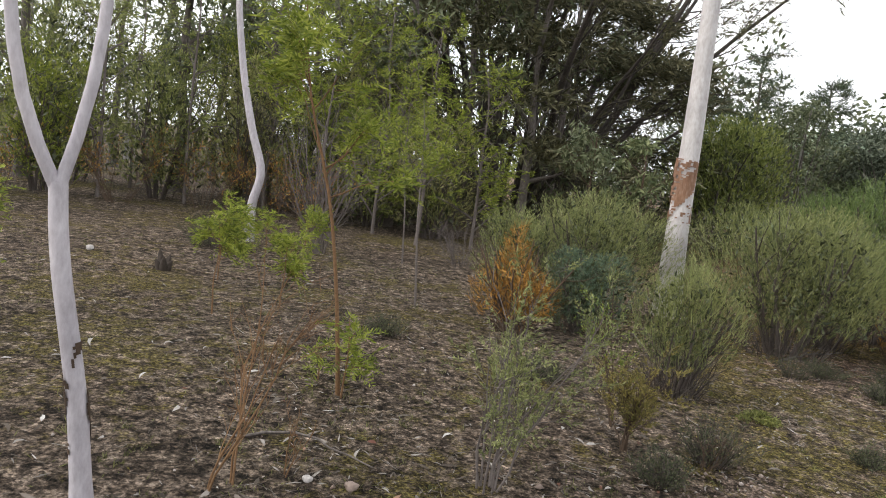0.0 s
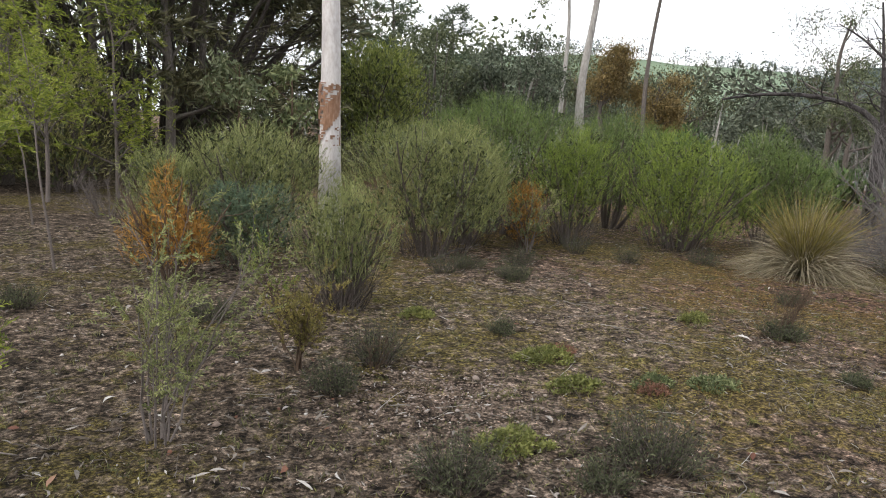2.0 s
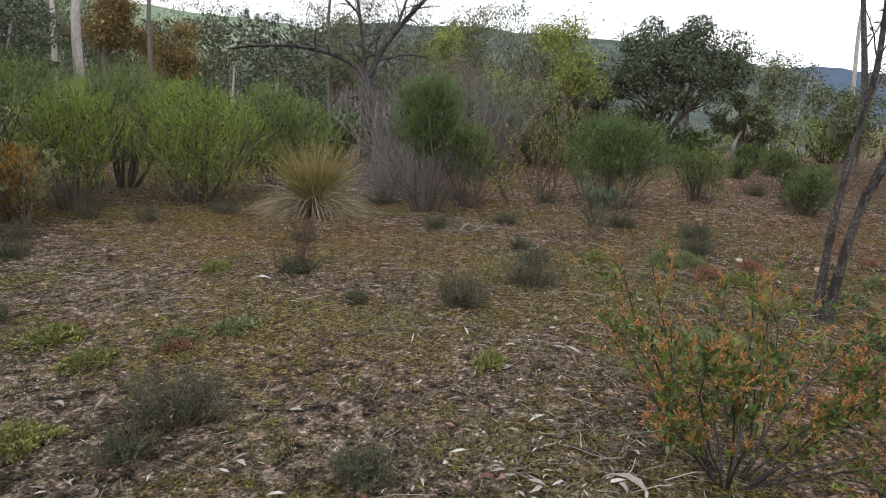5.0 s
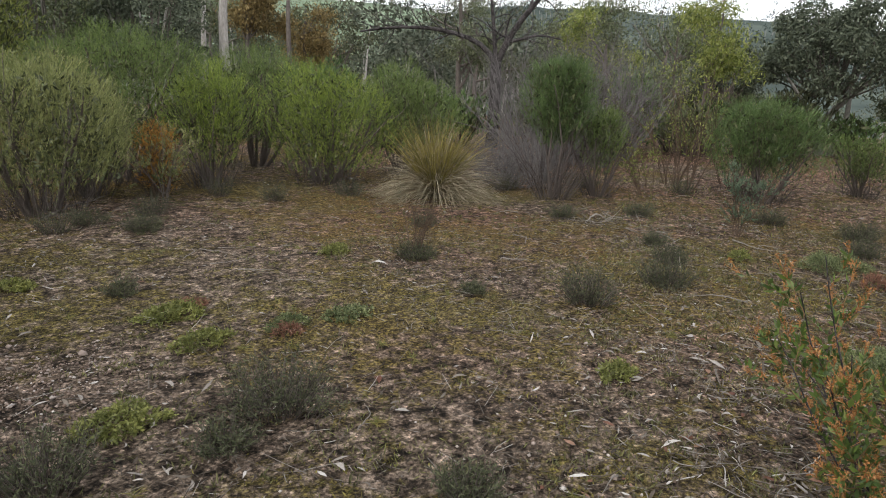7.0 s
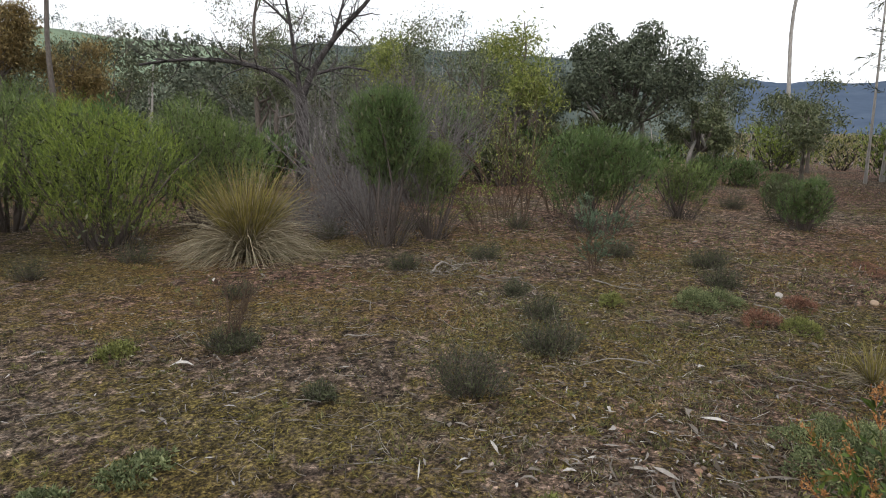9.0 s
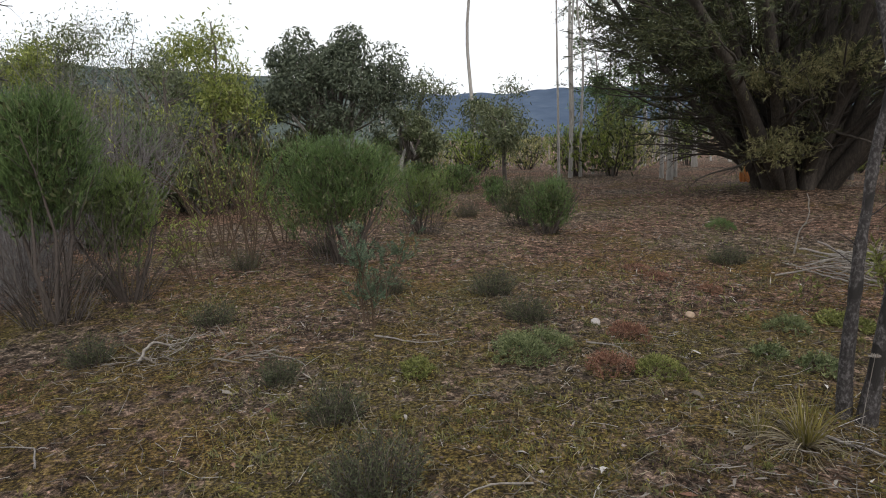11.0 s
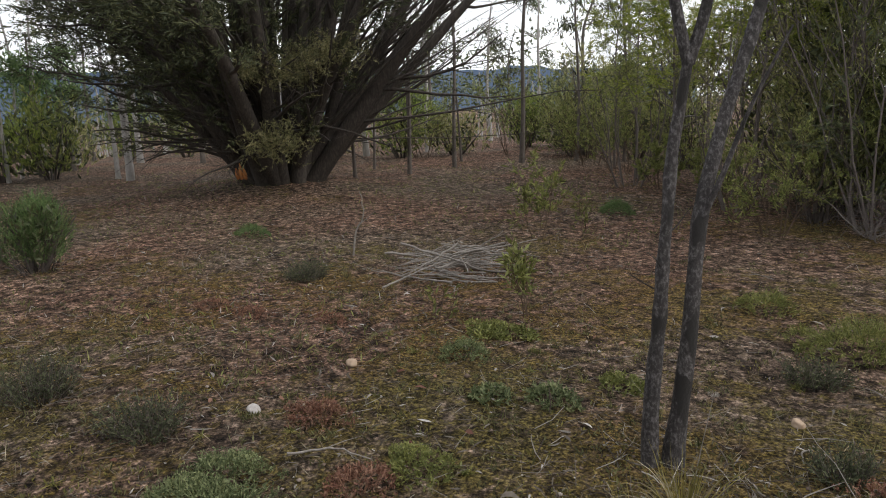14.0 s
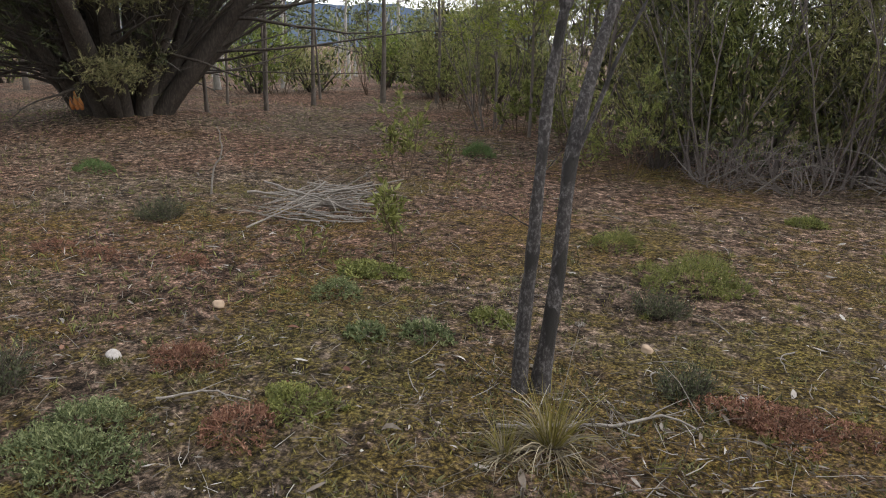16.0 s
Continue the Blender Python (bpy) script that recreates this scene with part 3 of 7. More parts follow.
def heath_bush(label, x, y, w, h, leaf, base=0.3, density=1.0, size=0.034, up=0.8, twig=M_HEATH_TWIG, name="bush", group="heath bushes", stems=9, bare=60, shell=0.55, lump=0.2, inner_leaf=L_INNER_SHADE, plume=0.5):
    b = thing(name, label, "bush", on_ground(x, y, 0.02), group, turn=RNG.uniform(0, 6))
    # stems fan out of the base into the crown
    a = RNG.uniform(0, 2 * math.pi, stems)
    p0 = np.stack([np.cos(a), np.sin(a), a * 0], 1) * w * 0.06
    d0 = np.stack([np.cos(a) * 0.42 * w / h, np.sin(a) * 0.42 * w / h, np.ones(stems)], 1)
    sp, sr = grow(p0, d0, h * RNG.uniform(0.6, 0.85, stems), 0.010 + 0.008 * w, 7, 0.10, 0.06)
    q, qd, qr = along(sp, sr, stems * 5 if bare > 12 else 2, 0.25, 0.95)
    bp, br = grow(q, unit(qd + rand_dirs(len(q)) * 0.8), 0.3 * h * RNG.uniform(0.5, 1.1, len(q)), qr * 0.5, 5, 0.15, 0.10)
    a = RNG.uniform(0, 2 * math.pi, bare)
    rr = w * 0.5 * np.sqrt(RNG.uniform(0, 0.75, bare))
    p1 = np.stack([np.cos(a) * rr * 0.5, np.sin(a) * rr * 0.5, a * 0], 1)
    tp, tr = grow(p1, np.stack([np.cos(a) * 0.5, np.sin(a) * 0.5, np.full(bare, 1.1)], 1), (base + 0.15 * h) * RNG.uniform(0.6, 1.4, bare), 0.004, 5, 0.22, 0.05)
    if stems <= 9 and bare > 12:
        for i in range(stems):
            part("stem", [tubes(sp[i:i + 1], sr[i:i + 1], 6)], twig, b)
        rest = [tubes(bp, br, 4), tubes(tp, tr, 3)]
    else:
        rest = [tubes(sp, sr, 5), tubes(bp, br, 3), tubes(tp, tr, 3)]
    tagged(part("twig_mass", rest, twig, b), kind="stuff")
    # leafy crown: upright plumes of uneven height crowded together
    cw = 1.24 * w
    k = max(5, int(6.5 * w))
    la = RNG.uniform(0, 2 * math.pi, k)
    lr = cw * 0.5 * (1 - plume) * np.sqrt((np.arange(k) + 0.3) / k)
    la = np.arange(k) * 2.4 + la * 0.12
    rl = cw * plume * 0.5 * RNG.uniform(0.75, 1.2, k)
    top = h * (1 - 0.34 * (lr / (cw * 0.5)) ** 2) * RNG.uniform(1 - lump * 0.8, 1.04, k)
    low = base * RNG.uniform(0.55, 1.25, k) + 0.10 * h * RNG.uniform(0, 1, k)
    n = int(1060 * w * (h - base * 0.6) * density)
    which = RNG.choice(k, n, p=(top - low) * rl / np.sum((top - low) * rl))
    s = RNG.uniform(0, 1, n) ** 0.8
    t = RNG.uniform(0, 2 * math.pi, n)
    profile = np.sin(math.pi * (0.16 + 0.80 * s)) ** 0.75
    reach = rl[which] * profile * RNG.uniform(shell, 1.0, n) ** 0.6
    out = np.stack([np.cos(t), np.sin(t), t * 0], 1)
    axis = np.stack([np.cos(la), np.sin(la), la * 0], 1)[which]
    lean = lr[which] * (0.72 + 0.36 * s)
    pos = axis * lean[:, None] + out * reach[:, None]
    pos[:, 2] = low[which] + s * (top - low)[which]
    sd = unit(out * 0.38 + axis * (0.3 * lr[which] / (cw * 0.5))[:, None] + np.array([0, 0, up]) + rand_dirs(n) * 0.28)
    length = RNG.gamma(4, 0.045, n) * (0.5 + 0.3 * h) * (0.75 + 0.45 * s)
    chunks = shoots(pos - sd * length[:, None] * 0.7, sd, length, 7 if size < 0.05 else 5, size * (1.1 if size < 0.05 else 1.25), 0.125 if size < 0.05 else 0.22, 0.38)
    # core leaves; their default dark colour stands in for shade inside the crown
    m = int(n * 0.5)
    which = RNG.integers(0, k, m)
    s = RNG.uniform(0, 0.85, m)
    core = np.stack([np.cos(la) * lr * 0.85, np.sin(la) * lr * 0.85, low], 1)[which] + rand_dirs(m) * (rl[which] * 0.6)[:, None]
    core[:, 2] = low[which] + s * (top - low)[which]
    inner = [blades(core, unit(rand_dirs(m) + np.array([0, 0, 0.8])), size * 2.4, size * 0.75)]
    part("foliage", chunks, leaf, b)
    part("inner_foliage", inner, inner_leaf, b, "inner leaves, shade-dark in all but rusty bushes")
    return b


def fronds(p, d, length, pairs=9, leaflet=0.038, width=0.008):
    """Feather leaves: a midrib with pairs of narrow leaflets."""
    n = len(p)
    length = np.broadcast_to(length, n)
    side = unit(np.cross(d, unit(rand_dirs(n) * 0.6 + np.array([0, 0, 1.0]))))
    s = np.linspace(0.12, 1.0, pairs)
    droop = -0.25 * (s ** 2)[None, :, None] * length[:, None, None] * np.array([0, 0, 1.0])
    at = p[:, None, :] + d[:, None, :] * (s[None, :] * length[:, None])[..., None] + droop
    chunks = []
    for sign in (-1, 1):
        ld = unit(side[:, None, :] * sign * 0.85 + d[:, None, :] * 0.55 + RNG.normal(size=(n, pairs, 3)) * 0.12)
        ll = leaflet * (0.5 + np.sin(s * math.pi * 0.85 + 0.2))[None, :] * RNG.uniform(0.7, 1.1, (n, pairs))
        chunks.append(blades(at.reshape(-1, 3), ld.reshape(-1, 3), ll.ravel(), width))
    chunks.append(blades(p, d, length, 0.004))
    return chunks


def wattle(label, x, y, h, w, leaf, trunk_r=0.02, n_fronds=500, low=0.25, line=None, stem_mat=M_BROWN_TWIG, leaflet=0.045, name="wattle", group="wattles", lean=(0, 0), branches=14, category="tree", frond=0.16):
    """A feathery wattle: a slim bent stem, thin side branches, feather leaves."""
    t = thing(name, label, category, on_ground(x, y, 0.03), group)
    if line is None:
        wob = RNG.normal(size=(6, 2)) * 0.03 * h
        line = [(lean[0] * s + wob[i][0] * s, lean[1] * s + wob[i][1] * s, h * s) for i, s in enumerate(np.linspace(0, 1, 6))]
    sp = smooth_line(line, 14)[None]
    sr = trunk_r * np.linspace(1, 0.25, 14)[None]
    q, qd, qr = along(sp, sr, branches, low, 0.97)
    a = RNG.uniform(0, 2 * math.pi, branches)
    out = np.stack([np.cos(a), np.sin(a), RNG.uniform(0.4, 1.3, branches)], 1)
    bl = w * 0.55 * RNG.uniform(0.5, 1.1, branches) * (1.15 - 0.5 * (q[:, 2] / h))
    bp, br = grow(q, out, bl, qr * 0.55, 6, 0.16, 0.03)
    q2, qd2, qr2 = along(bp, br, branches * 4, 0.25, 0.95)
    cp, cr = grow(q2, unit(qd2 + rand_dirs(len(q2)) * 0.9), w * 0.22, qr2 * 0.5, 4, 0.2, 0.02)
    part("trunk", [tubes(sp, sr, 7)], stem_mat, t)
    for i in range(branches):
        part("branch", [tubes(bp[i:i + 1], br[i:i + 1], 4)], stem_mat, t)
    tagged(part("twig_mass", [tubes(cp, cr, 3)], stem_mat, t), kind="stuff")
    f1, fd1, _ = along(bp, br, n_fronds // 3, 0.35, 1.0)
    f2, fd2, _ = along(cp, cr, n_fronds - n_fronds // 3, 0.2, 1.0)
    p, d = np.concatenate([f1, f2]), np.concatenate([fd1, fd2])
    d = unit(d * 0.6 + rand_dirs(len(p)) * 0.8 + np.array([0, 0, 0.12]))
    part("foliage", fronds(p, d, frond * RNG.uniform(0.6, 1.2, len(p)), 8, leaflet, leaflet * 0.26), leaf, t)
    return t


def gum(label, x, y, h, r, leaf, bark_mat, crown_w=2.5, crown_low=0.55, limbs=7, clumps=26, per=150, leaf_l=0.13, line=None, name="gum_tree", group="gum trees", clump_r=0.45, droop=0.7, sink=0.05, forks=(), bends=0):
    """A gum: smooth trunk, rising limbs, hanging narrow leaves in loose clumps."""
    t = thing(name, label, "tree", on_ground(x, y, sink), group)
    if line is None:
        wob = RNG.normal(size=(6, 2)) * 0.03 * h
        line = [(wob[i][0] * s, wob[i][1] * s, h * 0.92 * s) for i, s in enumerate(np.linspace(0, 1, 6))]
    k = 18 if bends == 0 else bends
    sp = smooth_line(line, k)[None]
    sr = r * (np.linspace(1, 0.8 if forks else 0.3, k)[None] + 0.35 * np.exp(-np.linspace(0, 18, k))[None])
    chunks = [tubes(sp, sr, 10)]
    arms = []
    for fork_line, fr in forks:
        fp = smooth_line(fork_line, 14)[None]
        rr = fr * np.linspace(1, 0.55, 14)[None]
        chunks.append(tubes(fp, rr, 9))
        arms.append((fp, rr))
    if limbs:
        src, srr = (arms[-1] if arms else (sp, sr))
        q, qd, qr = along(src, srr, limbs, crown_low if not arms else 0.3, 0.97)
        a = RNG.uniform(0, 2 * math.pi, limbs)
        out = np.stack([np.cos(a), np.sin(a), RNG.uniform(0.3, 1.2, limbs)], 1)
        bp, br = grow(q, out, crown_w * 0.5 * RNG.uniform(0.6, 1.1, limbs), qr * 0.6, 7, 0.18, 0.06)
        q2, qd2, qr2 = along(bp, br, limbs * 4, 0.3, 1.0)
        cp, cr = grow(q2, unit(qd2 + rand_dirs(len(q2)) * 0.9), crown_w * 0.2, qr2 * 0.5, 5, 0.2, 0.0)
        for i in range(limbs):
            part("limb", [tubes(bp[i:i + 1], br[i:i + 1], 5)], bark_mat, t)
        tagged(part("twig_mass", [tubes(cp, cr, 3)], bark_mat, t), kind="stuff")
    part("trunk", chunks, bark_mat, t)
    if clumps and limbs:
        c, _, _ = along(cp, cr, clumps, 0.4, 1.0)
        n = clumps * per
        which = RNG.integers(0, clumps, n)
        rc = clump_r * RNG.uniform(0.6, 1.3, clumps)
        pos = c[which] + RNG.normal(size=(n, 3)) * 0.45 * rc[which][:, None] * np.array([1, 1, 0.75])
        d = unit(rand_dirs(n) + np.array([0, 0, -droop]))
        ll = leaf_l * RNG.uniform(0.6, 1.25, n)
        part("crown", [blades(pos, d, ll, ll * 0.28, 0.05)], leaf, t)
    return t


def sprays(p, d, length, twigs, size):
    """Flat fans of scale-leaved twigs."""
    n = len(p)
    side = unit(np.cross(d, unit(rand_dirs(n) * 0.9 + np.array([0, 0, 0.7]))))
    s = RNG.uniform(0.05, 1.0, (n, twigs))
    sign = RNG.choice([-1.0, 1.0], (n, twigs))
    at = p[:, None, :] + d[:, None, :] * (s * np.broadcast_to(length, n)[:, None])[..., None]
    td = unit(d[:, None, :] * 0.8 + side[:, None, :] * (sign * RNG.uniform(0.2, 1.0, (n, twigs)))[..., None] + RNG.normal(size=(n, twigs, 3)) * 0.22)
    ll = size * RNG.uniform(0.6, 1.3, n * twigs)
    return [blades(at.reshape(-1, 3), td.reshape(-1, 3), ll, ll * 0.155)]


def cypress(label, x, y, h, w, trunks, sprays_n, leaf=None, name="cypress_tree", low=0.25, elev=(38, 86), spray=0.5, base_r=0.7, thick=0.13, bare=0.4, open_side=None, fill=0, short_side=None, fill_low=0.04, fill_size=0.24, fill_span=0.6, clear=None):
    """An old many-stemmed cypress: stems fan from one butt, dead twigs below, dark sprays above."""
    t = thing(name, label, "tree", on_ground(x, y, 0.12))
    a = np.linspace(0, 2 * math.pi, trunks, endpoint=False) + RNG.uniform(-0.3, 0.3, trunks)
    e = np.radians(RNG.uniform(elev[0], elev[1], trunks))
    p0 = np.stack([np.cos(a), np.sin(a), a * 0], 1) * (base_r * np.sqrt(RNG.uniform(0.1, 1, trunks)))[:, None]
    d0 = np.stack([np.cos(a) * np.cos(e), np.sin(a) * np.cos(e), np.sin(e)], 1)
    ln = np.minimum(h / np.sin(e), w * 0.52 / np.maximum(np.cos(e), 0.05)) * RNG.uniform(0.85, 1.05, trunks)
    if short_side:
        ln *= 1 - 0.45 * np.clip(d0[:, 0] * short_side[0] + d0[:, 1] * short_side[1], 0, 0.9)
    sp, sr = grow(p0, d0, ln, thick * RNG.uniform(0.45, 1.9, trunks), 10, 0.05, 0.02, 0.22)
    chunks = [tubes(sp, sr, 8)]
    nb = trunks * 10 if trunks < 50 else 480
    q, qd, qr = along(sp, sr, nb, 0.12, 0.98)
    out = unit(q - np.array([0, 0, h * 0.12])) * np.array([1, 1, 0.55]) + rand_dirs(nb) * 0.45
    bp, br = grow(q, out, w * 0.16 * RNG.uniform(0.5, 1.3, nb), np.minimum(qr * 0.4, 0.035), 7, 0.12, 0.03)
    q2, qd2, qr2 = along(bp, br, nb * 4, 0.25, 1.0)
    cp, cr = grow(q2, unit(qd2 + rand_dirs(len(q2)) * 0.8), 0.6 * RNG.uniform(0.5, 1.2, len(q2)), np.minimum(qr2 * 0.5, 0.009), 4, 0.16, 0.0)
    chunks += [tubes(bp, br, 5), tubes(cp, cr, 3)]
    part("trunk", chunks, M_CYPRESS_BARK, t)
    f, fd, _ = along(cp, cr, sprays_n * 2, 0.3, 1.0)
    keep = (np.hypot(f[:, 0], f[:, 1]) > w * 0.5 * bare * (1 - f[:, 2] / h)) & (f[:, 2] > low * h * RNG.uniform(0.5, 1.4, len(f)))
    if open_side:
        # one side has died back to bare branches
        out = f[:, 0] * open_side[0] + f[:, 1] * open_side[1]
        keep &= RNG.uniform(0, 1, len(f)) > np.clip((out - open_side[2]) / 1.2, 0, 0.97)
    if clear:
        keep &= (f[:, 0] * clear[0] + f[:, 1] * clear[1] < clear[2]) | (f[:, 2] > clear[3])
    f, fd = f[keep][:sprays_n], fd[keep][:sprays_n]
    fd = unit(fd * 0.7 + unit(f * np.array([1, 1, 0.3])) * 0.5 + rand_dirs(len(f)) * 0.4)
    crown = sprays(f, fd, spray * RNG.uniform(0.6, 1.2, len(f)), 26, spray * 0.18)
    if fill:
        # shelves of foliage hanging outside the limbs
        tier = RNG.uniform(0, 1, (70, 2))
        k = RNG.integers(0, 70, fill)
        ang = tier[k, 0] * 2 * math.pi + RNG.normal(size=fill) * 0.16
        up = fill_low + fill_span * tier[k, 1] + RNG.normal(size=fill) * 0.012
        rad = w * 0.47 * np.sqrt(np.clip(1 - (up / 0.95) ** 2, 0.1, 1)) * RNG.uniform(0.45, 1.05, fill)
        if short_side:
            rad *= 1 - 0.28 * np.clip(np.cos(ang) * short_side[0] + np.sin(ang) * short_side[1], 0, 1)
        fp = np.stack([np.cos(ang) * rad, np.sin(ang) * rad, up * h - 0.09 * rad], 1)
        if open_side:
            shut = fp[:, 0] * open_side[0] + fp[:, 1] * open_side[1] < open_side[2] + 0.6 * RNG.normal(size=fill)
            fp, ang = fp[shut], ang[shut]
        if clear:
            # one side keeps its foliage high, over the bare stems
            shut = (fp[:, 0] * clear[0] + fp[:, 1] * clear[1] < clear[2]) | (fp[:, 2] > clear[3])
            fp, ang = fp[shut], ang[shut]
        m = len(fp)
        crown += sprays(fp, unit(np.stack([np.cos(ang), np.sin(ang), np.full(m, 0.12)], 1) + rand_dirs(m) * 0.5), spray * RNG.uniform(0.6, 1.2, m), 15, spray * fill_size)
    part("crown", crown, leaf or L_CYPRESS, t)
    return t


def conifer(label, x, y, h, w, leaf, name="conifer", n=84, sink=0.3):
    t = thing(name, label, "tree", on_ground(x, y, sink), "far conifers")
    sp = smooth_line([(0, 0, 0), (0.03 * h, 0, h * 0.5), (0, 0.02 * h, h)], 8)[None]
    part("trunk", [tubes(sp, h * 0.018 * np.linspace(1, 0.15, 8)[None], 6)], M_GREY_BARK, t)
    s = RNG.uniform(0.12, 1.0, n)
    a = RNG.uniform(0, 2 * math.pi, n)
    p = np.stack([a * 0, a * 0, s * h], 1)
    d = np.stack([np.cos(a), np.sin(a), RNG.uniform(-0.05, 0.45, n)], 1)
    bp, br = grow(p, d, w * 0.5 * (1.05 - s) ** 0.7 * RNG.uniform(0.7, 1.15, n), 0.03, 5, 0.08, 0.02)
    f, fd, _ = along(bp, br, n * 13, 0.1, 1.0)
    fd = unit(fd + rand_dirs(len(f)) * 0.6)
    part("crown", [tubes(bp, br, 3)] + sprays(f, fd, 0.07 * h * RNG.uniform(0.6, 1.2, len(f)), 17, 0.02 * h), leaf, t)
    return t


def bare_shrub(label, x, y, h, w, mat=M_GREY_TWIG, stems=18, leaf=None, leaves=0, name="bare_shrub", group="bare shrubs", leaf_l=0.06, tangle=0.0):
    """A shrub of many thin forking twigs, with few leaves or none."""
    t = thing(name, label, "shrub", on_ground(x, y, 0.03), group)
    a = RNG.uniform(0, 2 * math.pi, stems)
    sp, sr = grow(np.stack([np.cos(a), np.sin(a), a * 0], 1) * w * 0.10, np.stack([np.cos(a) * w / h * 0.45, np.sin(a) * w / h * 0.45, 1 + a * 0], 1), h * RNG.uniform(0.6, 1.0, stems), 0.003 + 0.0032 * h, 8, 0.13 + tangle, 0.03)
    q, qd, qr = along(sp, sr, stems * 8, 0.2, 0.98)
    bp, br = grow(q, unit(qd + rand_dirs(len(q)) * (0.6 + tangle)), h * 0.3 * RNG.uniform(0.4, 1.1, len(q)), qr * 0.55, 6, 0.15 + tangle, 0.05 - tangle * 0.2)
    q2, qd2, qr2 = along(bp, br, stems * (30 if stems < 20 else 20), 0.2, 1.0)
    cp, cr = grow(q2, unit(qd2 + rand_dirs(len(q2)) * 0.7), h * 0.14 * RNG.uniform(0.4, 1.2, len(q2)), np.maximum(qr2 * 0.5, 0.0018), 4, 0.15, 0.03)
    if stems <= 50:
        for i in range(stems):
            part("stem", [tubes(sp[i:i + 1], sr[i:i + 1], 5)], mat, t)
        tagged(part("twig_mass", [tubes(bp, br, 4), tubes(cp, cr, 3)], mat, t), kind="stuff")
    else:
        tagged(part("branchwork", [tubes(sp, sr, 5), tubes(bp, br, 3), tubes(cp, cr, 3)], mat, t), kind="stuff")
    if leaf:
        f, fd, _ = along(cp, cr, leaves, 0.2, 1.0)
        part("foliage", [blades(f, unit(fd + rand_dirs(leaves) * 0.9), leaf_l * RNG.uniform(0.6, 1.2, leaves), leaf_l * 0.25)], leaf, t)
    return t


def dwarf_shrub(label, x, y, w, h, leaf=L_GREYSHRUB, name="dwarf_shrub", group="dwarf shrubs", density=1.0):
    """A low cushion of fine upright twigs with tiny leaves."""
    t = thing(name, label, "shrub", on_ground(x, y, 0.01), group)
    n = int(400 * w * density) + 30
    a, rr = RNG.uniform(0, 2 * math.pi, n), w * 0.5 * np.sqrt(RNG.uniform(0, 1, n))
    rr *= 1 + 0.35 * (hills_noise(np.cos(a) * 2 + x * 3, np.sin(a) * 2 + y * 3) - 0.5) * 2
    p = np.stack([np.cos(a) * rr * 0.55, np.sin(a) * rr * 0.55, a * 0], 1)
    d = np.stack([np.cos(a) * rr / w * 1.7, np.sin(a) * rr / w * 1.7, np.ones(n)], 1)
    sp, sr = grow(p, d, h * RNG.uniform(0.6, 1.15, n) * (1.1 - 0.5 * (rr / w)), 0.0022, 4, 0.2, 0.03)
    tagged(part("twig_mass", [tubes(sp, sr, 3)], M_HEATH_TWIG, t), kind="stuff")
    f, fd, _ = along(sp, sr, n * 12, 0.2, 1.0)
    part("foliage", [blades(f, unit(fd * 0.6 + rand_dirs(len(f)) * 0.8), 0.023 * RNG.uniform(0.6, 1.4, len(f)), 0.0055)], leaf, t)
    return t


def mat_plant(label, x, y, w, d, h, leaf, name="mat_plant", group="ground-hugging plants", size=0.016, turn=0.0, density=1.0):
    """A low spreading mat of short leafy shoots with a ragged edge."""
    t = thing(name, label, "plant", on_ground(x, y, 0.0), group, turn=turn)
    n = int(2300 * w * d * density) + 40
    a, u = RNG.uniform(0, 2 * math.pi, n), np.sqrt(RNG.uniform(0, 1, n))
    edge = 0.72 + 0.9 * (hills_noise(np.cos(a) * 2.5 + x * 5, np.sin(a) * 2.5 + y * 5) - 0.3)
    px, py = np.cos(a) * u * w * 0.5 * edge, np.sin(a) * u * d * 0.5 * edge
    hump = 1.5 * h * (1 - u ** 2) * (0.55 + 0.6 * hills_noise(px * 9 + x, py * 9 + y)) + 0.006
    p = np.stack([px, py, hump * 0.5], 1)
    sd = unit(np.stack([np.cos(a) * u * 0.8, np.sin(a) * u * 0.8, np.full(n, 0.7)], 1) + rand_dirs(n) * 0.6)
    part("foliage", shoots(p, sd, hump * 0.5 + 0.02, 7, size, 0.36, 0.75), leaf, t)
    # woody runners creeping out from the middle
    k = 7
    a = RNG.uniform(0, 2 * math.pi, k)
    rp, rr = grow(np.stack([np.cos(a) * 0.01, np.sin(a) * 0.01, np.full(k, 0.008)], 1), np.stack([np.cos(a) * w, np.sin(a) * d, np.full(k, 0.02)], 1), 0.5 * min(w, d) * RNG.uniform(0.8, 1.15, k), 0.0032, 6, 0.12, 0.0)
    for i in range(k):
        part("runner", [tubes(rp[i:i + 1], rr[i:i + 1], 5)], M_BROWN_TWIG, t)
    return t


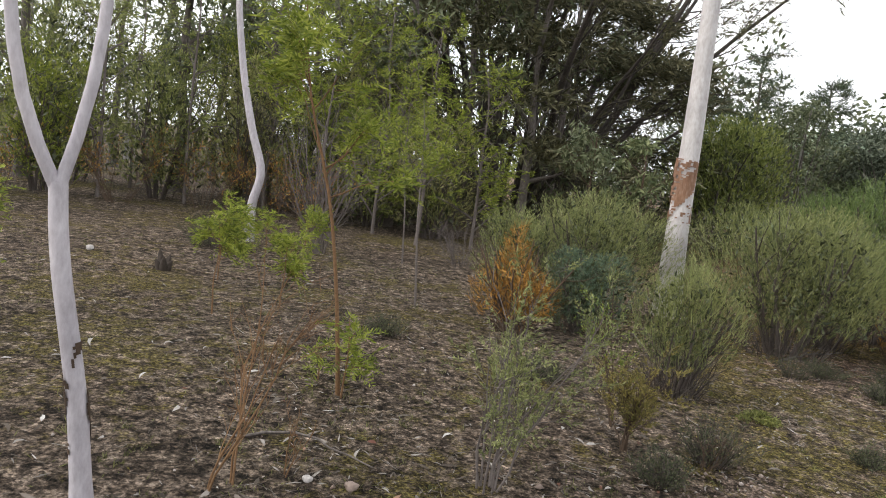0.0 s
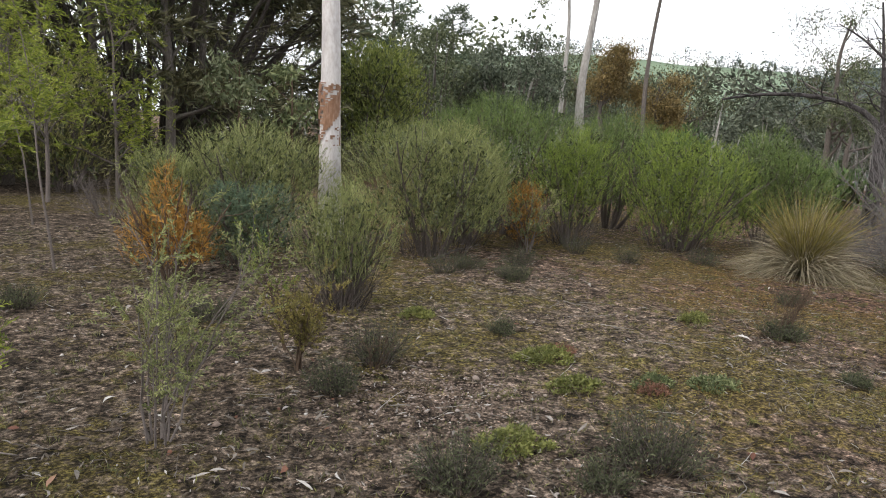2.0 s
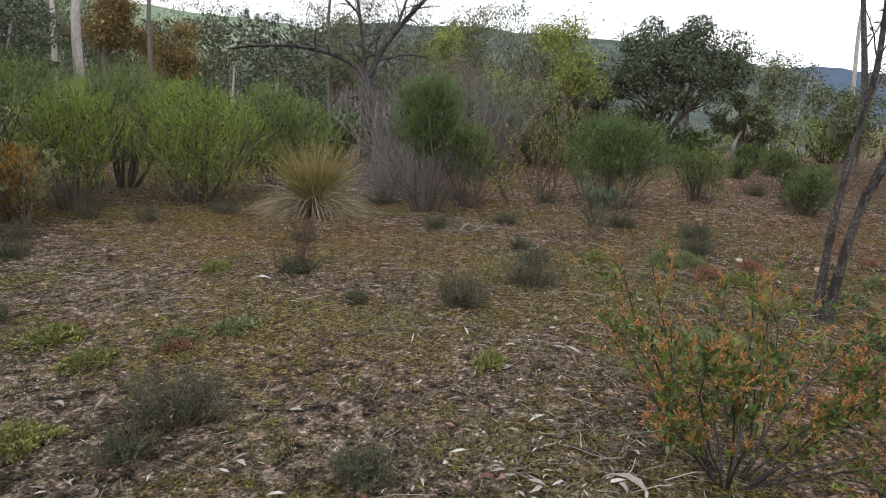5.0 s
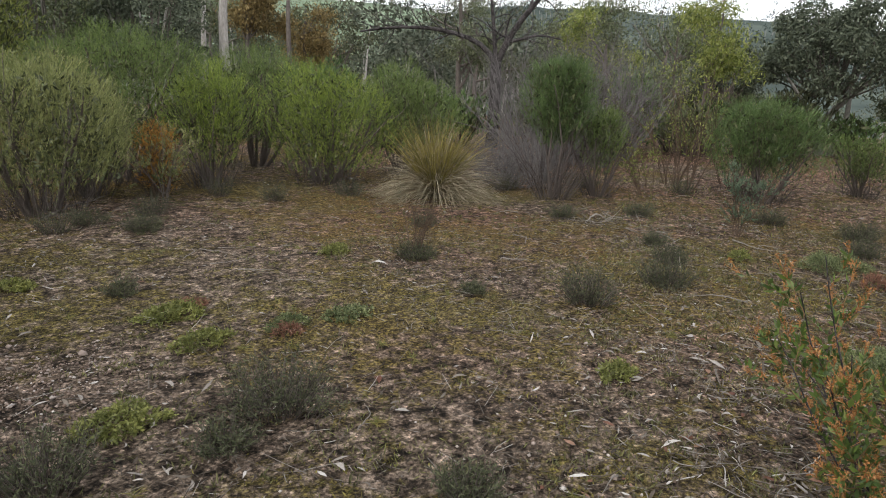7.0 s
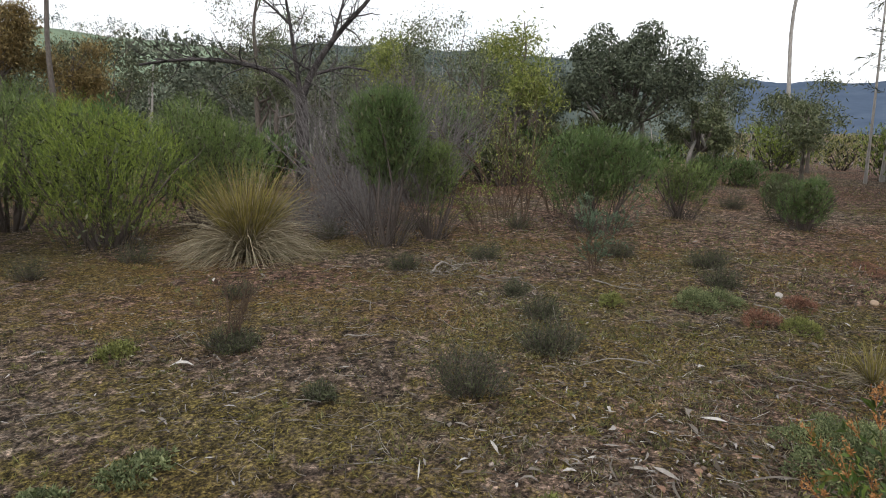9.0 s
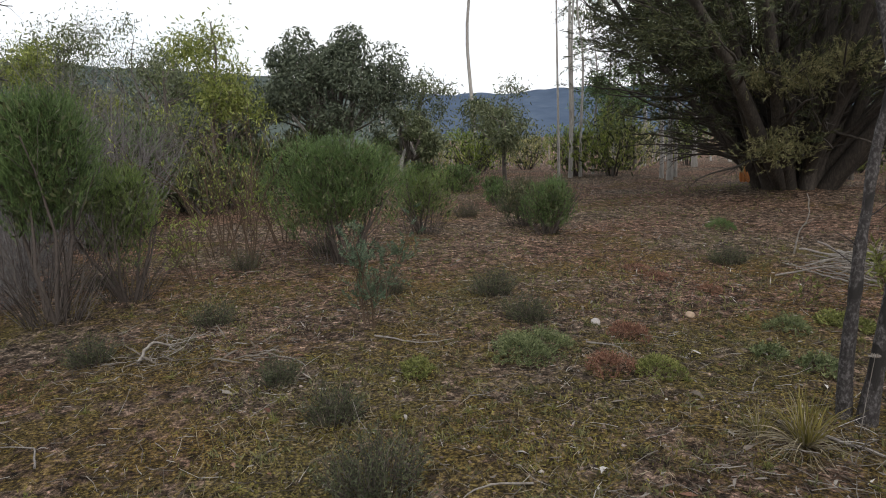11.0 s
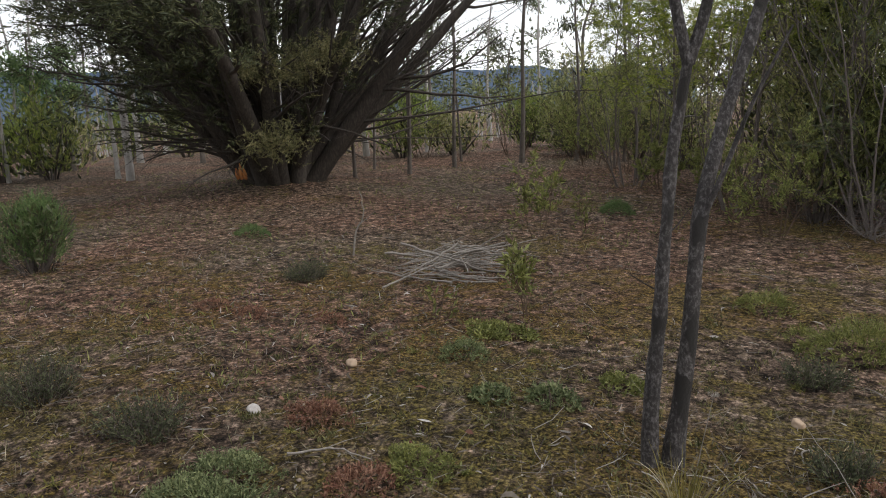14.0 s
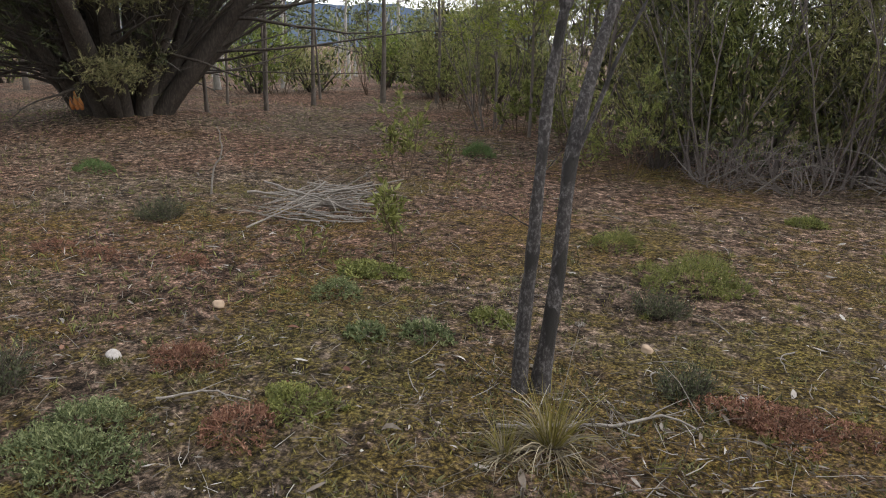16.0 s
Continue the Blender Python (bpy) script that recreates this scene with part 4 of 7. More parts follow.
def tussock(label, x, y, w, h, n, green, dry, name="tussock_grass", group="tussocks", width=0.008, green_share=0.5):
    """A tussock: long arching blades, fresh ones upright in the middle, dry ones drooping outside."""
    t = thing(name, label, "grass", on_ground(x, y, 0.01), group)
    for key, count, mat, spread_out, sag in (("green_leafage", int(n * green_share), green, 0.5, 0.12), ("dry_skirt", n - int(n * green_share), dry, 1.0, 0.33)):
        a = RNG.uniform(0, 2 * math.pi, count)
        p = np.stack([np.cos(a), np.sin(a), a * 0], 1) * (w * 0.06 * np.sqrt(RNG.uniform(0, 1, count)))[:, None]
        out = RNG.uniform(0.05, spread_out, count)
        d = np.stack([np.cos(a) * out, np.sin(a) * out, np.full(count, 0.9)], 1)
        k = 7
        line, _ = grow(p, d, np.hypot(h, w * 0.35) * RNG.uniform(0.65, 1.1, count), 0.004, k, 0.05, -sag)
        line[:, :, 2] = np.maximum(line[:, :, 2], 0.01 + 0.02 * RNG.uniform(size=(count, 1)))
        side = unit(np.cross(line[:, 1] - line[:, 0], rand_dirs(count)))[:, None, :]
        half = width * 0.5 * np.array([0.8, 1, 1, 0.9, 0.75, 0.5, 0.12])[None, :, None]
        v = np.stack([line + side * half, line - side * half], 2).reshape(-1, 3)
        i = np.arange(count)[:, None] * k * 2 + np.arange(k - 1)[None, :] * 2
        f = np.stack([i, i + 1, i + 3, i + 2], -1).reshape(-1, 4)
        part(key, [(v, f)], mat, t)
    return t


def boulder(label, x, y, size, mat, name="stone", squash=0.7, turn=0.0):
    bm = bmesh.new()
    bmesh.ops.create_icosphere(bm, subdivisions=3, radius=size / 2)
    for v in bm.verts:
        n = noise.noise(v.co * (6 / size) * 0.35 + Vector((x, y, 0)))
        v.co *= 1 + 0.45 * n + 0.06 * noise.noise(v.co * 40 / (size * 10))
        v.co.z *= squash
    me = bpy.data.meshes.new(name)
    bm.to_mesh(me)
    bm.free()
    for f in me.polygons:
        f.use_smooth = True
    me.materials.append(mat)
    ob = new(name, me)
    gx, gy, gz = on_ground(x, y)
    ob.location, ob.rotation_euler = (gx, gy, gz + size * squash * 0.32), (0, 0, turn)
    return tagged(ob, label, "stone")


def stick(label, points, r, mat=M_DEAD_WOOD, name="stick", side=None, group="fallen sticks"):
    """A fallen stick along a few places on the ground, with a side twig or two."""
    pts = [(px, py, float(ground_z(px, py)) + pz) for px, py, pz in points]
    o = Vector(pts[0])
    line = smooth_line([(a - o.x, b - o.y, c - o.z) for a, b, c in pts], 12)
    line += RNG.normal(size=line.shape) * r * 0.5
    chunks = [tubes(line[None], r * np.linspace(1, 0.4, 12)[None], 6)]
    n = side if side is not None else 2
    q, qd, qr = along(line[None], r * np.linspace(1, 0.4, 12)[None], n, 0.3, 0.9)
    if n:
        sp, sr = grow(q, unit(qd + rand_dirs(n) * np.array([0.9, 0.9, 0.25])), 0.2 * RNG.uniform(0.4, 1.2, n), qr * 0.55, 5, 0.1, 0.0)
        sp[:, :, 2] = np.maximum(sp[:, :, 2], line[:, 2].min())
        chunks.append(tubes(sp, sr, 5))
    ob = new(name, mesh_of(name, chunks, mat))
    ob.location = o
    return tagged(ob, label, "stick", group)


def rel(points, x, y):
    """World places to places relative to a plant's foot."""
    z = on_ground(x, y)[2]
    return [(a - x, b - y, c - z) for a, b, c in points]


# ---- slender gums near the start ----
FORK_X, FORK_Y = -1.32, 2.67
FORKED = gum("pale grey smooth-barked gum sapling forking into two arms", FORK_X, FORK_Y, 2.0, 0.043, L_OLIVE, M_PALE_BARK, limbs=6, clumps=14, per=90, leaf_l=0.11, crown_w=1.6,
    line=rel([(-1.32, 2.67, -0.1), (-1.36, 2.65, 0.38), (-1.40, 2.63, 0.66), (-1.44, 2.61, 0.91), (-1.46, 2.60, 1.10), (-1.47, 2.60, 1.28)], FORK_X, FORK_Y), name="forked_gum",
    forks=[(rel([(-1.47, 2.60, 1.24), (-1.53, 2.56, 1.38), (-1.58, 2.53, 1.50), (-1.61, 2.51, 1.68), (-1.63, 2.50, 1.9), (-1.75, 2.5, 3.6)], FORK_X, FORK_Y), 0.026),
           (rel([(-1.47, 2.60, 1.24), (-1.42, 2.62, 1.41), (-1.38, 2.64, 1.58), (-1.37, 2.65, 1.75), (-1.36, 2.66, 1.95), (-1.3, 2.7, 4.0)], FORK_X, FORK_Y), 0.025)])


def scabs(line, r, lo, hi, seed, cut):
    """Flakes of old bark clinging to a trunk: a thin skin, kept only in irregular patches."""
    ring, sides = 60, 28
    pts = smooth_line(line, 120)
    a, b = int(lo * 119), int(hi * 119)
    p = np.stack([np.interp(np.linspace(a, b, ring), np.arange(120), pts[:, c]) for c in range(3)], 1)
    v, f = tubes(p[None], np.full((1, ring), r), sides)
    row, col = np.divmod(np.arange(len(f)), sides)
    th = col / sides * 2 * math.pi
    keep = hills_noise(np.cos(th) * 1.6 + seed, row * 0.13 + np.sin(th) * 1.6 + seed) + 0.35 * hills_noise(col * 0.9 + seed, row * 0.7) > cut
    return v, f[keep]


part("clinging_bark", [scabs(rel([(-1.32, 2.67, -0.1), (-1.36, 2.65, 0.38), (-1.40, 2.63, 0.66), (-1.44, 2.61, 0.91)], FORK_X, FORK_Y), 0.0445, 0.05, 0.75, 4.0, 0.98)], M_BROWN_TWIG, FORKED, "dark brown flaking bark")
gum("slim crooked gum with pale peeling bark", -2.87, 10.12, 6.0, 0.066, L_OLIVE, M_PALE_BARK, limbs=6, clumps=16, per=90, crown_low=0.85, crown_w=2.0, group="",
    line=rel([(-2.86, 10.12, -0.1), (-2.85, 10.12, -0.10), (-2.87, 10.12, 0.30), (-2.87, 10.12, 0.63), (-2.77, 10.12, 0.87), (-2.77, 10.12, 1.10), (-2.93, 10.12, 1.49), (-3.04, 10.12, 1.88), (-3.16, 10.12, 2.35), (-3.26, 10.12, 2.89), (-3.33, 10.12, 3.35), (-3.4, 9.9, 7.2)], -2.87, 10.12), name="crooked_gum", bends=60)
PINK = gum("cream and pink gum trunk with a rust-stained patch, rising behind bushes", 2.93, 8.72, 8.0, 0.145, L_OLIVE, M_PINK_BARK, limbs=7, clumps=22, per=110, crown_low=0.86, crown_w=3.0, group="",
           line=rel([(2.93, 8.72, -0.1), (2.90, 8.73, 0.59), (2.87, 8.74, 1.38), (2.86, 8.75, 1.87), (2.90, 8.74, 2.37), (2.83, 8.76, 3.05), (2.82, 8.76, 3.72), (2.7, 8.8, 9.6)], 2.93, 8.72), name="pink_gum")
RUST_LINE = rel([(2.90, 8.73, 0.59), (2.87, 8.74, 1.38), (2.86, 8.75, 1.87), (2.90, 8.74, 2.37)], 2.93, 8.72)
part("stained_bark", [scabs(RUST_LINE, 0.140, 0.34, 0.78, 2.6, 0.66)], M_RUST_BARK, PINK, "rust-brown stained bark")

# ---- wattles and thin saplings near the start ----
wattle("slender orange-stemmed wattle sapling with feathery leaves", -0.54, 4.32, 2.3, 1.3, L_ACACIA, 0.016, 300, 0.5, stem_mat=M_RED_TWIG, group="", branches=10,
       line=rel([(-0.54, 4.32, -0.1), (-0.60, 4.31, 0.44), (-0.68, 4.30, 0.94), (-0.76, 4.28, 1.35), (-0.87, 4.26, 1.61), (-0.95, 4.25, 1.91), (-1.0, 4.24, 2.4)], -0.54, 4.32))
for wx, wy, wh, ww, nf in ((-0.21, 7.26, 2.2, 0.9, 90), (-0.56, 10.0, 2.3, 1.0, 120)):
    wattle("thin leafless-stemmed wattle sapling", wx, wy, wh, ww, L_ACACIA, 0.014, nf, 0.55, stem_mat=M_GREY_TWIG, name="wattle_sapling", group="wattle saplings", lean=(-0.2, 0))
for wx, wy, wh, ww, nf in ((-0.52, 4.28, 0.55, 0.36, 42), (-0.72, 4.55, 0.22, 0.2, 12), (-1.89, 5.80, 0.85, 0.7, 130), (-1.45, 6.4, 0.6, 0.6, 100), (-2.35, 7.3, 0.8, 0.6, 80), (-1.6, 8.0, 0.7, 0.7, 90), (-3.6, 5.2, 0.9, 0.8, 130), (-2.2, 8.6, 0.55, 0.6, 60)):
    wattle("young bright green feathery wattle seedling", wx, wy, wh, ww, L_ACACIA, 0.008, nf, 0.3, stem_mat=M_RED_TWIG, name="wattle_seedling", group="wattle seedlings", branches=8, category="plant")
for wx, wy, wh in ((-0.90, 2.84, 1.15), (-0.82, 2.95, 1.05), (-0.62, 3.1, 0.4), (-1.0, 4.4, 0.6)):
    bare_shrub("thin bare orange-brown sapling stem", wx, wy, wh, 0.25, M_RED_TWIG, 2, name="bare_sapling", group="bare saplings")

# ---- heath bushes, from the start round to the open side ----
bare_shrub("small wispy grey-green heath bush", 0.37, 3.26, 1.12, 0.42, M_GREY_TWIG, 11, L_CASSINIA, 8500, name="heath_seedling", group="heath seedlings", leaf_l=0.024)
bare_shrub("narrow yellow-green heath shrub", 1.25, 4.03, 0.66, 0.13, M_BROWN_TWIG, 10, L_TUSSOCK, 7000, name="heath_seedling", group="heath seedlings", leaf_l=0.022)
bare_shrub("thin yellow-green heath shoot", 1.27, 4.4, 1.05, 0.16, M_BROWN_TWIG, 3, L_LIME, 1300, name="heath_seedling", group="heath seedlings", leaf_l=0.022)
heath_bush("grey-green heath bush with bare grey twigs below", 1.96, 5.34, 0.85, 1.08, L_CASSINIA, 0.25, 1.7, 0.026, 1.1, bare=160, lump=0.35)
heath_bush("rust-orange dying heath bush", 0.76, 6.62, 0.95, 1.15, L_RUST, 0.12, 0.8, 0.030, 0.5, M_BROWN_TWIG, lump=0.8, group="", inner_leaf=L_RUST)
heath_bush("dense dark blue-green heath bush", 1.5, 7.1, 1.05, 0.9, L_BLUE, 0.1, 1.5, 0.034, 0.3, group="")
heath_bush("large grey-green heath bush", 1.85, 8.3, 2.1, 1.55, L_CASSINIA, 0.2, 1.0, lump=0.25)
heath_bush("grey-green heath bush beside the rusty bush", 0.95, 8.0, 1.2, 1.25, L_CASSINIA, 0.2, 1.0, lump=0.25)
heath_bush("broad grey-green heath bush", 3.75, 7.35, 2.1, 1.75, L_CASSINIA, 0.3, 1.15, bare=120)
heath_bush("grey-green heath bush with arching shoots", 4.6, 8.0, 1.0, 1.35, L_CASSINIA, 0.3, 1.0)
heath_bush("tall full mid-green heath bush", 5.5, 8.9, 2.7, 2.15, L_GREEN, 0.3, 1.0, bare=130)
heath_bush("upright lime-tinted heath bush", 6.1, 7.8, 1.25, 1.65, L_LIME, 0.5, 1.1, bare=90)
heath_bush("brown dying heath shrub under green bushes", 5.2, 7.6, 0.6, 0.95, L_RUST, 0.1, 0.9, 0.03, 0.5, M_BROWN_TWIG, group="", inner_leaf=L_RUST)
bare_shrub("small upright pale green heath bush", 5.1, 7.3, 1.05, 0.3, M_GREY_TWIG, 6, L_CASSINIA, 3600, name="heath_seedling", group="heath seedlings", leaf_l=0.032)
heath_bush("mid-green heath bush in the hedge", 8.0, 9.2, 2.5, 1.95, L_GREEN, 0.3, 0.9)
heath_bush("rounded bright lime-green heath bush", 7.6, 7.2, 1.95, 1.7, L_LIME, 0.28, 1.15, bare=130)
heath_bush("green heath bush behind the tussock", 9.1, 6.95, 1.75, 1.8, L_GREEN, 0.35, 1.1)
heath_bush("domed green heath bush on a bare stem cluster", 8.95, 4.25, 1.1, 1.92, L_DEEP, 0.78, 2.1, stems=7, bare=90, lump=0.12)
heath_bush("lower green lobe of heath on bare stems", 9.6, 3.9, 0.85, 1.3, L_GREEN, 0.45, 1.2, stems=6, bare=70)
heath_bush("wide deep green heath bush", 11.1, 2.05, 1.6, 1.45, L_DEEP, 0.5, 2.2, stems=8, bare=80, lump=0.12)
heath_bush("small green heath bush", 13.1, 1.05, 1.1, 1.0, L_GREEN, 0.3, 1.2)
heath_bush("round dark green heath bush in the open", 12.55, -0.65, 0.9, 0.92, L_DEEP, 0.1, 1.5, lump=0.3)
heath_bush("grey dry heath shrub beside the path", 13.6, -0.5, 0.9, 0.75, L_GREYSHRUB, 0.1, 1.0)
for bx, by, bw, bh in ((20.3, -0.2, 1.3, 0.75), (21.8, 0.6, 1.2, 0.7), (18.6, 0.7, 0.8, 0.5), (19.4, -1.0, 0.8, 0.45), (16.8, -0.6, 0.6, 0.4)):
    heath_bush("far low dark heath bush", bx, by, bw, bh, L_DEEP, 0.05, 0.7, 0.05, group="far heath bushes")
bare_shrub("slender blue-green young shrub", 8.28, 1.70, 0.85, 0.26, M_BROWN_TWIG, 6, L_BLUE, 7500, name="heath_seedling", group="heath seedlings", leaf_l=0.022)

# grey brush, bare shrubs and undergrowth behind the hedge
for bx, by, bh, bw, ta in ((9.9, 5.8, 1.2, 1.9, 0.2), (10.7, 5.8, 1.3, 1.9, 0.2), (9.6, 5.1, 0.8, 1.3, 0.18), (10.4, 5.1, 0.9, 1.3, 0.2)):
    bare_shrub("tangled grey dead brush", bx, by, bh, bw, M_PALE_TWIG, 46, tangle=ta, name="dead_brush", group="dead brush")
for bx, by, bh, bw in ((12.3, 6.5, 2.8, 3.0), (13.0, 5.6, 2.5, 2.8), (14.2, 7.0, 3.0, 3.0), (14.9, 5.9, 2.7, 2.8)):
    bare_shrub("tall bare grey-brown shrub", bx, by, bh, bw, M_PALE_TWIG, 40, tangle=0.05)
for bx, by, bh, bw, nl in ((10.95, 3.1, 1.9, 0.9, 500), (11.8, 3.6, 1.7, 1.0, 500), (10.2, 3.4, 0.9, 0.9, 500), (12.6, 2.9, 1.4, 1.2, 600)):
    bare_shrub("thin twiggy sapling with sparse yellow-green leaves", bx, by, bh, bw, M_BROWN_TWIG, 9, L_YELLOW, nl, name="sparse_shrub", group="sparse shrubs")
for i in range(15):
    heath_bush("olive undergrowth shrub", 10.5 + i * 0.75, 13.5 - i * 0.85 + RNG.uniform(-1.2, 1.2), 2.0, RNG.uniform(1.1, 2.0), (L_OLIVE, L_GREYSHRUB, L_DEEP)[i % 3], 0.2, 0.12, 0.12, name="undergrowth", group="undergrowth", bare=10)
# low dry shrubs under the hedge
for i in range(13):
    s = i / 12
    bx, by = 2.5 + 9.0 * s + RNG.uniform(-0.3, 0.3), 6.4 - 4.2 * s * s + 1.1 * math.sin(s * 3) + RNG.uniform(-0.35, 0.35)
    dwarf_shrub("low dry grey twiggy undershrub", bx, by, RNG.uniform(0.25, 0.5), RNG.uniform(0.14, 0.3), group="undershrubs", density=0.5)

# ---- the big tussock ----
tussock("big mop-headed tussock with yellow-green crown and dry grey skirt", 7.85, 5.4, 1.3, 1.0, 1900, L_TUSSOCK, L_STRAW, name="giant_tussock", group="", width=0.007, green_share=0.3)

# ---- orange-budded shrub beside the path ----
def budding_shrub(x, y, w, h):
    t = thing("budding_shrub", "open reddish-stemmed shrub with oval green leaves and orange buds", "shrub", on_ground(x, y, 0.02))
    n = 22
    a = np.arange(n) * 2.4 + RNG.uniform(-0.3, 0.3, n)
    sp, sr = grow(np.stack([np.cos(a), np.sin(a), a * 0], 1) * 0.05, np.stack([np.cos(a) * 0.95, np.sin(a) * 0.95, 1 + a * 0], 1), h * RNG.uniform(0.75, 1.28, n), 0.0062, 8, 0.11, 0.02)
    q, qd, qr = along(sp, sr, n * 13, 0.3, 1.0)
    bp, br = grow(q, unit(qd + rand_dirs(len(q)) * 0.8), 0.22 * RNG.uniform(0.4, 1.2, len(q)), qr * 0.5, 6, 0.12, 0.05)
    for i in range(n):
        part("stem", [tubes(sp[i:i + 1], sr[i:i + 1], 6)], M_DARK_BARK, t)
    tagged(part("twig_mass", [tubes(bp, br, 4)], M_RED_TWIG, t), kind="stuff")
    # oval leaves, two halves folded along the middle
    f, fd, _ = along(bp, br, 5200, 0.1, 1.0)
    d = unit(fd * 0.6 + rand_dirs(len(f)) * 0.8 + np.array([0, 0, 0.3]))
    ll = 0.036 * RNG.uniform(0.6, 1.3, len(f))
    part("foliage", [blades(f, d, ll, ll * 0.36, 0.10)], L_OVAL, t)
    # loose upright heads of tiny buds at the twig ends
    ends = np.concatenate([bp[:, -1], bp[:, -2], bp[:, -3]])
    dirs = np.concatenate([unit(bp[:, -1] - bp[:, -2])] * 3)
    pick = RNG.permutation(len(ends))[:460]
    hp, hr = grow(np.repeat(ends[pick], 4, axis=0), unit(np.repeat(dirs[pick], 4, axis=0) * 0.7 + rand_dirs(len(pick) * 4) * 0.6 + np.array([0, 0, 0.6])), 0.055 * RNG.uniform(0.5, 1.2, len(pick) * 4), 0.0011, 4, 0.12)
    c, cd, _ = along(hp, hr, 17000, 0.2, 1.0)
    part("blossom", [tubes(hp, hr, 3), blades(c, unit(cd * 0.6 + rand_dirs(len(c)) * 0.8), 0.0105 * RNG.uniform(0.6, 1.3, len(c)), 0.0042)], L_ORANGE_BUD, t, "orange flower buds")


budding_shrub(3.24, -0.17, 1.3, 0.97)

# ---- dark twin-stemmed tree ----
TWX, TWY = 6.22, -0.62
TWIN = thing("twin_stemmed_tree", "dark rough-barked tree with two crooked stems", "tree", on_ground(TWX, TWY, 0.03))
stem_a = smooth_line(rel([(6.24, -0.60, -0.1), (6.23, -0.60, 0.28), (6.20, -0.61, 0.68), (6.21, -0.635, 1.09), (6.19, -0.67, 1.35), (6.17, -0.685, 1.60)], TWX, TWY), 20)
stem_b = smooth_line(rel([(6.17, -0.66, -0.1), (6.14, -0.70, 0.43), (6.12, -0.73, 0.63), (6.155, -0.745, 0.86), (6.155, -0.823, 1.09), (6.115, -0.97, 1.43), (6.06, -1.095, 1.75), (5.95, -1.40, 2.6), (5.9, -1.55, 3.6)], TWX, TWY), 26)
for stem_line in (stem_a, stem_b):
    wander = np.cumsum(RNG.normal(size=stem_line.shape) * 0.003, axis=0)
    wander -= np.linspace(0, 1, len(wander))[:, None] * wander[-1]
    stem_line[:, :2] += wander[:, :2]
arm_1 = smooth_line(rel([(6.172, -0.685, 1.57), (6.2, -0.675, 1.68), (6.24, -0.655, 1.85), (6.3, -0.55, 2.5), (6.4, -0.5, 3.3)], TWX, TWY), 12)
arm_2 = smooth_line(rel([(6.172, -0.685, 1.57), (6.14, -0.705, 1.66), (6.11, -0.725, 1.76), (6.05, -0.7, 2.4), (6.1, -0.7, 3.2)], TWX, TWY), 12)
side_b = smooth_line(rel([(6.15, -0.765, 0.92), (6.095, -0.79, 1.08), (6.05, -0.825, 1.2), (6.03, -0.865, 1.34), (5.9, -1.0, 1.7)], TWX, TWY), 10)
part("stem", [tubes(stem_a[None], (0.033 * np.linspace(1, 0.62, 20) * RNG.uniform(0.88, 1.12, 20) + 0.012 * np.exp(-np.linspace(0, 14, 20)))[None], 12), tubes(arm_1[None], 0.024 * np.linspace(1, 0.3, 12)[None], 8), tubes(arm_2[None], 0.024 * np.linspace(1, 0.3, 12)[None], 8)], M_TWIN_BARK, TWIN)
part("stem", [tubes(stem_b[None], (0.036 * np.linspace(1, 0.40, 26) * RNG.uniform(0.88, 1.12, 26) + 0.012 * np.exp(-np.linspace(0, 16, 26)))[None], 12), tubes(side_b[None], 0.014 * np.linspace(1, 0.3, 10)[None], 7)], M_TWIN_BARK, TWIN)
q, qd, qr = along(np.stack([arm_1, arm_2]), np.full((2, 12), 0.012), 16, 0.15, 1.0)
tp, tr = grow(q, unit(qd + rand_dirs(16) * 0.8), 0.5, 0.006, 6, 0.16, 0.04)
q, qd, qr = along(stem_a[None], np.full((1, 20), 0.006), 7, 0.25, 0.95)
tp2, tr2 = grow(q, rand_dirs(7) + np.array([0, 0, 0.5]), 0.16, 0.004, 6, 0.16, 0.04)
tagged(part("twig_mass", [tubes(tp, tr, 4), tubes(tp2, tr2, 4)], M_DARK_BARK, TWIN), kind="stuff")
f, fd, _ = along(tp, tr, 260, 0.4, 1.0)
part("crown", [blades(f, unit(rand_dirs(260) + np.array([0, 0, -0.3])), 0.06, 0.014)], L_OLIVE, TWIN)
tussock("grass tussock with fine green and straw blades at a tree's foot", 5.97, -0.24, 0.46, 0.26, 220, L_TUSSOCK, L_STRAW, width=0.004, green_share=0.4)
tussock("small fine-bladed dry grass tussock", 6.1, -0.1, 0.28, 0.16, 110, L_TUSSOCK, L_STRAW, width=0.004, green_share=0.3)

# ---- the great cypress and the grove behind it ----
BIG = cypress("huge old many-stemmed cypress fanning from a mounded butt", CYPRESS_AT[0], CYPRESS_AT[1], 6.4, 10.8, 64, 6200, low=0.2, elev=(44, 88), base_r=0.62, thick=0.095, bare=0.2, open_side=(-0.5, -0.86, 0.7), short_side=(0.36, 0.93), fill=5600, fill_low=0.28, fill_size=0.19, clear=(-0.78, 0.62, 1.8, 2.0))
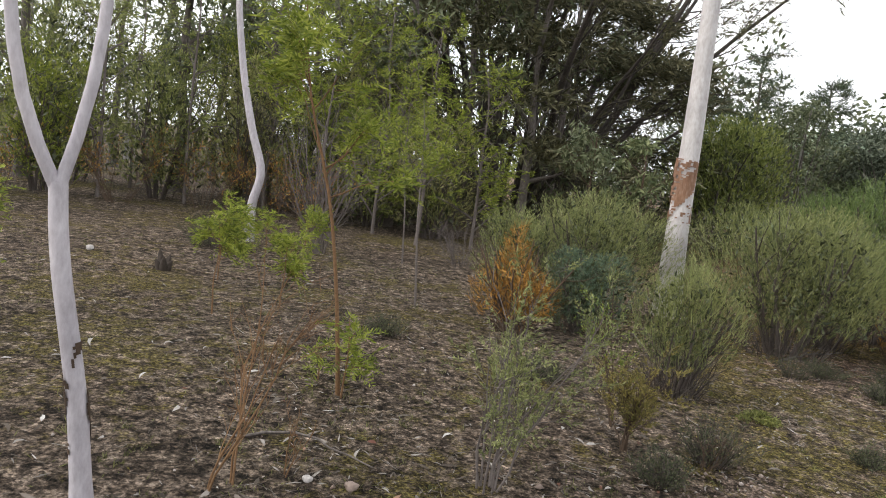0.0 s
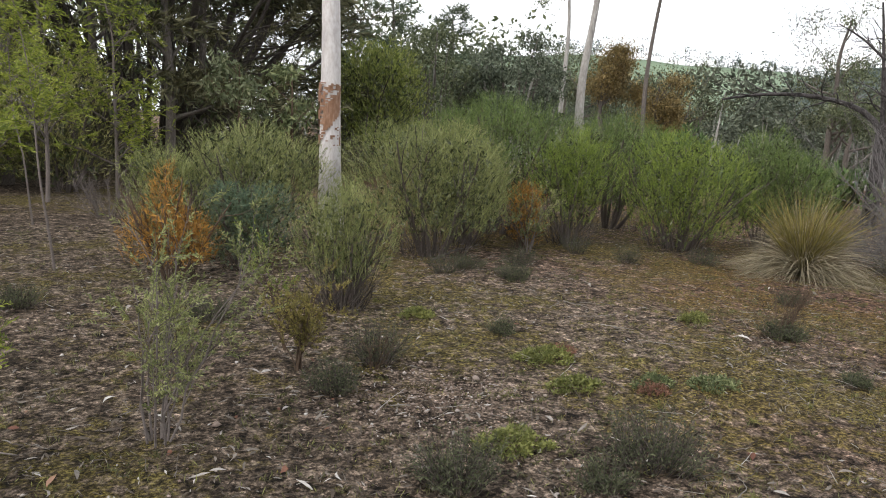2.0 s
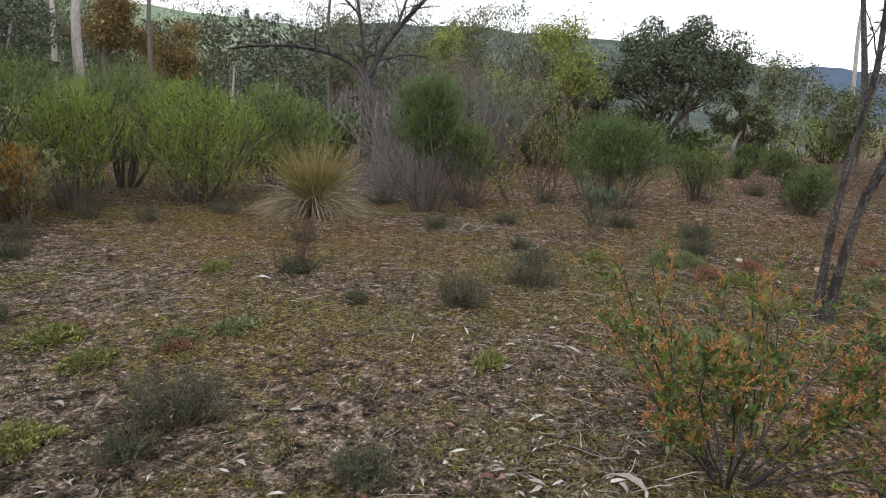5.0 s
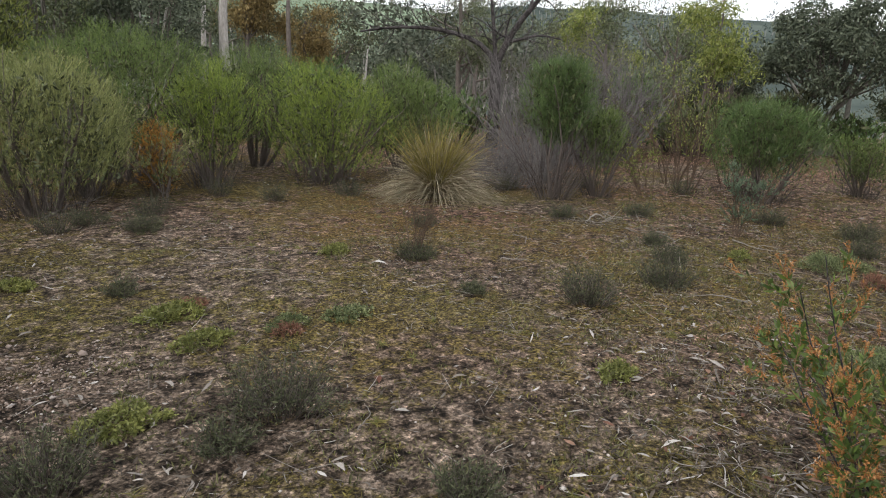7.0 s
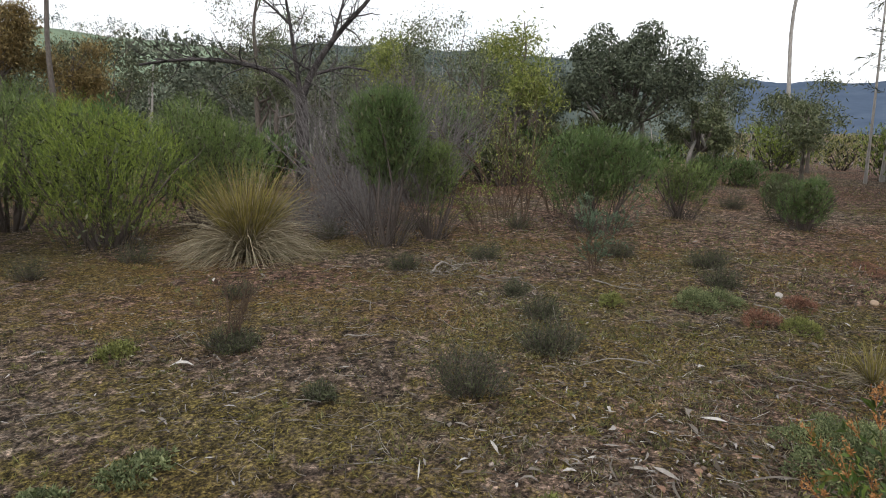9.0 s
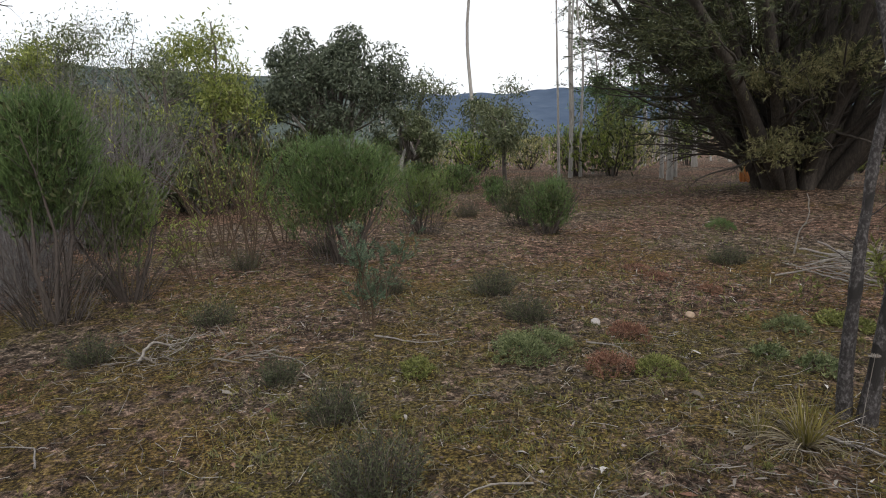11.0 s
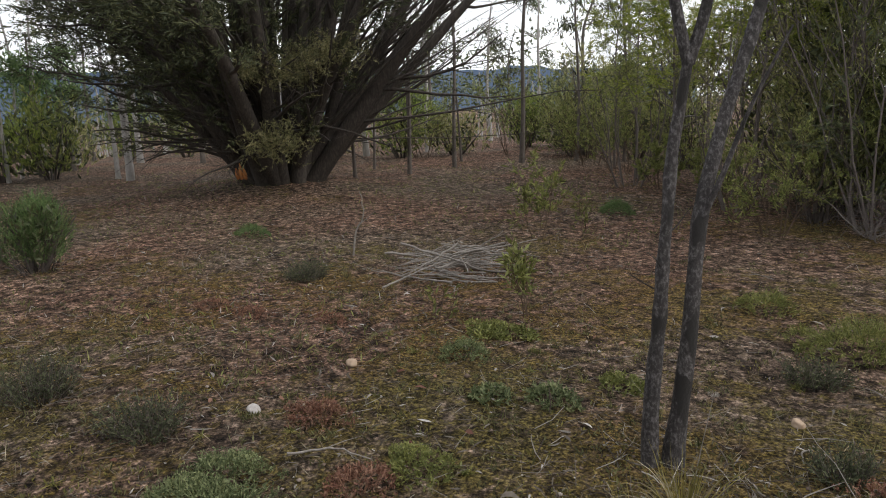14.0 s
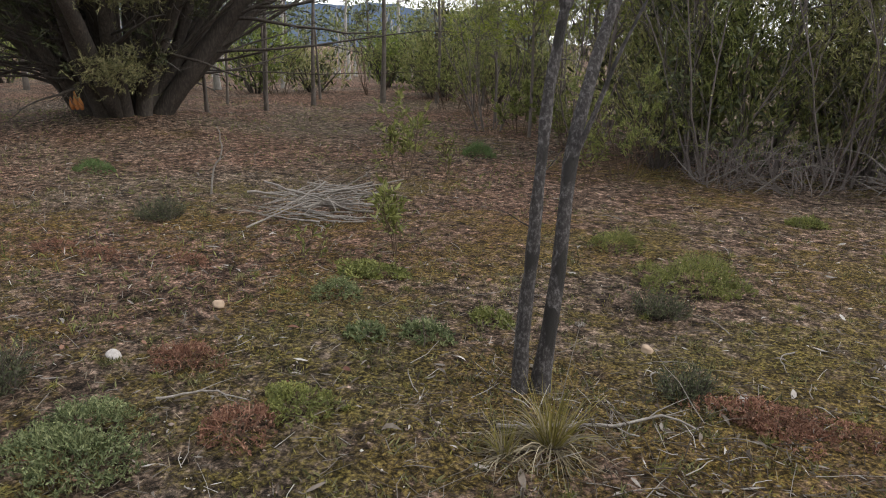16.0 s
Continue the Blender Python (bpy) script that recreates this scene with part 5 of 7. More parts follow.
# thin bare arms reaching out low on the bared side, and a few on the other
n_arm = 66
ang = np.where(np.arange(n_arm) % 3 > 0, radians(-118), radians(58)) + RNG.normal(size=n_arm) * 0.45
lift_a = np.radians(RNG.uniform(8, 52, n_arm))
arm_d = np.stack([np.cos(ang) * np.cos(lift_a), np.sin(ang) * np.cos(lift_a), np.sin(lift_a)], 1)
arm_p = np.stack([np.cos(ang) * 0.45, np.sin(ang) * 0.45, RNG.uniform(0.3, 1.6, n_arm)], 1)
ap, ar = grow(arm_p, arm_d, np.where(np.arange(n_arm) % 3 > 0, 1.0, 0.55) * RNG.uniform(3.0, 5.8, n_arm), RNG.uniform(0.016, 0.042, n_arm), 9, 0.06, 0.015, 0.2)
q, qd, qr = along(ap, ar, n_arm * 7, 0.3, 1.0)
ap2, ar2 = grow(q, unit(qd + rand_dirs(len(q)) * 0.55), RNG.uniform(0.4, 1.1, len(q)), np.minimum(qr * 0.5, 0.008), 5, 0.14, -0.02)
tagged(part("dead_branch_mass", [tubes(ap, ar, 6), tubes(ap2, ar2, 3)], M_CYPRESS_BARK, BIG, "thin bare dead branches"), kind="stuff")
pick = np.array([[-1.15, 1.25, 1.92], [-1.5, 0.75, 1.87], [-1.85, 0.3, 2.12], [-1.3, 1.0, 0.82]])
which = RNG.integers(0, 4, 900)
pos = pick[which] + RNG.normal(size=(900, 3)) * np.array([0.25, 0.25, 0.13])
part("inner_tuft", sprays(pos, unit(rand_dirs(900) + np.array([-0.4, 0.3, 0.5])), 0.22, 26, 0.055), L_CYPRESS_PALE, BIG, "pale olive inner tufts")
for k in range(4):
    u, v = -0.62 + 0.05 * k, 1.16 + 0.04 * (k % 2)
    part("torn_wood", [tubes(smooth_line([(u, v, 0.26), (u - 0.02, v + 0.03, 0.36), (u + 0.01, v + 0.02, 0.44 + 0.04 * (k % 3))], 6)[None], 0.034 * np.array([[0.7, 1.0, 1.1, 0.9, 0.6, 0.15]]), 6)], M_CUT_WOOD, BIG, "fresh orange torn wood")

cypress("large spreading cypress with dark shaded foliage", 1.6, 20.5, 8.6, 12.6, 34, 2800, L_CYPRESS_FAR, low=-0.05, elev=(30, 86), spray=0.7, thick=0.10, bare=0.1, fill=6000, fill_size=0.36, fill_span=0.82)
for cx, cy, ch, cw in ((15.3, 37.5, 10.0, 8.0), (18.6, 36.5, 9.0, 6.5), (11.5, 33.0, 7.0, 7.5), (21.5, 41.0, 6.5, 6.5), (9.0, 28.0, 4.8, 6.0)):
    conifer("dark layered conifer standing behind the hedge", cx, cy, ch, cw, L_CONIFER)

for gx, gy, gh, gr in ((36.0, -2.65, 17.0, 0.13), (22.6, -3.3, 10.0, 0.05), (23.4, -3.85, 10.5, 0.08), (23.6, -4.2, 9.5, 0.06), (24.2, -4.1, 10.0, 0.06), (21.1, -5.9, 7.5, 0.10), (21.9, -6.0, 7.5, 0.07), (22.4, -6.6, 8.0, 0.06), (25.0, -5.0, 8.0, 0.05), (26.0, -6.0, 8.0, 0.06)):
    gum("tall straight white-trunked gum", gx, gy, gh, gr * 0.75, L_OLIVE, M_WHITE_BARK, 2.4, 0.55, 7, 9, 70, 0.16, name="tall_gum", group="white-trunked gums")
for gx, gy, gh, gr in ((15.55, -7.8, 5.0, 0.035), (15.4, -9.27, 7.5, 0.042), (15.44, -10.9, 7.5, 0.045), (14.6, -12.5, 8.0, 0.06), (13.6, -13.4, 7.0, 0.04), (17.5, -11.6, 7.5, 0.04), (18.6, -9.2, 6.5, 0.045), (12.3, -13.3, 6.5, 0.035), (16.4, -12.4, 7.0, 0.03), (17.0, -9.8, 6.0, 0.03)):
    gum("slender grey-trunked gum in the grove", gx, gy, gh, gr, L_OLIVE, M_GREY_BARK, 2.2, 0.5, 7, 9, 70, 0.15, name="grove_gum", group="grove gums")
for gx, gy, gh in ((24.8, -5.4, 4.0), (26.2, -6.8, 4.4), (22.8, -1.8, 1.9), (26.5, -2.4, 2.4), (25.5, 0.4, 3.0)):
    gum("small leafy gum sapling with green foliage", gx, gy, gh, 0.06, L_OLIVE if gh < 4 else L_DEEP, M_GREY_BARK, 2.4, 0.25, 9, 26, 110, 0.14, name="gum_sapling", group="gum saplings")
# woods beyond, thinning over the crest
for i in range(18):
    a = radians(-110 - 46 * (i + RNG.uniform(0, 1)) / 18)
    rr = RNG.uniform(19, 34)
    gx, gy = 4.5 - math.sin(a) * rr, 1.5 + math.cos(a) * rr
    if math.hypot(gx - CYPRESS_AT[0], gy - CYPRESS_AT[1]) > 6.5:
        gum("thin pale gum in the woods beyond", gx, gy, RNG.uniform(5, 9), RNG.uniform(0.05, 0.1), (L_OLIVE, L_GREYSHRUB)[i % 2], (M_WHITE_BARK, M_GREY_BARK)[i % 2], 2.2, 0.45, 6, 8, 60, 0.2, name="woodland_gum", group="woodland gums")
for i in range(22):
    a = radians(-88 - 70 * (i + RNG.uniform(0, 1)) / 22)
    rr = RNG.uniform(20, 30)
    gx, gy = 4.5 - math.sin(a) * rr, 1.5 + math.cos(a) * rr
    heath_bush("yellow-green undergrowth in the woods", gx, gy, RNG.uniform(1.6, 2.8), RNG.uniform(1.2, 2.3), (L_YELLOW, L_THICKET, L_LIME)[i % 3], 0.05, 0.11, 0.095, name="undergrowth", group="woodland undergrowth", bare=8)

# ---- trees behind the hedge ----
def dead_tree(x, y):
    t = thing("dead_tree", "bare dark dead tree with spreading crooked limbs", "tree", on_ground(x, y, 0.1))
    main = [[(0, 0, 0), (0.03, 0, 1.2), (0.0, 0.0, 2.1)], [(0, 0, 1.95), (0.1, -0.2, 2.6), (0.4, -0.7, 3.4), (0.75, -1.35, 4.15), (0.9, -1.6, 4.7)], [(0, 0, 2.0), (-0.05, 0.1, 2.9), (-0.1, 0.2, 3.75), (-0.2, 0.3, 4.6)],
            [(0, 0, 2.0), (-0.1, 0.2, 2.45), (-0.7, 1.1, 2.75), (-1.35, 1.95, 2.75), (-1.8, 2.6, 2.6)], [(0.1, -0.2, 2.5), (0.45, -0.85, 2.7), (0.7, -1.3, 2.6)], [(0.35, -0.6, 3.3), (0.5, -0.8, 4.1), (0.5, -0.7, 4.6)], [(-0.1, 0.15, 3.5), (-0.35, 0.5, 3.9), (-0.6, 0.9, 4.2)]]
    radii = (0.15, 0.085, 0.055, 0.065, 0.04, 0.035, 0.03)
    ps = np.stack([smooth_line(m, 12) for m in main])
    rs = np.stack([r * np.linspace(1, 0.35 if i else 0.8, 12) for i, r in enumerate(radii)])
    q, qd, qr = along(ps[1:], rs[1:], 90, 0.15, 1.0)
    bp, br = grow(q, unit(qd + rand_dirs(90) * 0.9), 0.8 * RNG.uniform(0.4, 1.2, 90), qr * 0.4, 7, 0.2, 0.02)
    q2, qd2, qr2 = along(bp, br, 320, 0.2, 1.0)
    cp, cr = grow(q2, unit(qd2 + rand_dirs(320) * 0.9), 0.35, qr2 * 0.5, 5, 0.2, 0.0)
    part("trunk", [tubes(ps[:1], rs[:1], 10)], M_DARK_BARK, t)
    for i in range(1, 7):
        part("limb", [tubes(ps[i:i + 1], rs[i:i + 1], 8)], M_DARK_BARK, t)
    tagged(part("twig_mass", [tubes(bp, br, 5), tubes(cp, cr, 3)], M_DARK_BARK, t), kind="stuff")


dead_tree(14.6, 8.85)
def domed_gum(label, x, y, w, z_low, z_top, leaf, lobes=46, per=230, stems=4, leaf_l=0.12):
    """A broad gum: several pale crooked stems under a rounded, lobed crown."""
    t = thing("dark_gum", label, "tree", on_ground(x, y, 0.08))
    d = rand_dirs(lobes * 3)
    d = d[d[:, 2] > -0.35][:lobes]
    c = d * np.array([w * 0.42, w * 0.42, (z_top - z_low) * 0.62]) * (RNG.uniform(0.35, 1.0, len(d)) ** 0.5)[:, None] + np.array([0, 0, z_low + (z_top - z_low) * 0.36])
    for i in range(stems):
        a = i * 2.1 + 0.4
        foot, tip = np.array([math.cos(a) * 0.15, math.sin(a) * 0.15, 0]), c[RNG.integers(0, len(c))]
        bend = foot * 3 + np.array([0, 0, z_low * 0.75])
        part("trunk", [tubes(smooth_line([foot, bend, bend * 0.4 + tip * 0.6 + RNG.normal(size=3) * 0.12, tip], 14)[None], 0.085 * np.linspace(1, 0.3, 14)[None], 8)], M_WHITE_BARK, t)
    base = np.array([0, 0, z_low])[None] + c * np.array([0.25, 0.25, 0.1])
    lp, lr = grow(base, c - base, np.linalg.norm(c - base, axis=1), 0.035, 6, 0.06)
    tagged(part("limb_mass", [tubes(lp, lr, 5)], M_GREY_BARK, t), kind="stuff")
    n = len(c) * per
    which = RNG.integers(0, len(c), n)
    size = w * 0.115 * RNG.uniform(0.7, 1.3, len(c))
    pos = c[which] + rand_dirs(n) * (size[which] * RNG.uniform(0.35, 1.0, n) ** 0.5)[:, None] * np.array([1, 1, 0.8])
    ll = leaf_l * RNG.uniform(0.6, 1.3, n)
    part("crown", [blades(pos, unit(rand_dirs(n) + np.array([0, 0, -0.6])), ll, ll * 0.36, 0.05)], leaf, t)
    return t


domed_gum("big rounded dark-leaved gum", 21.3, 2.8, 4.3, 1.35, 4.2, L_DARK_GUM, 60, 380, leaf_l=0.115)
domed_gum("broad dark-leaved gum beside a bigger one", 21.6, 5.6, 2.9, 1.2, 3.4, L_DARK_GUM, 30, leaf_l=0.11)
domed_gum("low olive gum under a dark gum", 22.6, 0.9, 2.0, 0.7, 2.2, L_OLIVE, 22)
domed_gum("dark bushy gum standing behind the hedge", 13.4, 21.2, 4.4, 1.0, 5.4, L_DARK_GUM, 44, 260, leaf_l=0.15)
domed_gum("dark olive gum standing behind the hedge", 10.9, 22.6, 4.2, 1.0, 5.0, L_OLIVE, 40, 240, leaf_l=0.15)
gum("young gum with bright yellow-green leaves", 17.5, 4.9, 4.1, 0.05, L_YELLOW, M_GREY_BARK, 2.2, 0.22, 12, 48, 120, 0.11, name="yellow_gum", group="")
gum("pale-trunked gum with olive leaves", 19.5, 6.3, 3.3, 0.07, L_OLIVE, M_GREY_BARK, 2.4, 0.4, 9, 22, 110, 0.12, group="gums behind the hedge")
for gx, gy, gh, gr, bk in ((16.5, 22.6, 10.0, 0.12, M_WHITE_BARK), (15.9, 20.5, 10.0, 0.2, M_WHITE_BARK), (14.9, 16.2, 9.0, 0.085, M_GREY_BARK)):
    gum("tall pale gum trunk above the hedge", gx, gy, gh, gr, L_OLIVE, bk, 4.0, 0.72, 7, 22, 110, 0.12, group="gums behind the hedge")
for gx, gy, gh, gw, lf in ((22.3, 15.4, 6.3, 3.5, L_OLIVE), (20.0, 26.0, 4.4, 4.4, L_OLIVE), (22.0, 30.0, 5.6, 5.0, L_DARK_GUM), (26.0, 28.0, 4.8, 5.5, L_OLIVE), (24.0, 24.0, 4.4, 5.0, L_GREYSHRUB), (26.0, 17.0, 4.2, 5.0, L_GREYSHRUB),
                           (27.0, 12.5, 4.0, 5.0, L_OLIVE), (20.5, 10.0, 3.2, 3.6, L_OLIVE), (25.0, 8.5, 3.3, 4.5, L_OLIVE), (19.0, 8.0, 2.9, 3.0, L_YELLOW)):
    gum("bushy gum behind the hedge", gx, gy, gh, 0.12, lf, M_GREY_BARK, gw, 0.2, 9, 48, 130, 0.12 + 0.012 * max(0.0, gw - 3.5), name="bushy_gum", group="bushy gums", clump_r=gw * 0.16)
for gx, gy, gtop, gw in ((19.2, 23.6, 4.6, 2.7), (21.2, 22.4, 3.9, 2.3)):
    gum("rounded gum with bronze-brown foliage", gx, gy, gtop - float(ground_z(gx, gy)), 0.14, L_BROWN_GUM, M_GREY_BARK, gw, 0.5, 11, 70, 150, 0.15, name="bronze_gum", group="bronze-brown gums", clump_r=0.65)
gum("narrow-leaved gum sapling with drooping leaves", 2.15, 10.9, 2.5, 0.03, L_OLIVE, M_BROWN_TWIG, 1.1, 0.4, 8, 14, 60, 0.12, name="gum_sapling", clump_r=0.22, group="gum saplings by the cypress")
gum("red-stemmed gum sapling with grey drooping leaves", 2.95, 10.8, 2.55, 0.03, L_MAT, M_BROWN_TWIG, 1.2, 0.45, 8, 14, 60, 0.13, name="gum_sapling", clump_r=0.22, group="gum saplings by the cypress")
heath_bush("yellow-green rounded shrub under the cypress", 8.0, 20.5, 4.0, 4.0, L_YELLOW, 0.4, 0.2, 0.10, bare=5, name="shrub", group="")

# ---- wattle thicket on the side of the start ----
for i, (wx, wy, wh, ww) in enumerate(((-9.2, 11.2, 3.4, 2.4), (-7.6, 12.8, 3.0, 2.4), (-6.0, 14.2, 3.2, 2.4), (-4.4, 15.0, 3.4, 2.4), (-2.9, 15.2, 3.0, 2.4), (-1.6, 14.6, 2.8, 2.2), (-0.3, 14.0, 2.6, 2.2), (-5.2, 17.2, 4.6, 3.0), (-8.6, 15.6, 4.6, 3.0), (-2.2, 17.6, 4.4, 3.0))):
    heath_bush("dense olive-green shrub in the wattle thicket", wx, wy, ww, wh, (L_THICKET, L_ACACIA, L_WATTLE_DARK)[i % 3], 0.15, 0.18, 0.070, 0.5, name="dense_shrub", group="dense wattle thicket", bare=40, shell=0.3, lump=0.3)
for wx, wy, wh, ww, nf in ((-8.0, 11.6, 4.6, 2.6, 600), (-6.6, 13.0, 5.0, 2.6, 650), (-5.3, 13.9, 5.2, 2.4, 650), (-3.9, 14.6, 5.0, 2.4, 600), (-2.6, 13.8, 4.4, 2.2, 600), (-1.4, 13.3, 4.2, 2.2, 600), (-0.5, 12.2, 3.8, 2.2, 650), (0.5, 12.9, 3.4, 1.8, 450), (-9.4, 9.6, 4.4, 2.4, 500), (-7.2, 15.6, 6.0, 3.0, 500), (-4.6, 16.6, 6.0, 3.0, 500), (-2.2, 16.2, 5.6, 2.8, 450)):
    wattle("tall bushy green wattle in the thicket", wx, wy, wh, ww, L_ACACIA if wh < 4.5 else L_WATTLE_DARK, 0.035, int(nf * 0.7), 0.08, stem_mat=M_GREY_TWIG, leaflet=0.06, frond=0.24, branches=26, group="thicket wattles")
for wx, wy, wh, ww in ((-7.4, 11.2, 1.5, 1.6), (-6.0, 12.6, 1.6, 1.8), (-4.7, 13.3, 1.5, 1.6), (-3.4, 13.4, 1.4, 1.5), (-2.4, 12.2, 1.3, 1.4)):
    bare_shrub("brown dry undergrowth at the thicket's foot", wx, wy, wh, ww, M_BROWN_TWIG, 13, L_RUST, 700, name="dry_undergrowth", group="dry undergrowth")
bare_shrub("grey-brown dead twiggy shrub", -1.8, 9.9, 2.35, 0.95, M_GREY_TWIG, 24)
bare_shrub("low purple-grey bare shrub", 0.3, 10.6, 0.8, 1.1, M_GREY_TWIG, 22)
dwarf_shrub("brown dry rounded shrub", -3.0, 9.2, 1.1, 0.5, L_GREYSHRUB, density=0.8)
for i in range(16):
    gx, gy = -11.5 + i * 0.95 + RNG.uniform(-0.4, 0.4), 19.0 + 4.0 * math.sin(i * 2.1) + RNG.uniform(-1, 1)
    gum("dark gum in the woods behind the thicket", gx, gy, RNG.uniform(7, 10), 0.12, (L_OLIVE, L_YELLOW, L_OLIVE)[i % 3], M_GREY_BARK, 3.2, 0.2, 9, 20, 70, 0.24, name="woodland_gum", group="woods behind the thicket", clump_r=0.7)

# ---- dark thicket at the end of the walk ----
for i, (wx, wy, wh, ww) in enumerate(((7.2, -8.4, 3.6, 2.0), (6.6, -7.5, 3.9, 2.2), (5.2, -7.9, 4.3, 2.4), (3.8, -8.3, 4.6, 2.4), (2.4, -8.2, 4.6, 2.4), (1.2, -7.6, 4.2, 2.4), (8.6, -11.2, 3.6, 2.2), (7.4, -9.8, 4.8, 2.6), (4.6, -10.2, 5.4, 3.0), (11.4, -14.2, 3.8, 2.4), (14.2, -17.6, 3.2, 2.6), (14.4, -15.4, 3.0, 2.8))):
    heath_bush("tall dense shrub in the shaded thicket", wx, wy, ww, wh, (L_THICKET, L_WATTLE_DARK, L_THICKET)[i % 3], 0.12, 0.20 if i < 6 else 0.08, 0.065 if i < 6 else 0.10, 0.5, name="dense_shrub", group="dense thicket shrubs", bare=30, shell=0.3, lump=0.3)
for i, (wx, wy, wh, ww) in enumerate(((9.3, -8.6, 3.4, 2.0), (7.8, -7.5, 3.6, 2.2), (6.6, -6.9, 4.2, 2.4), (5.6, -7.1, 4.2, 2.4), (4.6, -7.3, 4.4, 2.6), (3.5, -7.4, 4.4, 2.6), (2.4, -7.2, 4.4, 2.4), (10.6, -10.2, 3.4, 2.0), (8.5, -9.3, 3.8, 2.2), (12.0, -12.2, 3.8, 2.2), (9.9, -11.8, 4.2, 2.4))):
    wattle("tall dark green shrub in the shaded thicket", wx, wy, wh, ww, (L_ACACIA, L_ACACIA, L_THICKET, L_WATTLE_DARK)[i % 4] if wx > 7 else (L_THICKET, L_WATTLE_DARK, L_OLIVE)[i % 3], 0.03, 560, 0.3 if wx > 7 else 0.12, stem_mat=M_GREY_TWIG, leaflet=0.055, frond=0.2, branches=24, name="thicket_shrub", group="thicket shrubs")
for i, (wx, wy, wh, ww) in enumerate(((6.9, -6.9, 1.9, 1.3), (5.9, -7.0, 2.3, 1.8), (4.8, -7.3, 2.4, 1.9), (3.7, -7.4, 2.4, 1.9), (2.6, -7.3, 2.3, 1.9), (10.4, -12.4, 1.6, 1.8), (12.4, -14.2, 1.6, 2.0), (14.4, -14.8, 1.6, 2.2))):
    heath_bush("lower olive-green shrub along the thicket's edge", wx, wy, ww, wh, (L_THICKET, L_WATTLE_DARK)[i % 2], 0.1, 0.26, 0.051, 0.6, name="edge_bush", group="thicket-edge bushes", bare=60, shell=0.3, lump=0.35)
for wx, wy, wh, ww in ((5.3, -6.2, 1.0, 1.8), (4.2, -6.3, 1.05, 1.8), (6.1, -6.1, 0.75, 1.2), (3.2, -6.4, 1.0, 1.6)):
    bare_shrub("tangle of grey dead branches at the thicket's foot", wx, wy, wh, ww, M_GREY_TWIG, 26, tangle=0.24, name="dead_brush", group="dead brush in the thicket")
for wx, wy, wh, ww in ((7.1, -5.75, 1.2, 1.0), (8.3, -7.6, 0.9, 0.8), (5.0, -6.9, 1.6, 1.4), (9.6, -9.0, 0.9, 0.9), (11.4, -11.2, 1.6, 1.8), (12.6, -12.2, 1.8, 1.8), (13.8, -14.4, 2.4, 2.2), (16.2, -14.6, 2.6, 2.4), (18.4, -13.2, 2.4, 2.4)):
    bare_shrub("twiggy green-leaved shrub at the thicket's edge", wx, wy, wh, ww, M_BROWN_TWIG, 8, L_WATTLE_DARK, 3000, name="edge_shrub", group="thicket-edge shrubs", leaf_l=0.05 if wy > -9 else 0.075)
for wx, wy, wh, ww, nl in ((7.76, -2.08, 0.62, 0.4, 320), (9.15, -4.5, 1.0, 0.8, 900), (7.4, -5.4, 0.6, 0.3, 160), (9.0, -5.2, 0.5, 0.3, 120), (8.2, -1.6, 0.3, 0.25, 40)):
    bare_shrub("young sapling with long pale green leaves", wx, wy, wh, ww, M_BROWN_TWIG, 4, L_HERB, nl, name="leafy_sapling", group="leafy saplings", leaf_l=0.075)
stick("thin bent bare sapling stem", [(10.4, -2.87, 0.0), (10.38, -2.9, 0.25), (10.3, -2.96, 0.4), (10.33, -2.95, 0.66)], 0.011, name="bent_stem", group="", side=1)

for wx, wy, wh, ww in ((8.0, -7.4, 3.2, 1.4), (6.3, -6.6, 3.4, 1.8), (5.0, -6.9, 3.2, 2.0), (3.7, -6.9, 3.0, 2.0), (10.2, -9.0, 3.2, 2.0)):
    bare_shrub("tall grey leafless shrub in the thicket", wx, wy, wh, ww, M_GREY_TWIG, 9, L_THICKET, 500, name="leafless_shrub", group="leafless thicket shrubs")

for i in range(16):
    x0, y0 = 3.2 + RNG.uniform(0, 3.4), -6.25 + RNG.normal() * 0.18
    a, ln, up = RNG.uniform(-0.5, 0.5) + (math.pi if i % 2 else 0), RNG.uniform(0.7, 1.5), RNG.uniform(0.1, 0.5)
    stick("long pale arching dead branch at the thicket's foot", [(x0, y0, 0.02), (x0 + math.cos(a) * ln * 0.35, y0 - 0.2 + math.sin(a) * ln * 0.3, up), (x0 + math.cos(a) * ln * 0.7, y0 - 0.35 + math.sin(a) * ln * 0.5, up * 1.1), (x0 + math.cos(a) * ln, y0 - 0.4, up * 0.6)], RNG.uniform(0.004, 0.008), name="dead_branch", group="arching dead branches", side=4)

# pile of pale cut branches
for i in range(46):
    a = 1.5 + RNG.normal() * 0.55 + (math.pi if i % 2 else 0)
    ln, z = RNG.uniform(0.35, 0.95), 0.03 + 0.24 * (i / 46)
    cx, cy = 8.85 + RNG.normal() * 0.16, -2.72 + RNG.normal() * 0.22
    dx, dy = math.cos(a - 0.9) * ln / 2, math.sin(a - 0.9) * ln / 2
    tilt = RNG.uniform(-0.55, 0.55) * z
    stick("pale grey cut branch in a brush pile", [(cx - dx, cy - dy, z - tilt), (cx, cy, z + RNG.uniform(-0.02, 0.02)), (cx + dx, cy + dy, z + tilt)], RNG.uniform(0.005, 0.011), name="cut_branch", group="brush pile", side=1)

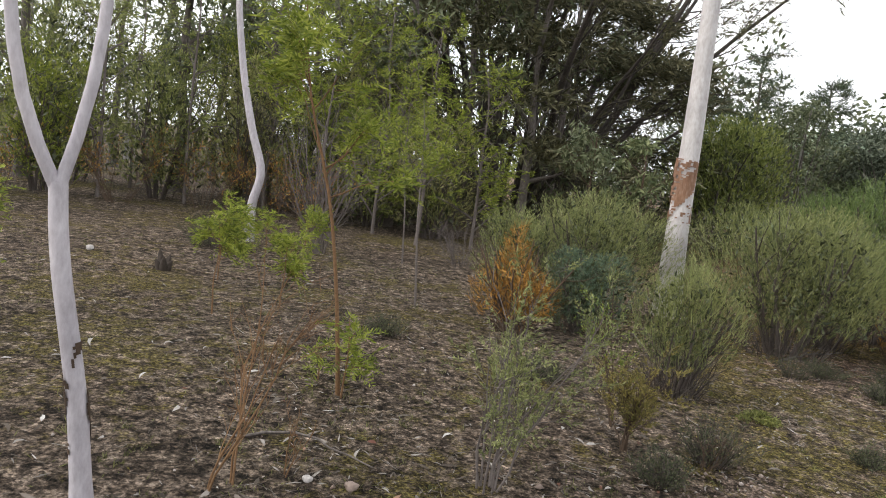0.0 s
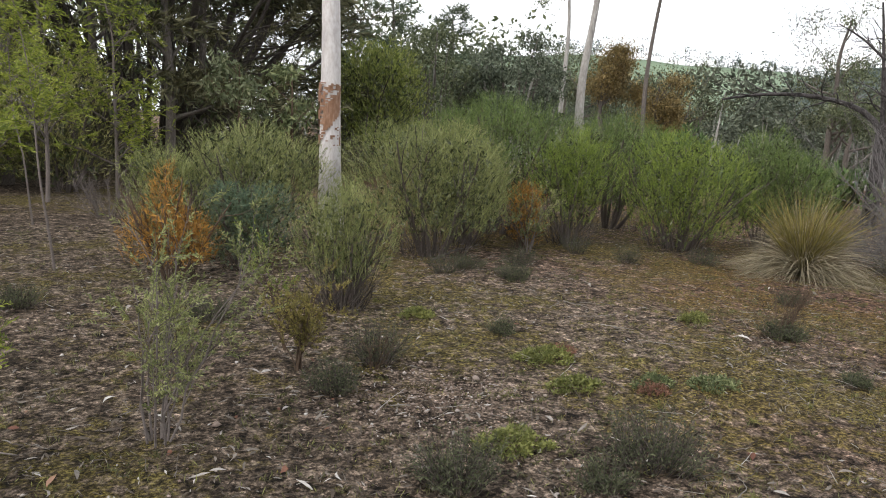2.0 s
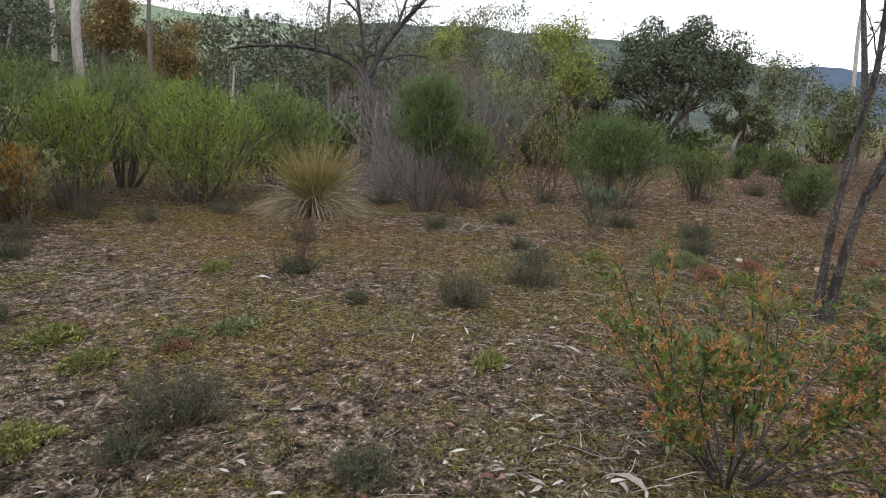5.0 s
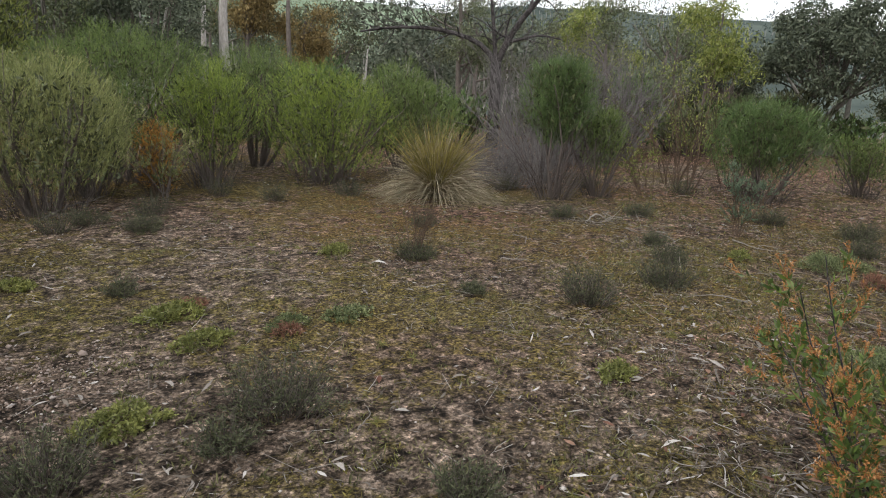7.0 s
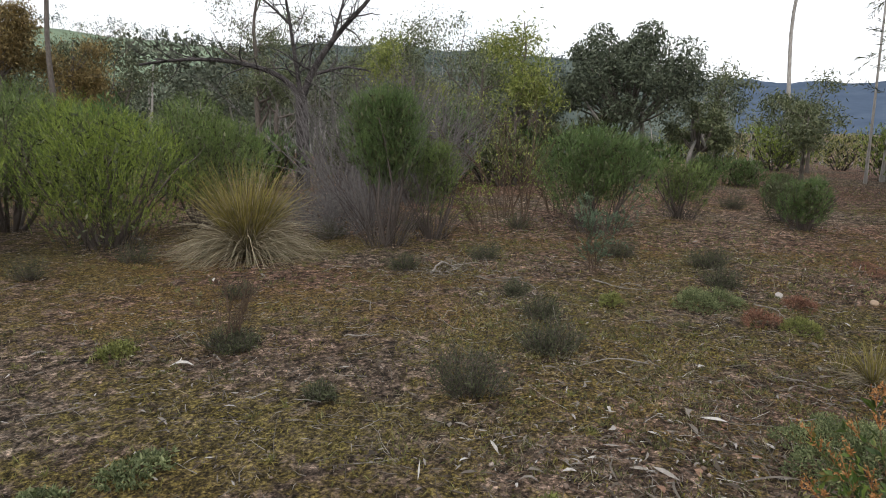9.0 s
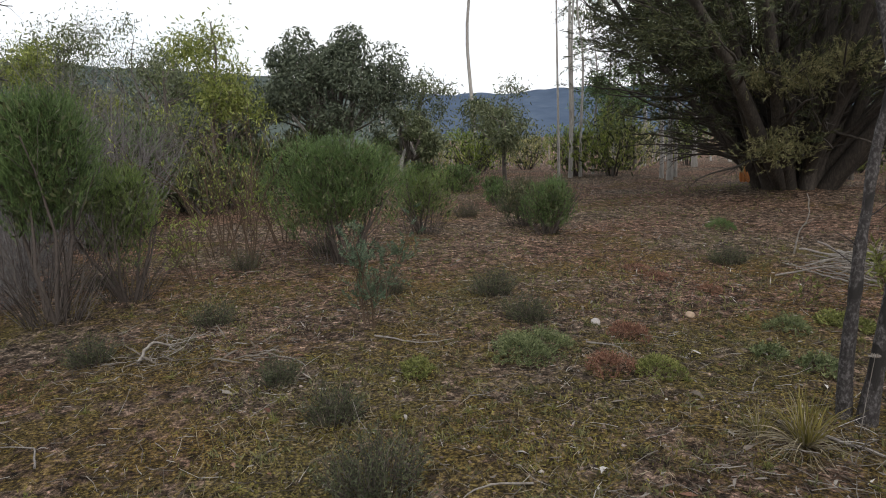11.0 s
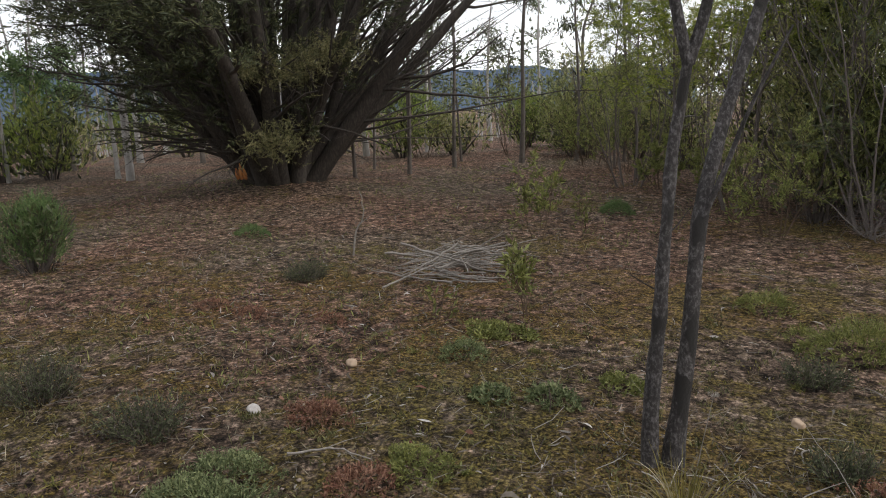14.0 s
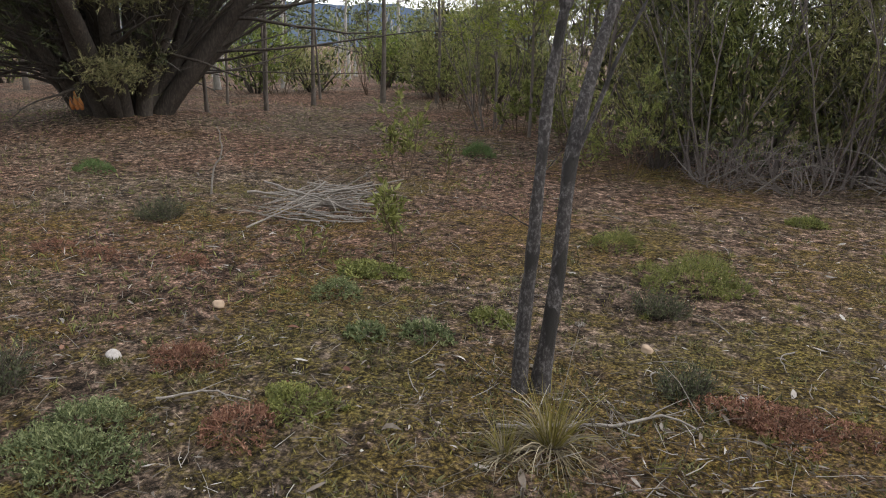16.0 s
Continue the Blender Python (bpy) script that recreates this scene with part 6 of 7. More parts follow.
# ---- dwarf shrubs and mats in the open ----
for sx, sy, sw, sh, lab in ((4.98, 1.88, 0.42, 0.30, "grey-green cushion shrub on the soil"), (5.88, 1.62, 0.52, 0.24, "dark green and grey cushion shrub"), (2.5, 2.25, 0.55, 0.28, "broad grey-green cushion shrub"), (2.13, 2.16, 0.22, 0.16, "small grey-green cushion shrub on the soil"), (1.53, 2.42, 0.42, 0.26, "grey cushion shrub on the soil"), (2.5, 1.2, 0.32, 0.14, "low dry grey cushion shrub"),
                            (9.16, 0.64, 0.5, 0.24, "grey dry cushion shrub on the soil"), (8.25, 0.5, 0.4, 0.22, "grey twiggy cushion shrub on the soil"), (10.0, -1.92, 0.42, 0.2, "small grey cushion shrub on the soil"), (6.6, 1.85, 0.3, 0.2, "small grey cushion shrub on the soil"), (1.35, 3.6, 0.3, 0.2, "small grey cushion shrub on the soil"), (1.75, 3.95, 0.3, 0.32, "small bare grey shrub on the soil"), (5.1, 3.55, 0.45, 0.16, "low grey cushion shrub on the soil")):
    dwarf_shrub(lab, sx, sy, sw, sh)
for sx, sy, sw, sh in ((7.8, 3.5, 0.35, 0.2), (8.6, 2.9, 0.4, 0.2), (9.4, 1.6, 0.5, 0.22), (2.9, 4.3, 0.2, 0.14), (4.0, 5.9, 0.5, 0.2), (15.0, 0.2, 0.5, 0.35), (15.6, -0.6, 0.4, 0.3), (6.2, 4.3, 0.3, 0.15), (0.9, 5.3, 0.4, 0.2), (-0.4, 5.9, 0.4, 0.2), (5.6, -0.95, 0.3, 0.14), (4.6, 2.6, 0.2, 0.1), (5.9, -1.9, 0.35, 0.16), (7.2, 2.2, 0.3, 0.16)):
    dwarf_shrub("small dry grey cushion shrub", sx, sy, sw, sh, density=0.8)
bare_shrub("small bare dark twiggy shrub in the open", 5.12, 3.6, 0.55, 0.45, M_BROWN_TWIG, 12, name="bare_shrub", group="")
bare_shrub("small bare dark twiggy shrub", 1.65, 3.85, 0.3, 0.25, M_BROWN_TWIG, 5, name="bare_shrub", group="")
for sx, sy, w, d, h, lf, lab in ((4.85, 0.05, 1.0, 0.6, 0.09, L_MAT, "blue-green spreading mat plant"), (7.4, 0.72, 0.55, 0.45, 0.10, L_MAT, "soft green cushion mat plant"), (7.55, 0.55, 0.4, 0.4, 0.09, L_MAT, "soft grey-green mat plant on the soil"), (7.05, 0.28, 0.34, 0.26, 0.09, L_REDMAT, "dark red mat plant on the soil"), (6.98, 0.02, 0.4, 0.28, 0.07, L_HERB, "fresh green mat plant on the soil"),
                                 (5.78, -2.45, 0.75, 0.5, 0.16, L_HERB, "bright green cushion plant on the soil"), (6.45, -3.05, 0.42, 0.3, 0.12, L_HERB, "green cushion plant on the soil"), (9.13, -6.3, 0.55, 0.4, 0.16, L_DEEP, "dark green cushion plant on the soil"), (7.69, -0.05, 0.36, 0.28, 0.09, L_REDMAT, "rusty red mat plant on the soil"), (5.25, -0.85, 0.6, 0.38, 0.035, L_REDMAT, "dark red low mat plant"),
                                 (7.63, -1.15, 0.36, 0.25, 0.10, L_MAT, "blue-green herb clump on the soil"), (12.24, -2.95, 0.45, 0.35, 0.13, L_DEEP, "dark green cushion plant on the soil")):
    mat_plant(lab, sx, sy, w, d, h, lf)
for sx, sy, w, d, lf in ((2.9, 3.7, 0.45, 0.35, L_HERB), (2.75, 3.2, 0.35, 0.2, L_HERB), (1.95, 2.65, 0.4, 0.3, L_HERB), (3.25, 3.05, 0.3, 0.15, L_MAT), (3.6, 2.9, 0.35, 0.2, L_MAT), (4.7, 4.1, 0.3, 0.2, L_HERB), (7.2, 1.4, 0.3, 0.2, L_HERB), (6.9, -0.9, 0.3, 0.2, L_MAT), (7.7, -1.6, 0.5, 0.3, L_HERB), (7.15, -0.75, 0.22, 0.15, L_MAT), (5.2, -4.65, 0.4, 0.25, L_HERB), (3.9, 1.2, 0.25, 0.18, L_HERB), (6.7, -1.3, 0.3, 0.16, L_HERB), (2.45, 4.9, 0.3, 0.2, L_HERB)):
    mat_plant("small green herb patch on the soil", sx, sy, w, d, 0.05, lf, name="herb_patch", group="herb patches", size=0.026, density=0.7)
mat_plant("small patch of red-brown herb", 3.05, 3.78, 0.3, 0.2, 0.04, L_REDMAT, name="herb_patch", group="")
mat_plant("small orange-brown mossy mound", 3.15, 2.95, 0.2, 0.14, 0.05, L_REDMAT, name="herb_patch", group="")
for i in range(110):
    a = radians(RNG.uniform(-190, 20))
    ax, ay = (0.3, 0.0) if i % 2 else (4.6, 1.8)
    rr = RNG.uniform(1.8, 6.5)
    tussock("small tuft of short green grass", ax - math.sin(a) * rr, ay + math.cos(a) * rr, 0.10, 0.055, 34, L_HERB, L_TUSSOCK, name="grass_tuft", group="grass tufts", width=0.0035)

for sx, sy, w, d in ((9.93, -0.96, 0.42, 0.22), (8.87, -1.19, 0.42, 0.22), (9.51, -0.98, 0.42, 0.22), (4.96, -0.88, 0.42, 0.22)):
    mat_plant("low patch of pinkish red herb on the soil", sx, sy, w, d, 0.03, L_REDMAT, name="herb_patch", group="red herb patches", size=0.014, density=0.6)
FLOWER = thing("dry_flower_stalk", "thin dry flower stalk with a flat pale seed head", "plant", on_ground(6.04, -0.54, 0.01))
stalk = smooth_line([(0, 0, 0), (-0.028, 0, 0.20), (-0.062, 0, 0.40)], 8)
part("stalk", [tubes(stalk[None], 0.0022 * np.linspace(1, 0.6, 8)[None], 5)], M_DEAD_WOOD, FLOWER)
a = np.linspace(0, 2 * math.pi, 40) * 3
head = stalk[-1] + np.stack([np.cos(a) * 0.022 * np.sqrt(np.linspace(0.05, 1, 40)), np.sin(a) * 0.022 * np.sqrt(np.linspace(0.05, 1, 40)), np.full(40, 0.004)], 1)
part("seed_head", [blades(head - np.array([0, 0, 0.006]), unit(rand_dirs(40) * 0.4 + np.array([0, 0, 1.0])), 0.012, 0.008)], M_PALE_LEAF, FLOWER, "flat pale seed head")

# ---- stones and sticks ----
STONE_A, STONE_B = (8.01, 0.07), (8.08, -0.66)
boulder("white quartz stone lying on moss", STONE_A[0], STONE_A[1], 0.066, M_STONE, squash=0.85)
boulder("tan rounded stone lying on moss", STONE_B[0], STONE_B[1], 0.062, M_TAN_STONE, squash=0.8)
boulder("cream quartz stone near red mat plants", 5.37, -1.0, 0.05, M_STONE, squash=0.8)
boulder("tan stone near dark tree", 5.85, -1.35, 0.06, M_TAN_STONE)
boulder("white quartz stone on the litter", -0.48, 3.08, 0.045, M_STONE)
boulder("grey-brown stone on the litter", -0.27, 3.06, 0.06, M_PEBBLE)
boulder("white stone far across the litter", -4.0, 7.8, 0.09, M_STONE)
stump = thing("charred_stump", "small broken charred stump of wood", "stump", on_ground(-2.96, 7.35, 0.03))
for i in range(5):
    a = i * 1.26
    lean = [(math.cos(a) * 0.03, math.sin(a) * 0.03, 0), (math.cos(a) * 0.05, math.sin(a) * 0.05, 0.08), (math.cos(a) * 0.09, math.sin(a) * 0.09, 0.14 + 0.05 * (i % 3))]
    part("snag", [tubes(smooth_line(lean, 6)[None], 0.045 * np.array([[1.0, 1.05, 0.9, 0.75, 0.5, 0.12]]), 7)], M_CHAR, stump)
stick("pale curved stick on moss", [(7.98, 1.66, 0.02), (7.9, 1.5, 0.01), (7.75, 1.32, 0.01), (7.8, 1.12, 0.015)], 0.007, side=0)
stick("long bent dark branch lying on the litter", [(-0.95, 3.45, 0.01), (-0.7, 3.55, 0.04), (-0.5, 3.5, 0.03), (-0.2, 3.3, 0.01)], 0.010, M_GREY_BARK)
stick("thin grey fallen branch by the bushes", [(3.6, 7.0, 0.02), (4.0, 7.3, 0.06), (4.5, 7.5, 0.09)], 0.014, M_GREY_BARK)
stick("pale forked root-like stick", [(7.75, 3.2, 0.01), (7.9, 3.15, 0.10), (8.05, 3.05, 0.02)], 0.013, side=4)
stick("pale bent stick by the tussock", [(6.2, -0.25, 0.02), (5.75, -0.5, 0.02), (5.65, -0.65, 0.04), (5.5, -0.62, 0.02)], 0.010)
stick("thin pale twig on the mats", [(7.45, 0.3, 0.05), (7.3, 0.15, 0.06), (7.15, 0.1, 0.03)], 0.006)
for i in range(40):
    a = radians(RNG.uniform(-190, 25))
    ax, ay = (0.2, -0.1) if i % 2 else (4.8, 1.8)
    rr = RNG.uniform(2.0, 7.0)
    x0, y0, b, ln = ax - math.sin(a) * rr, ay + math.cos(a) * rr, RNG.uniform(0, 6.28), RNG.uniform(0.12, 0.45)
    stick("thin grey fallen twig", [(x0, y0, 0.01), (x0 + math.cos(b) * ln / 2, y0 + math.sin(b) * ln / 2, 0.025), (x0 + math.cos(b + 0.4) * ln, y0 + math.sin(b + 0.4) * ln, 0.008)], RNG.uniform(0.003, 0.006), name="twig", group="fallen twigs", side=1)


# heaps of long shed bark strips
for bx, by, count in ((7.94, 3.19, 16), (7.69, 2.49, 14), (4.15, 0.75, 9)):
    for i in range(count):
        a, ln = RNG.uniform(0, 6.28), RNG.uniform(0.10, 0.26)
        x0, y0 = bx + RNG.normal() * 0.14, by + RNG.normal() * 0.14
        z = float(ground_z(x0, y0))
        c = smooth_line([(0, 0, 0.012), (math.cos(a) * ln * 0.5, math.sin(a) * ln * 0.5, 0.02 + RNG.uniform(0, 0.04)), (math.cos(a + 0.3) * ln, math.sin(a + 0.3) * ln, 0.012)], 8)
        sd = np.array([-math.sin(a), math.cos(a), 0.35])[None] * (RNG.uniform(0.0035, 0.008) * np.array([0.2, 0.8, 1, 1, 1, 0.9, 0.7, 0.1]))[:, None]
        strip = new("bark_strip", mesh_of("bark_strip", [(np.stack([c + sd, c - sd], 1).reshape(-1, 3), np.array([[2 * k, 2 * k + 1, 2 * k + 3, 2 * k + 2] for k in range(7)]))], M_LITTER))
        strip.location = (x0, y0, z)
        tagged(strip, "curled pale shed strip of gum bark", "bark", "shed bark strips")


# ---- litter, pebbles, moss: loose stuff on the ground ----
ANCHORS = np.array([(0.0, 0.0), (0.3, -0.2), (1.5, 0.8), (3.0, 1.4), (4.4, 1.9), (5.2, 1.95)])


def strewn(n, reach, power=1.6):
    """Places on the ground round the walk, denser near it."""
    i = RNG.integers(0, 6, n)
    lo, hi = np.array([-95, -110, -110, -130, -190, -195])[i], np.array([40, 20, -15, -30, -60, -70])[i]
    a = np.radians(RNG.uniform(0, 1, n) * (hi - lo) + lo)
    r = 1.2 + reach * RNG.uniform(0, 1, n) ** power
    return ANCHORS[i, 0] - np.sin(a) * r, ANCHORS[i, 1] + np.cos(a) * r


def stuff(name, label, category, chunks, mat):
    return tagged(new(name, mesh_of(name, chunks, mat)), label, category, kind="stuff")


def flat_leaves(x, y, length, ratio, curl=0.12):
    """Curved narrow leaves lying on the ground, two faces each."""
    n = len(x)
    a = RNG.uniform(0, 2 * math.pi, n)
    d = np.stack([np.cos(a), np.sin(a), RNG.normal(size=n) * 0.16], 1)
    s = np.stack([-np.sin(a), np.cos(a), RNG.normal(size=n) * 0.3], 1)
    p = np.stack([x, y, ground_z(x, y) + RNG.uniform(0.003, 0.018, n)], 1)
    ln, wd = length[:, None], (length * ratio)[:, None] * 0.5
    bow = RNG.normal(size=(n, 1)) * 0.12 * ln
    up = np.array([0, 0, 1.0]) * ln * curl * RNG.uniform(0.2, 1.0, (n, 1))
    v = np.stack([p - d * ln / 2, p - d * ln * 0.12 + s * (bow + wd) + up, p - d * ln * 0.12 + s * (bow - wd) + up, p + d * ln * 0.2 + s * (bow + wd * 0.85) + up * 0.8, p + d * ln * 0.2 + s * (bow - wd * 0.85) + up * 0.8, p + d * ln / 2], 1).reshape(-1, 3)
    i = np.arange(n)[:, None] * 6
    quads = np.concatenate([i + np.array([[1, 2, 4, 3]])])
    tris = np.concatenate([i + np.array([[0, 2, 1]]), i + np.array([[3, 4, 5]])])
    return [(v, quads), (np.zeros((0, 3)), tris)]


def leaf_stuff(name, label, x, y, length, ratio, mat):
    (v, quads), (_, tris) = flat_leaves(x, y, length, ratio)
    me = bpy.data.meshes.new(name)
    loops = np.concatenate([quads.ravel(), tris.ravel()])
    first = np.concatenate([np.arange(len(quads)) * 4, quads.size + np.arange(len(tris)) * 3])
    me.vertices.add(len(v))
    me.vertices.foreach_set("co", v.astype(np.float32).ravel())
    me.loops.add(len(loops))
    me.loops.foreach_set("vertex_index", loops.astype(np.int32))
    me.polygons.add(len(first))
    me.polygons.foreach_set("loop_start", first.astype(np.int32))
    me.update(calc_edges=True)
    me.materials.append(mat)
    return tagged(new(name, me), label, "leaf litter", kind="stuff")


def clustered(x, y, scale, cut):
    """Keeps the places where a broad pattern is dense."""
    keep = hills_noise(x * scale + 3.3, y * scale + 7.7) + 0.5 * hills_noise(x * scale * 3, y * scale * 3) + RNG.uniform(-0.25, 0.25, len(x)) > cut
    return x[keep], y[keep]


lx, ly = strewn(40000, 11, 1.0)
lx, ly = clustered(lx, ly, 0.9, 0.70)
keep = RNG.uniform(0, 1, len(lx)) > np.clip((lx - 4.0) / 2.0, 0, 0.82)
lx, ly = lx[keep], ly[keep]
leaf_stuff("leaf_litter", "dry grey-brown narrow gum leaves strewn on soil", lx, ly, RNG.gamma(3, 0.011, len(lx)) + 0.012, 0.19, M_LITTER)
lx, ly = strewn(44000, 11, 1.0)
lx, ly = clustered(lx, ly, 1.1, 0.64)
keep = RNG.uniform(0, 1, len(lx)) > np.clip((lx - 4.0) / 2.5, 0, 0.62)
lx, ly = lx[keep], ly[keep]
n = len(lx)
a = RNG.uniform(0, 2 * math.pi, n)
stuff("leaf_crumbs", "small broken bits of dry leaf and bark", "leaf litter", [blades(np.stack([lx, ly, ground_z(lx, ly) + RNG.uniform(0.002, 0.012, n)], 1), unit(np.stack([np.cos(a), np.sin(a), RNG.normal(size=n) * 0.25], 1)), RNG.gamma(3, 0.012, n) + 0.012, RNG.uniform(0.004, 0.010, n))], M_LITTER)
lx, ly = strewn(900, 8)
lx, ly = clustered(lx, ly, 0.6, 0.9)
leaf_stuff("red_leaf_litter", "red-brown fallen leaves", lx, ly, RNG.uniform(0.03, 0.07, len(lx)), 0.4, M_REDLEAF)

tx, ty = strewn(12000, 8, 1.3)
n = len(tx)
a = RNG.uniform(0, 2 * math.pi, n)
tp, tr = grow(np.stack([tx, ty, ground_z(tx, ty) + 0.006], 1), np.stack([np.cos(a), np.sin(a), RNG.normal(size=n) * 0.08], 1), RNG.gamma(3, 0.03, n) + 0.02, RNG.uniform(0.001, 0.0026, n), 3, 0.2, 0.0, 0.5)
stuff("twig_litter", "fine grey twigs strewn on soil", "twig litter", [tubes(tp, tr, 3)], M_LITTER)


# heaped grey twigs under the budding shrub and by the fallen bark
hx, hy = [], []
for bx, by, spread_x, count in ((3.1, 0.3, 0.34, 150), (3.5, -0.1, 0.3, 110), (7.9, 3.1, 0.3, 160), (6.0, -0.35, 0.3, 160), (5.4, -0.6, 0.35, 120), (4.3, 6.9, 0.5, 90)):
    hx.append(bx + RNG.normal(size=count) * spread_x)
    hy.append(by + RNG.normal(size=count) * spread_x)
hx, hy = np.concatenate(hx), np.concatenate(hy)
n = len(hx)
a = RNG.uniform(0, 2 * math.pi, n)
tp, tr = grow(np.stack([hx, hy, ground_z(hx, hy) + RNG.uniform(0.005, 0.04, n)], 1), np.stack([np.cos(a), np.sin(a), RNG.normal(size=n) * 0.10], 1), RNG.gamma(3, 0.045, n) + 0.03, RNG.uniform(0.0012, 0.0034, n), 5, 0.16, -0.02, 0.5)
stuff("heaped_twigs", "loose heaps of grey dead twigs on the soil", "twig litter", [tubes(tp, tr, 4)], M_LITTER)


def pebble_chunk(x, y, size):
    n = len(x)
    base = np.array([[1, 0, 0], [0, 1, 0], [-1, 0, 0], [0, -1, 0], [0, 0, 0.75], [0, 0, -0.75]], float)
    v = base[None] * (size[:, None, None] * 0.5) * RNG.uniform(0.6, 1.3, (n, 6, 1))
    a = RNG.uniform(0, 6.28, n)
    c, s = np.cos(a)[:, None], np.sin(a)[:, None]
    v = np.stack([v[..., 0] * c - v[..., 1] * s, v[..., 0] * s + v[..., 1] * c, v[..., 2]], -1) + np.stack([x, y, ground_z(x, y) + size * 0.2], 1)[:, None]
    f = np.array([[0, 1, 4], [1, 2, 4], [2, 3, 4], [3, 0, 4], [1, 0, 5], [2, 1, 5], [3, 2, 5], [0, 3, 5]])
    return v.reshape(-1, 3), (np.arange(n)[:, None, None] * 6 + f[None]).reshape(-1, 3)


px, py = strewn(6500, 8)
px, py = clustered(px, py, 0.7, 0.75)
sx, sy = 1.95 + RNG.normal(size=1500) * 0.34, 3.35 + RNG.normal(size=1500) * 0.26
s2x, s2y = 3.4 + RNG.normal(size=260) * 0.5, 1.25 + RNG.normal(size=260) * 0.35
px, py = np.concatenate([px, sx, s2x]), np.concatenate([py, sy, s2y])
stuff("pebbles", "pale quartz pebbles and chips on bare soil", "pebbles", [pebble_chunk(px, py, RNG.gamma(2.2, 0.0042, len(px)) + 0.004)], M_PEBBLE)

mx, my = strewn(80000, 8)
mx, my = clustered(mx, my, 2.6, 0.86)
keep = RNG.uniform(0, 1, len(mx)) < np.clip((mx - 0.5) / 5.0, 0.12, 1.0)
mx, my = mx[keep], my[keep]
n = len(mx)
stuff("moss", "golden-green moss cushions on the soil", "moss", [blades(np.stack([mx, my, ground_z(mx, my) - 0.002], 1), unit(rand_dirs(n) * 0.9 + np.array([0, 0, 0.9])), RNG.uniform(0.012, 0.03, n), 0.007)], L_MOSS)
gx, gy = strewn(52000, 9)
gx, gy = clustered(gx, gy, 2.2, 0.84)
keep = RNG.uniform(0, 1, len(gx)) > np.clip((gx - 3.0) / 2.0, 0, 0.9)
gx, gy = gx[keep], gy[keep]
n = len(gx)
stuff("short_grass", "sparse short green and straw grass", "grass", [blades(np.stack([gx, gy, ground_z(gx, gy) - 0.002], 1), unit(rand_dirs(n) * 0.8 + np.array([0, 0, 0.8])), RNG.uniform(0.02, 0.05, n), 0.004)], L_HERB)

# fine dry stems lying and standing among the moss
gx, gy = strewn(34000, 8)
gx, gy = clustered(gx, gy, 1.9, 0.66)
keep = gx > 3.5
gx, gy = gx[keep], gy[keep]
n = len(gx)
stuff("dry_grass", "fine straw-coloured dry stems among moss", "grass", [blades(np.stack([gx, gy, ground_z(gx, gy) + 0.001], 1), unit(rand_dirs(n) + np.array([0, 0, 0.35])), RNG.uniform(0.025, 0.09, n), 0.003)], L_STRAW)

# low grey-green tufts that stud the soil, each a spray of short blades
cx, cy = strewn(4200, 9, 1.0)
cx, cy = clustered(cx, cy, 0.8, 0.55)
m, per = len(cx), 16
spread_t = RNG.uniform(0.012, 0.034, m)
tx, ty = np.repeat(cx, per) + RNG.normal(size=m * per) * np.repeat(spread_t, per), np.repeat(cy, per) + RNG.normal(size=m * per) * np.repeat(spread_t, per)
n = m * per
stuff("soil_tufts", "small grey-green tufts studding the soil", "grass", [blades(np.stack([tx, ty, ground_z(tx, ty) - 0.002], 1), unit(rand_dirs(n) * 0.75 + np.array([0, 0, 0.8])), RNG.uniform(0.015, 0.05, n), RNG.uniform(0.004, 0.009, n))], L_TUFT)

# straw, leaf and grass on the open ground towards the cypress and the crest
fx, fy = RNG.uniform(8, 22, 14000), RNG.uniform(-11, 3.5, 14000)
fx, fy = clustered(fx, fy, 0.5, 0.6)
n = len(fx)
stuff("far_straw", "dry straw and leaf litter on the open ground", "leaf litter", [blades(np.stack([fx, fy, ground_z(fx, fy) + 0.002], 1), unit(rand_dirs(n) + np.array([0, 0, 0.3])), RNG.gamma(3, 0.014, n) + 0.02, RNG.uniform(0.006, 0.011, n))], M_LITTER)
fx, fy = RNG.uniform(8, 22, 16000), RNG.uniform(-11, 3.5, 16000)
fx, fy = clustered(fx, fy, 0.7, 0.82)
n = len(fx)
stuff("far_grass", "sparse short grass on the open ground", "grass", [blades(np.stack([fx, fy, ground_z(fx, fy) - 0.002], 1), unit(rand_dirs(n) * 0.8 + np.array([0, 0, 0.8])), RNG.uniform(0.03, 0.09, n), 0.010)], L_HERB)

# large pale curled gum leaves and bark flakes lying on top
lx, ly = strewn(1500, 7, 1.15)
lx, ly = clustered(lx, ly, 0.8, 0.66)
keep = RNG.uniform(0, 1, len(lx)) > np.clip((lx - 4.0) / 2.0, 0, 0.85)
lx, ly = lx[keep], ly[keep]
leaf_stuff("pale_leaves", "large pale curled gum leaves and bark flakes on the soil", lx, ly, RNG.gamma(5, 0.0085, len(lx)) + 0.025, 0.22, M_PALE_LEAF)

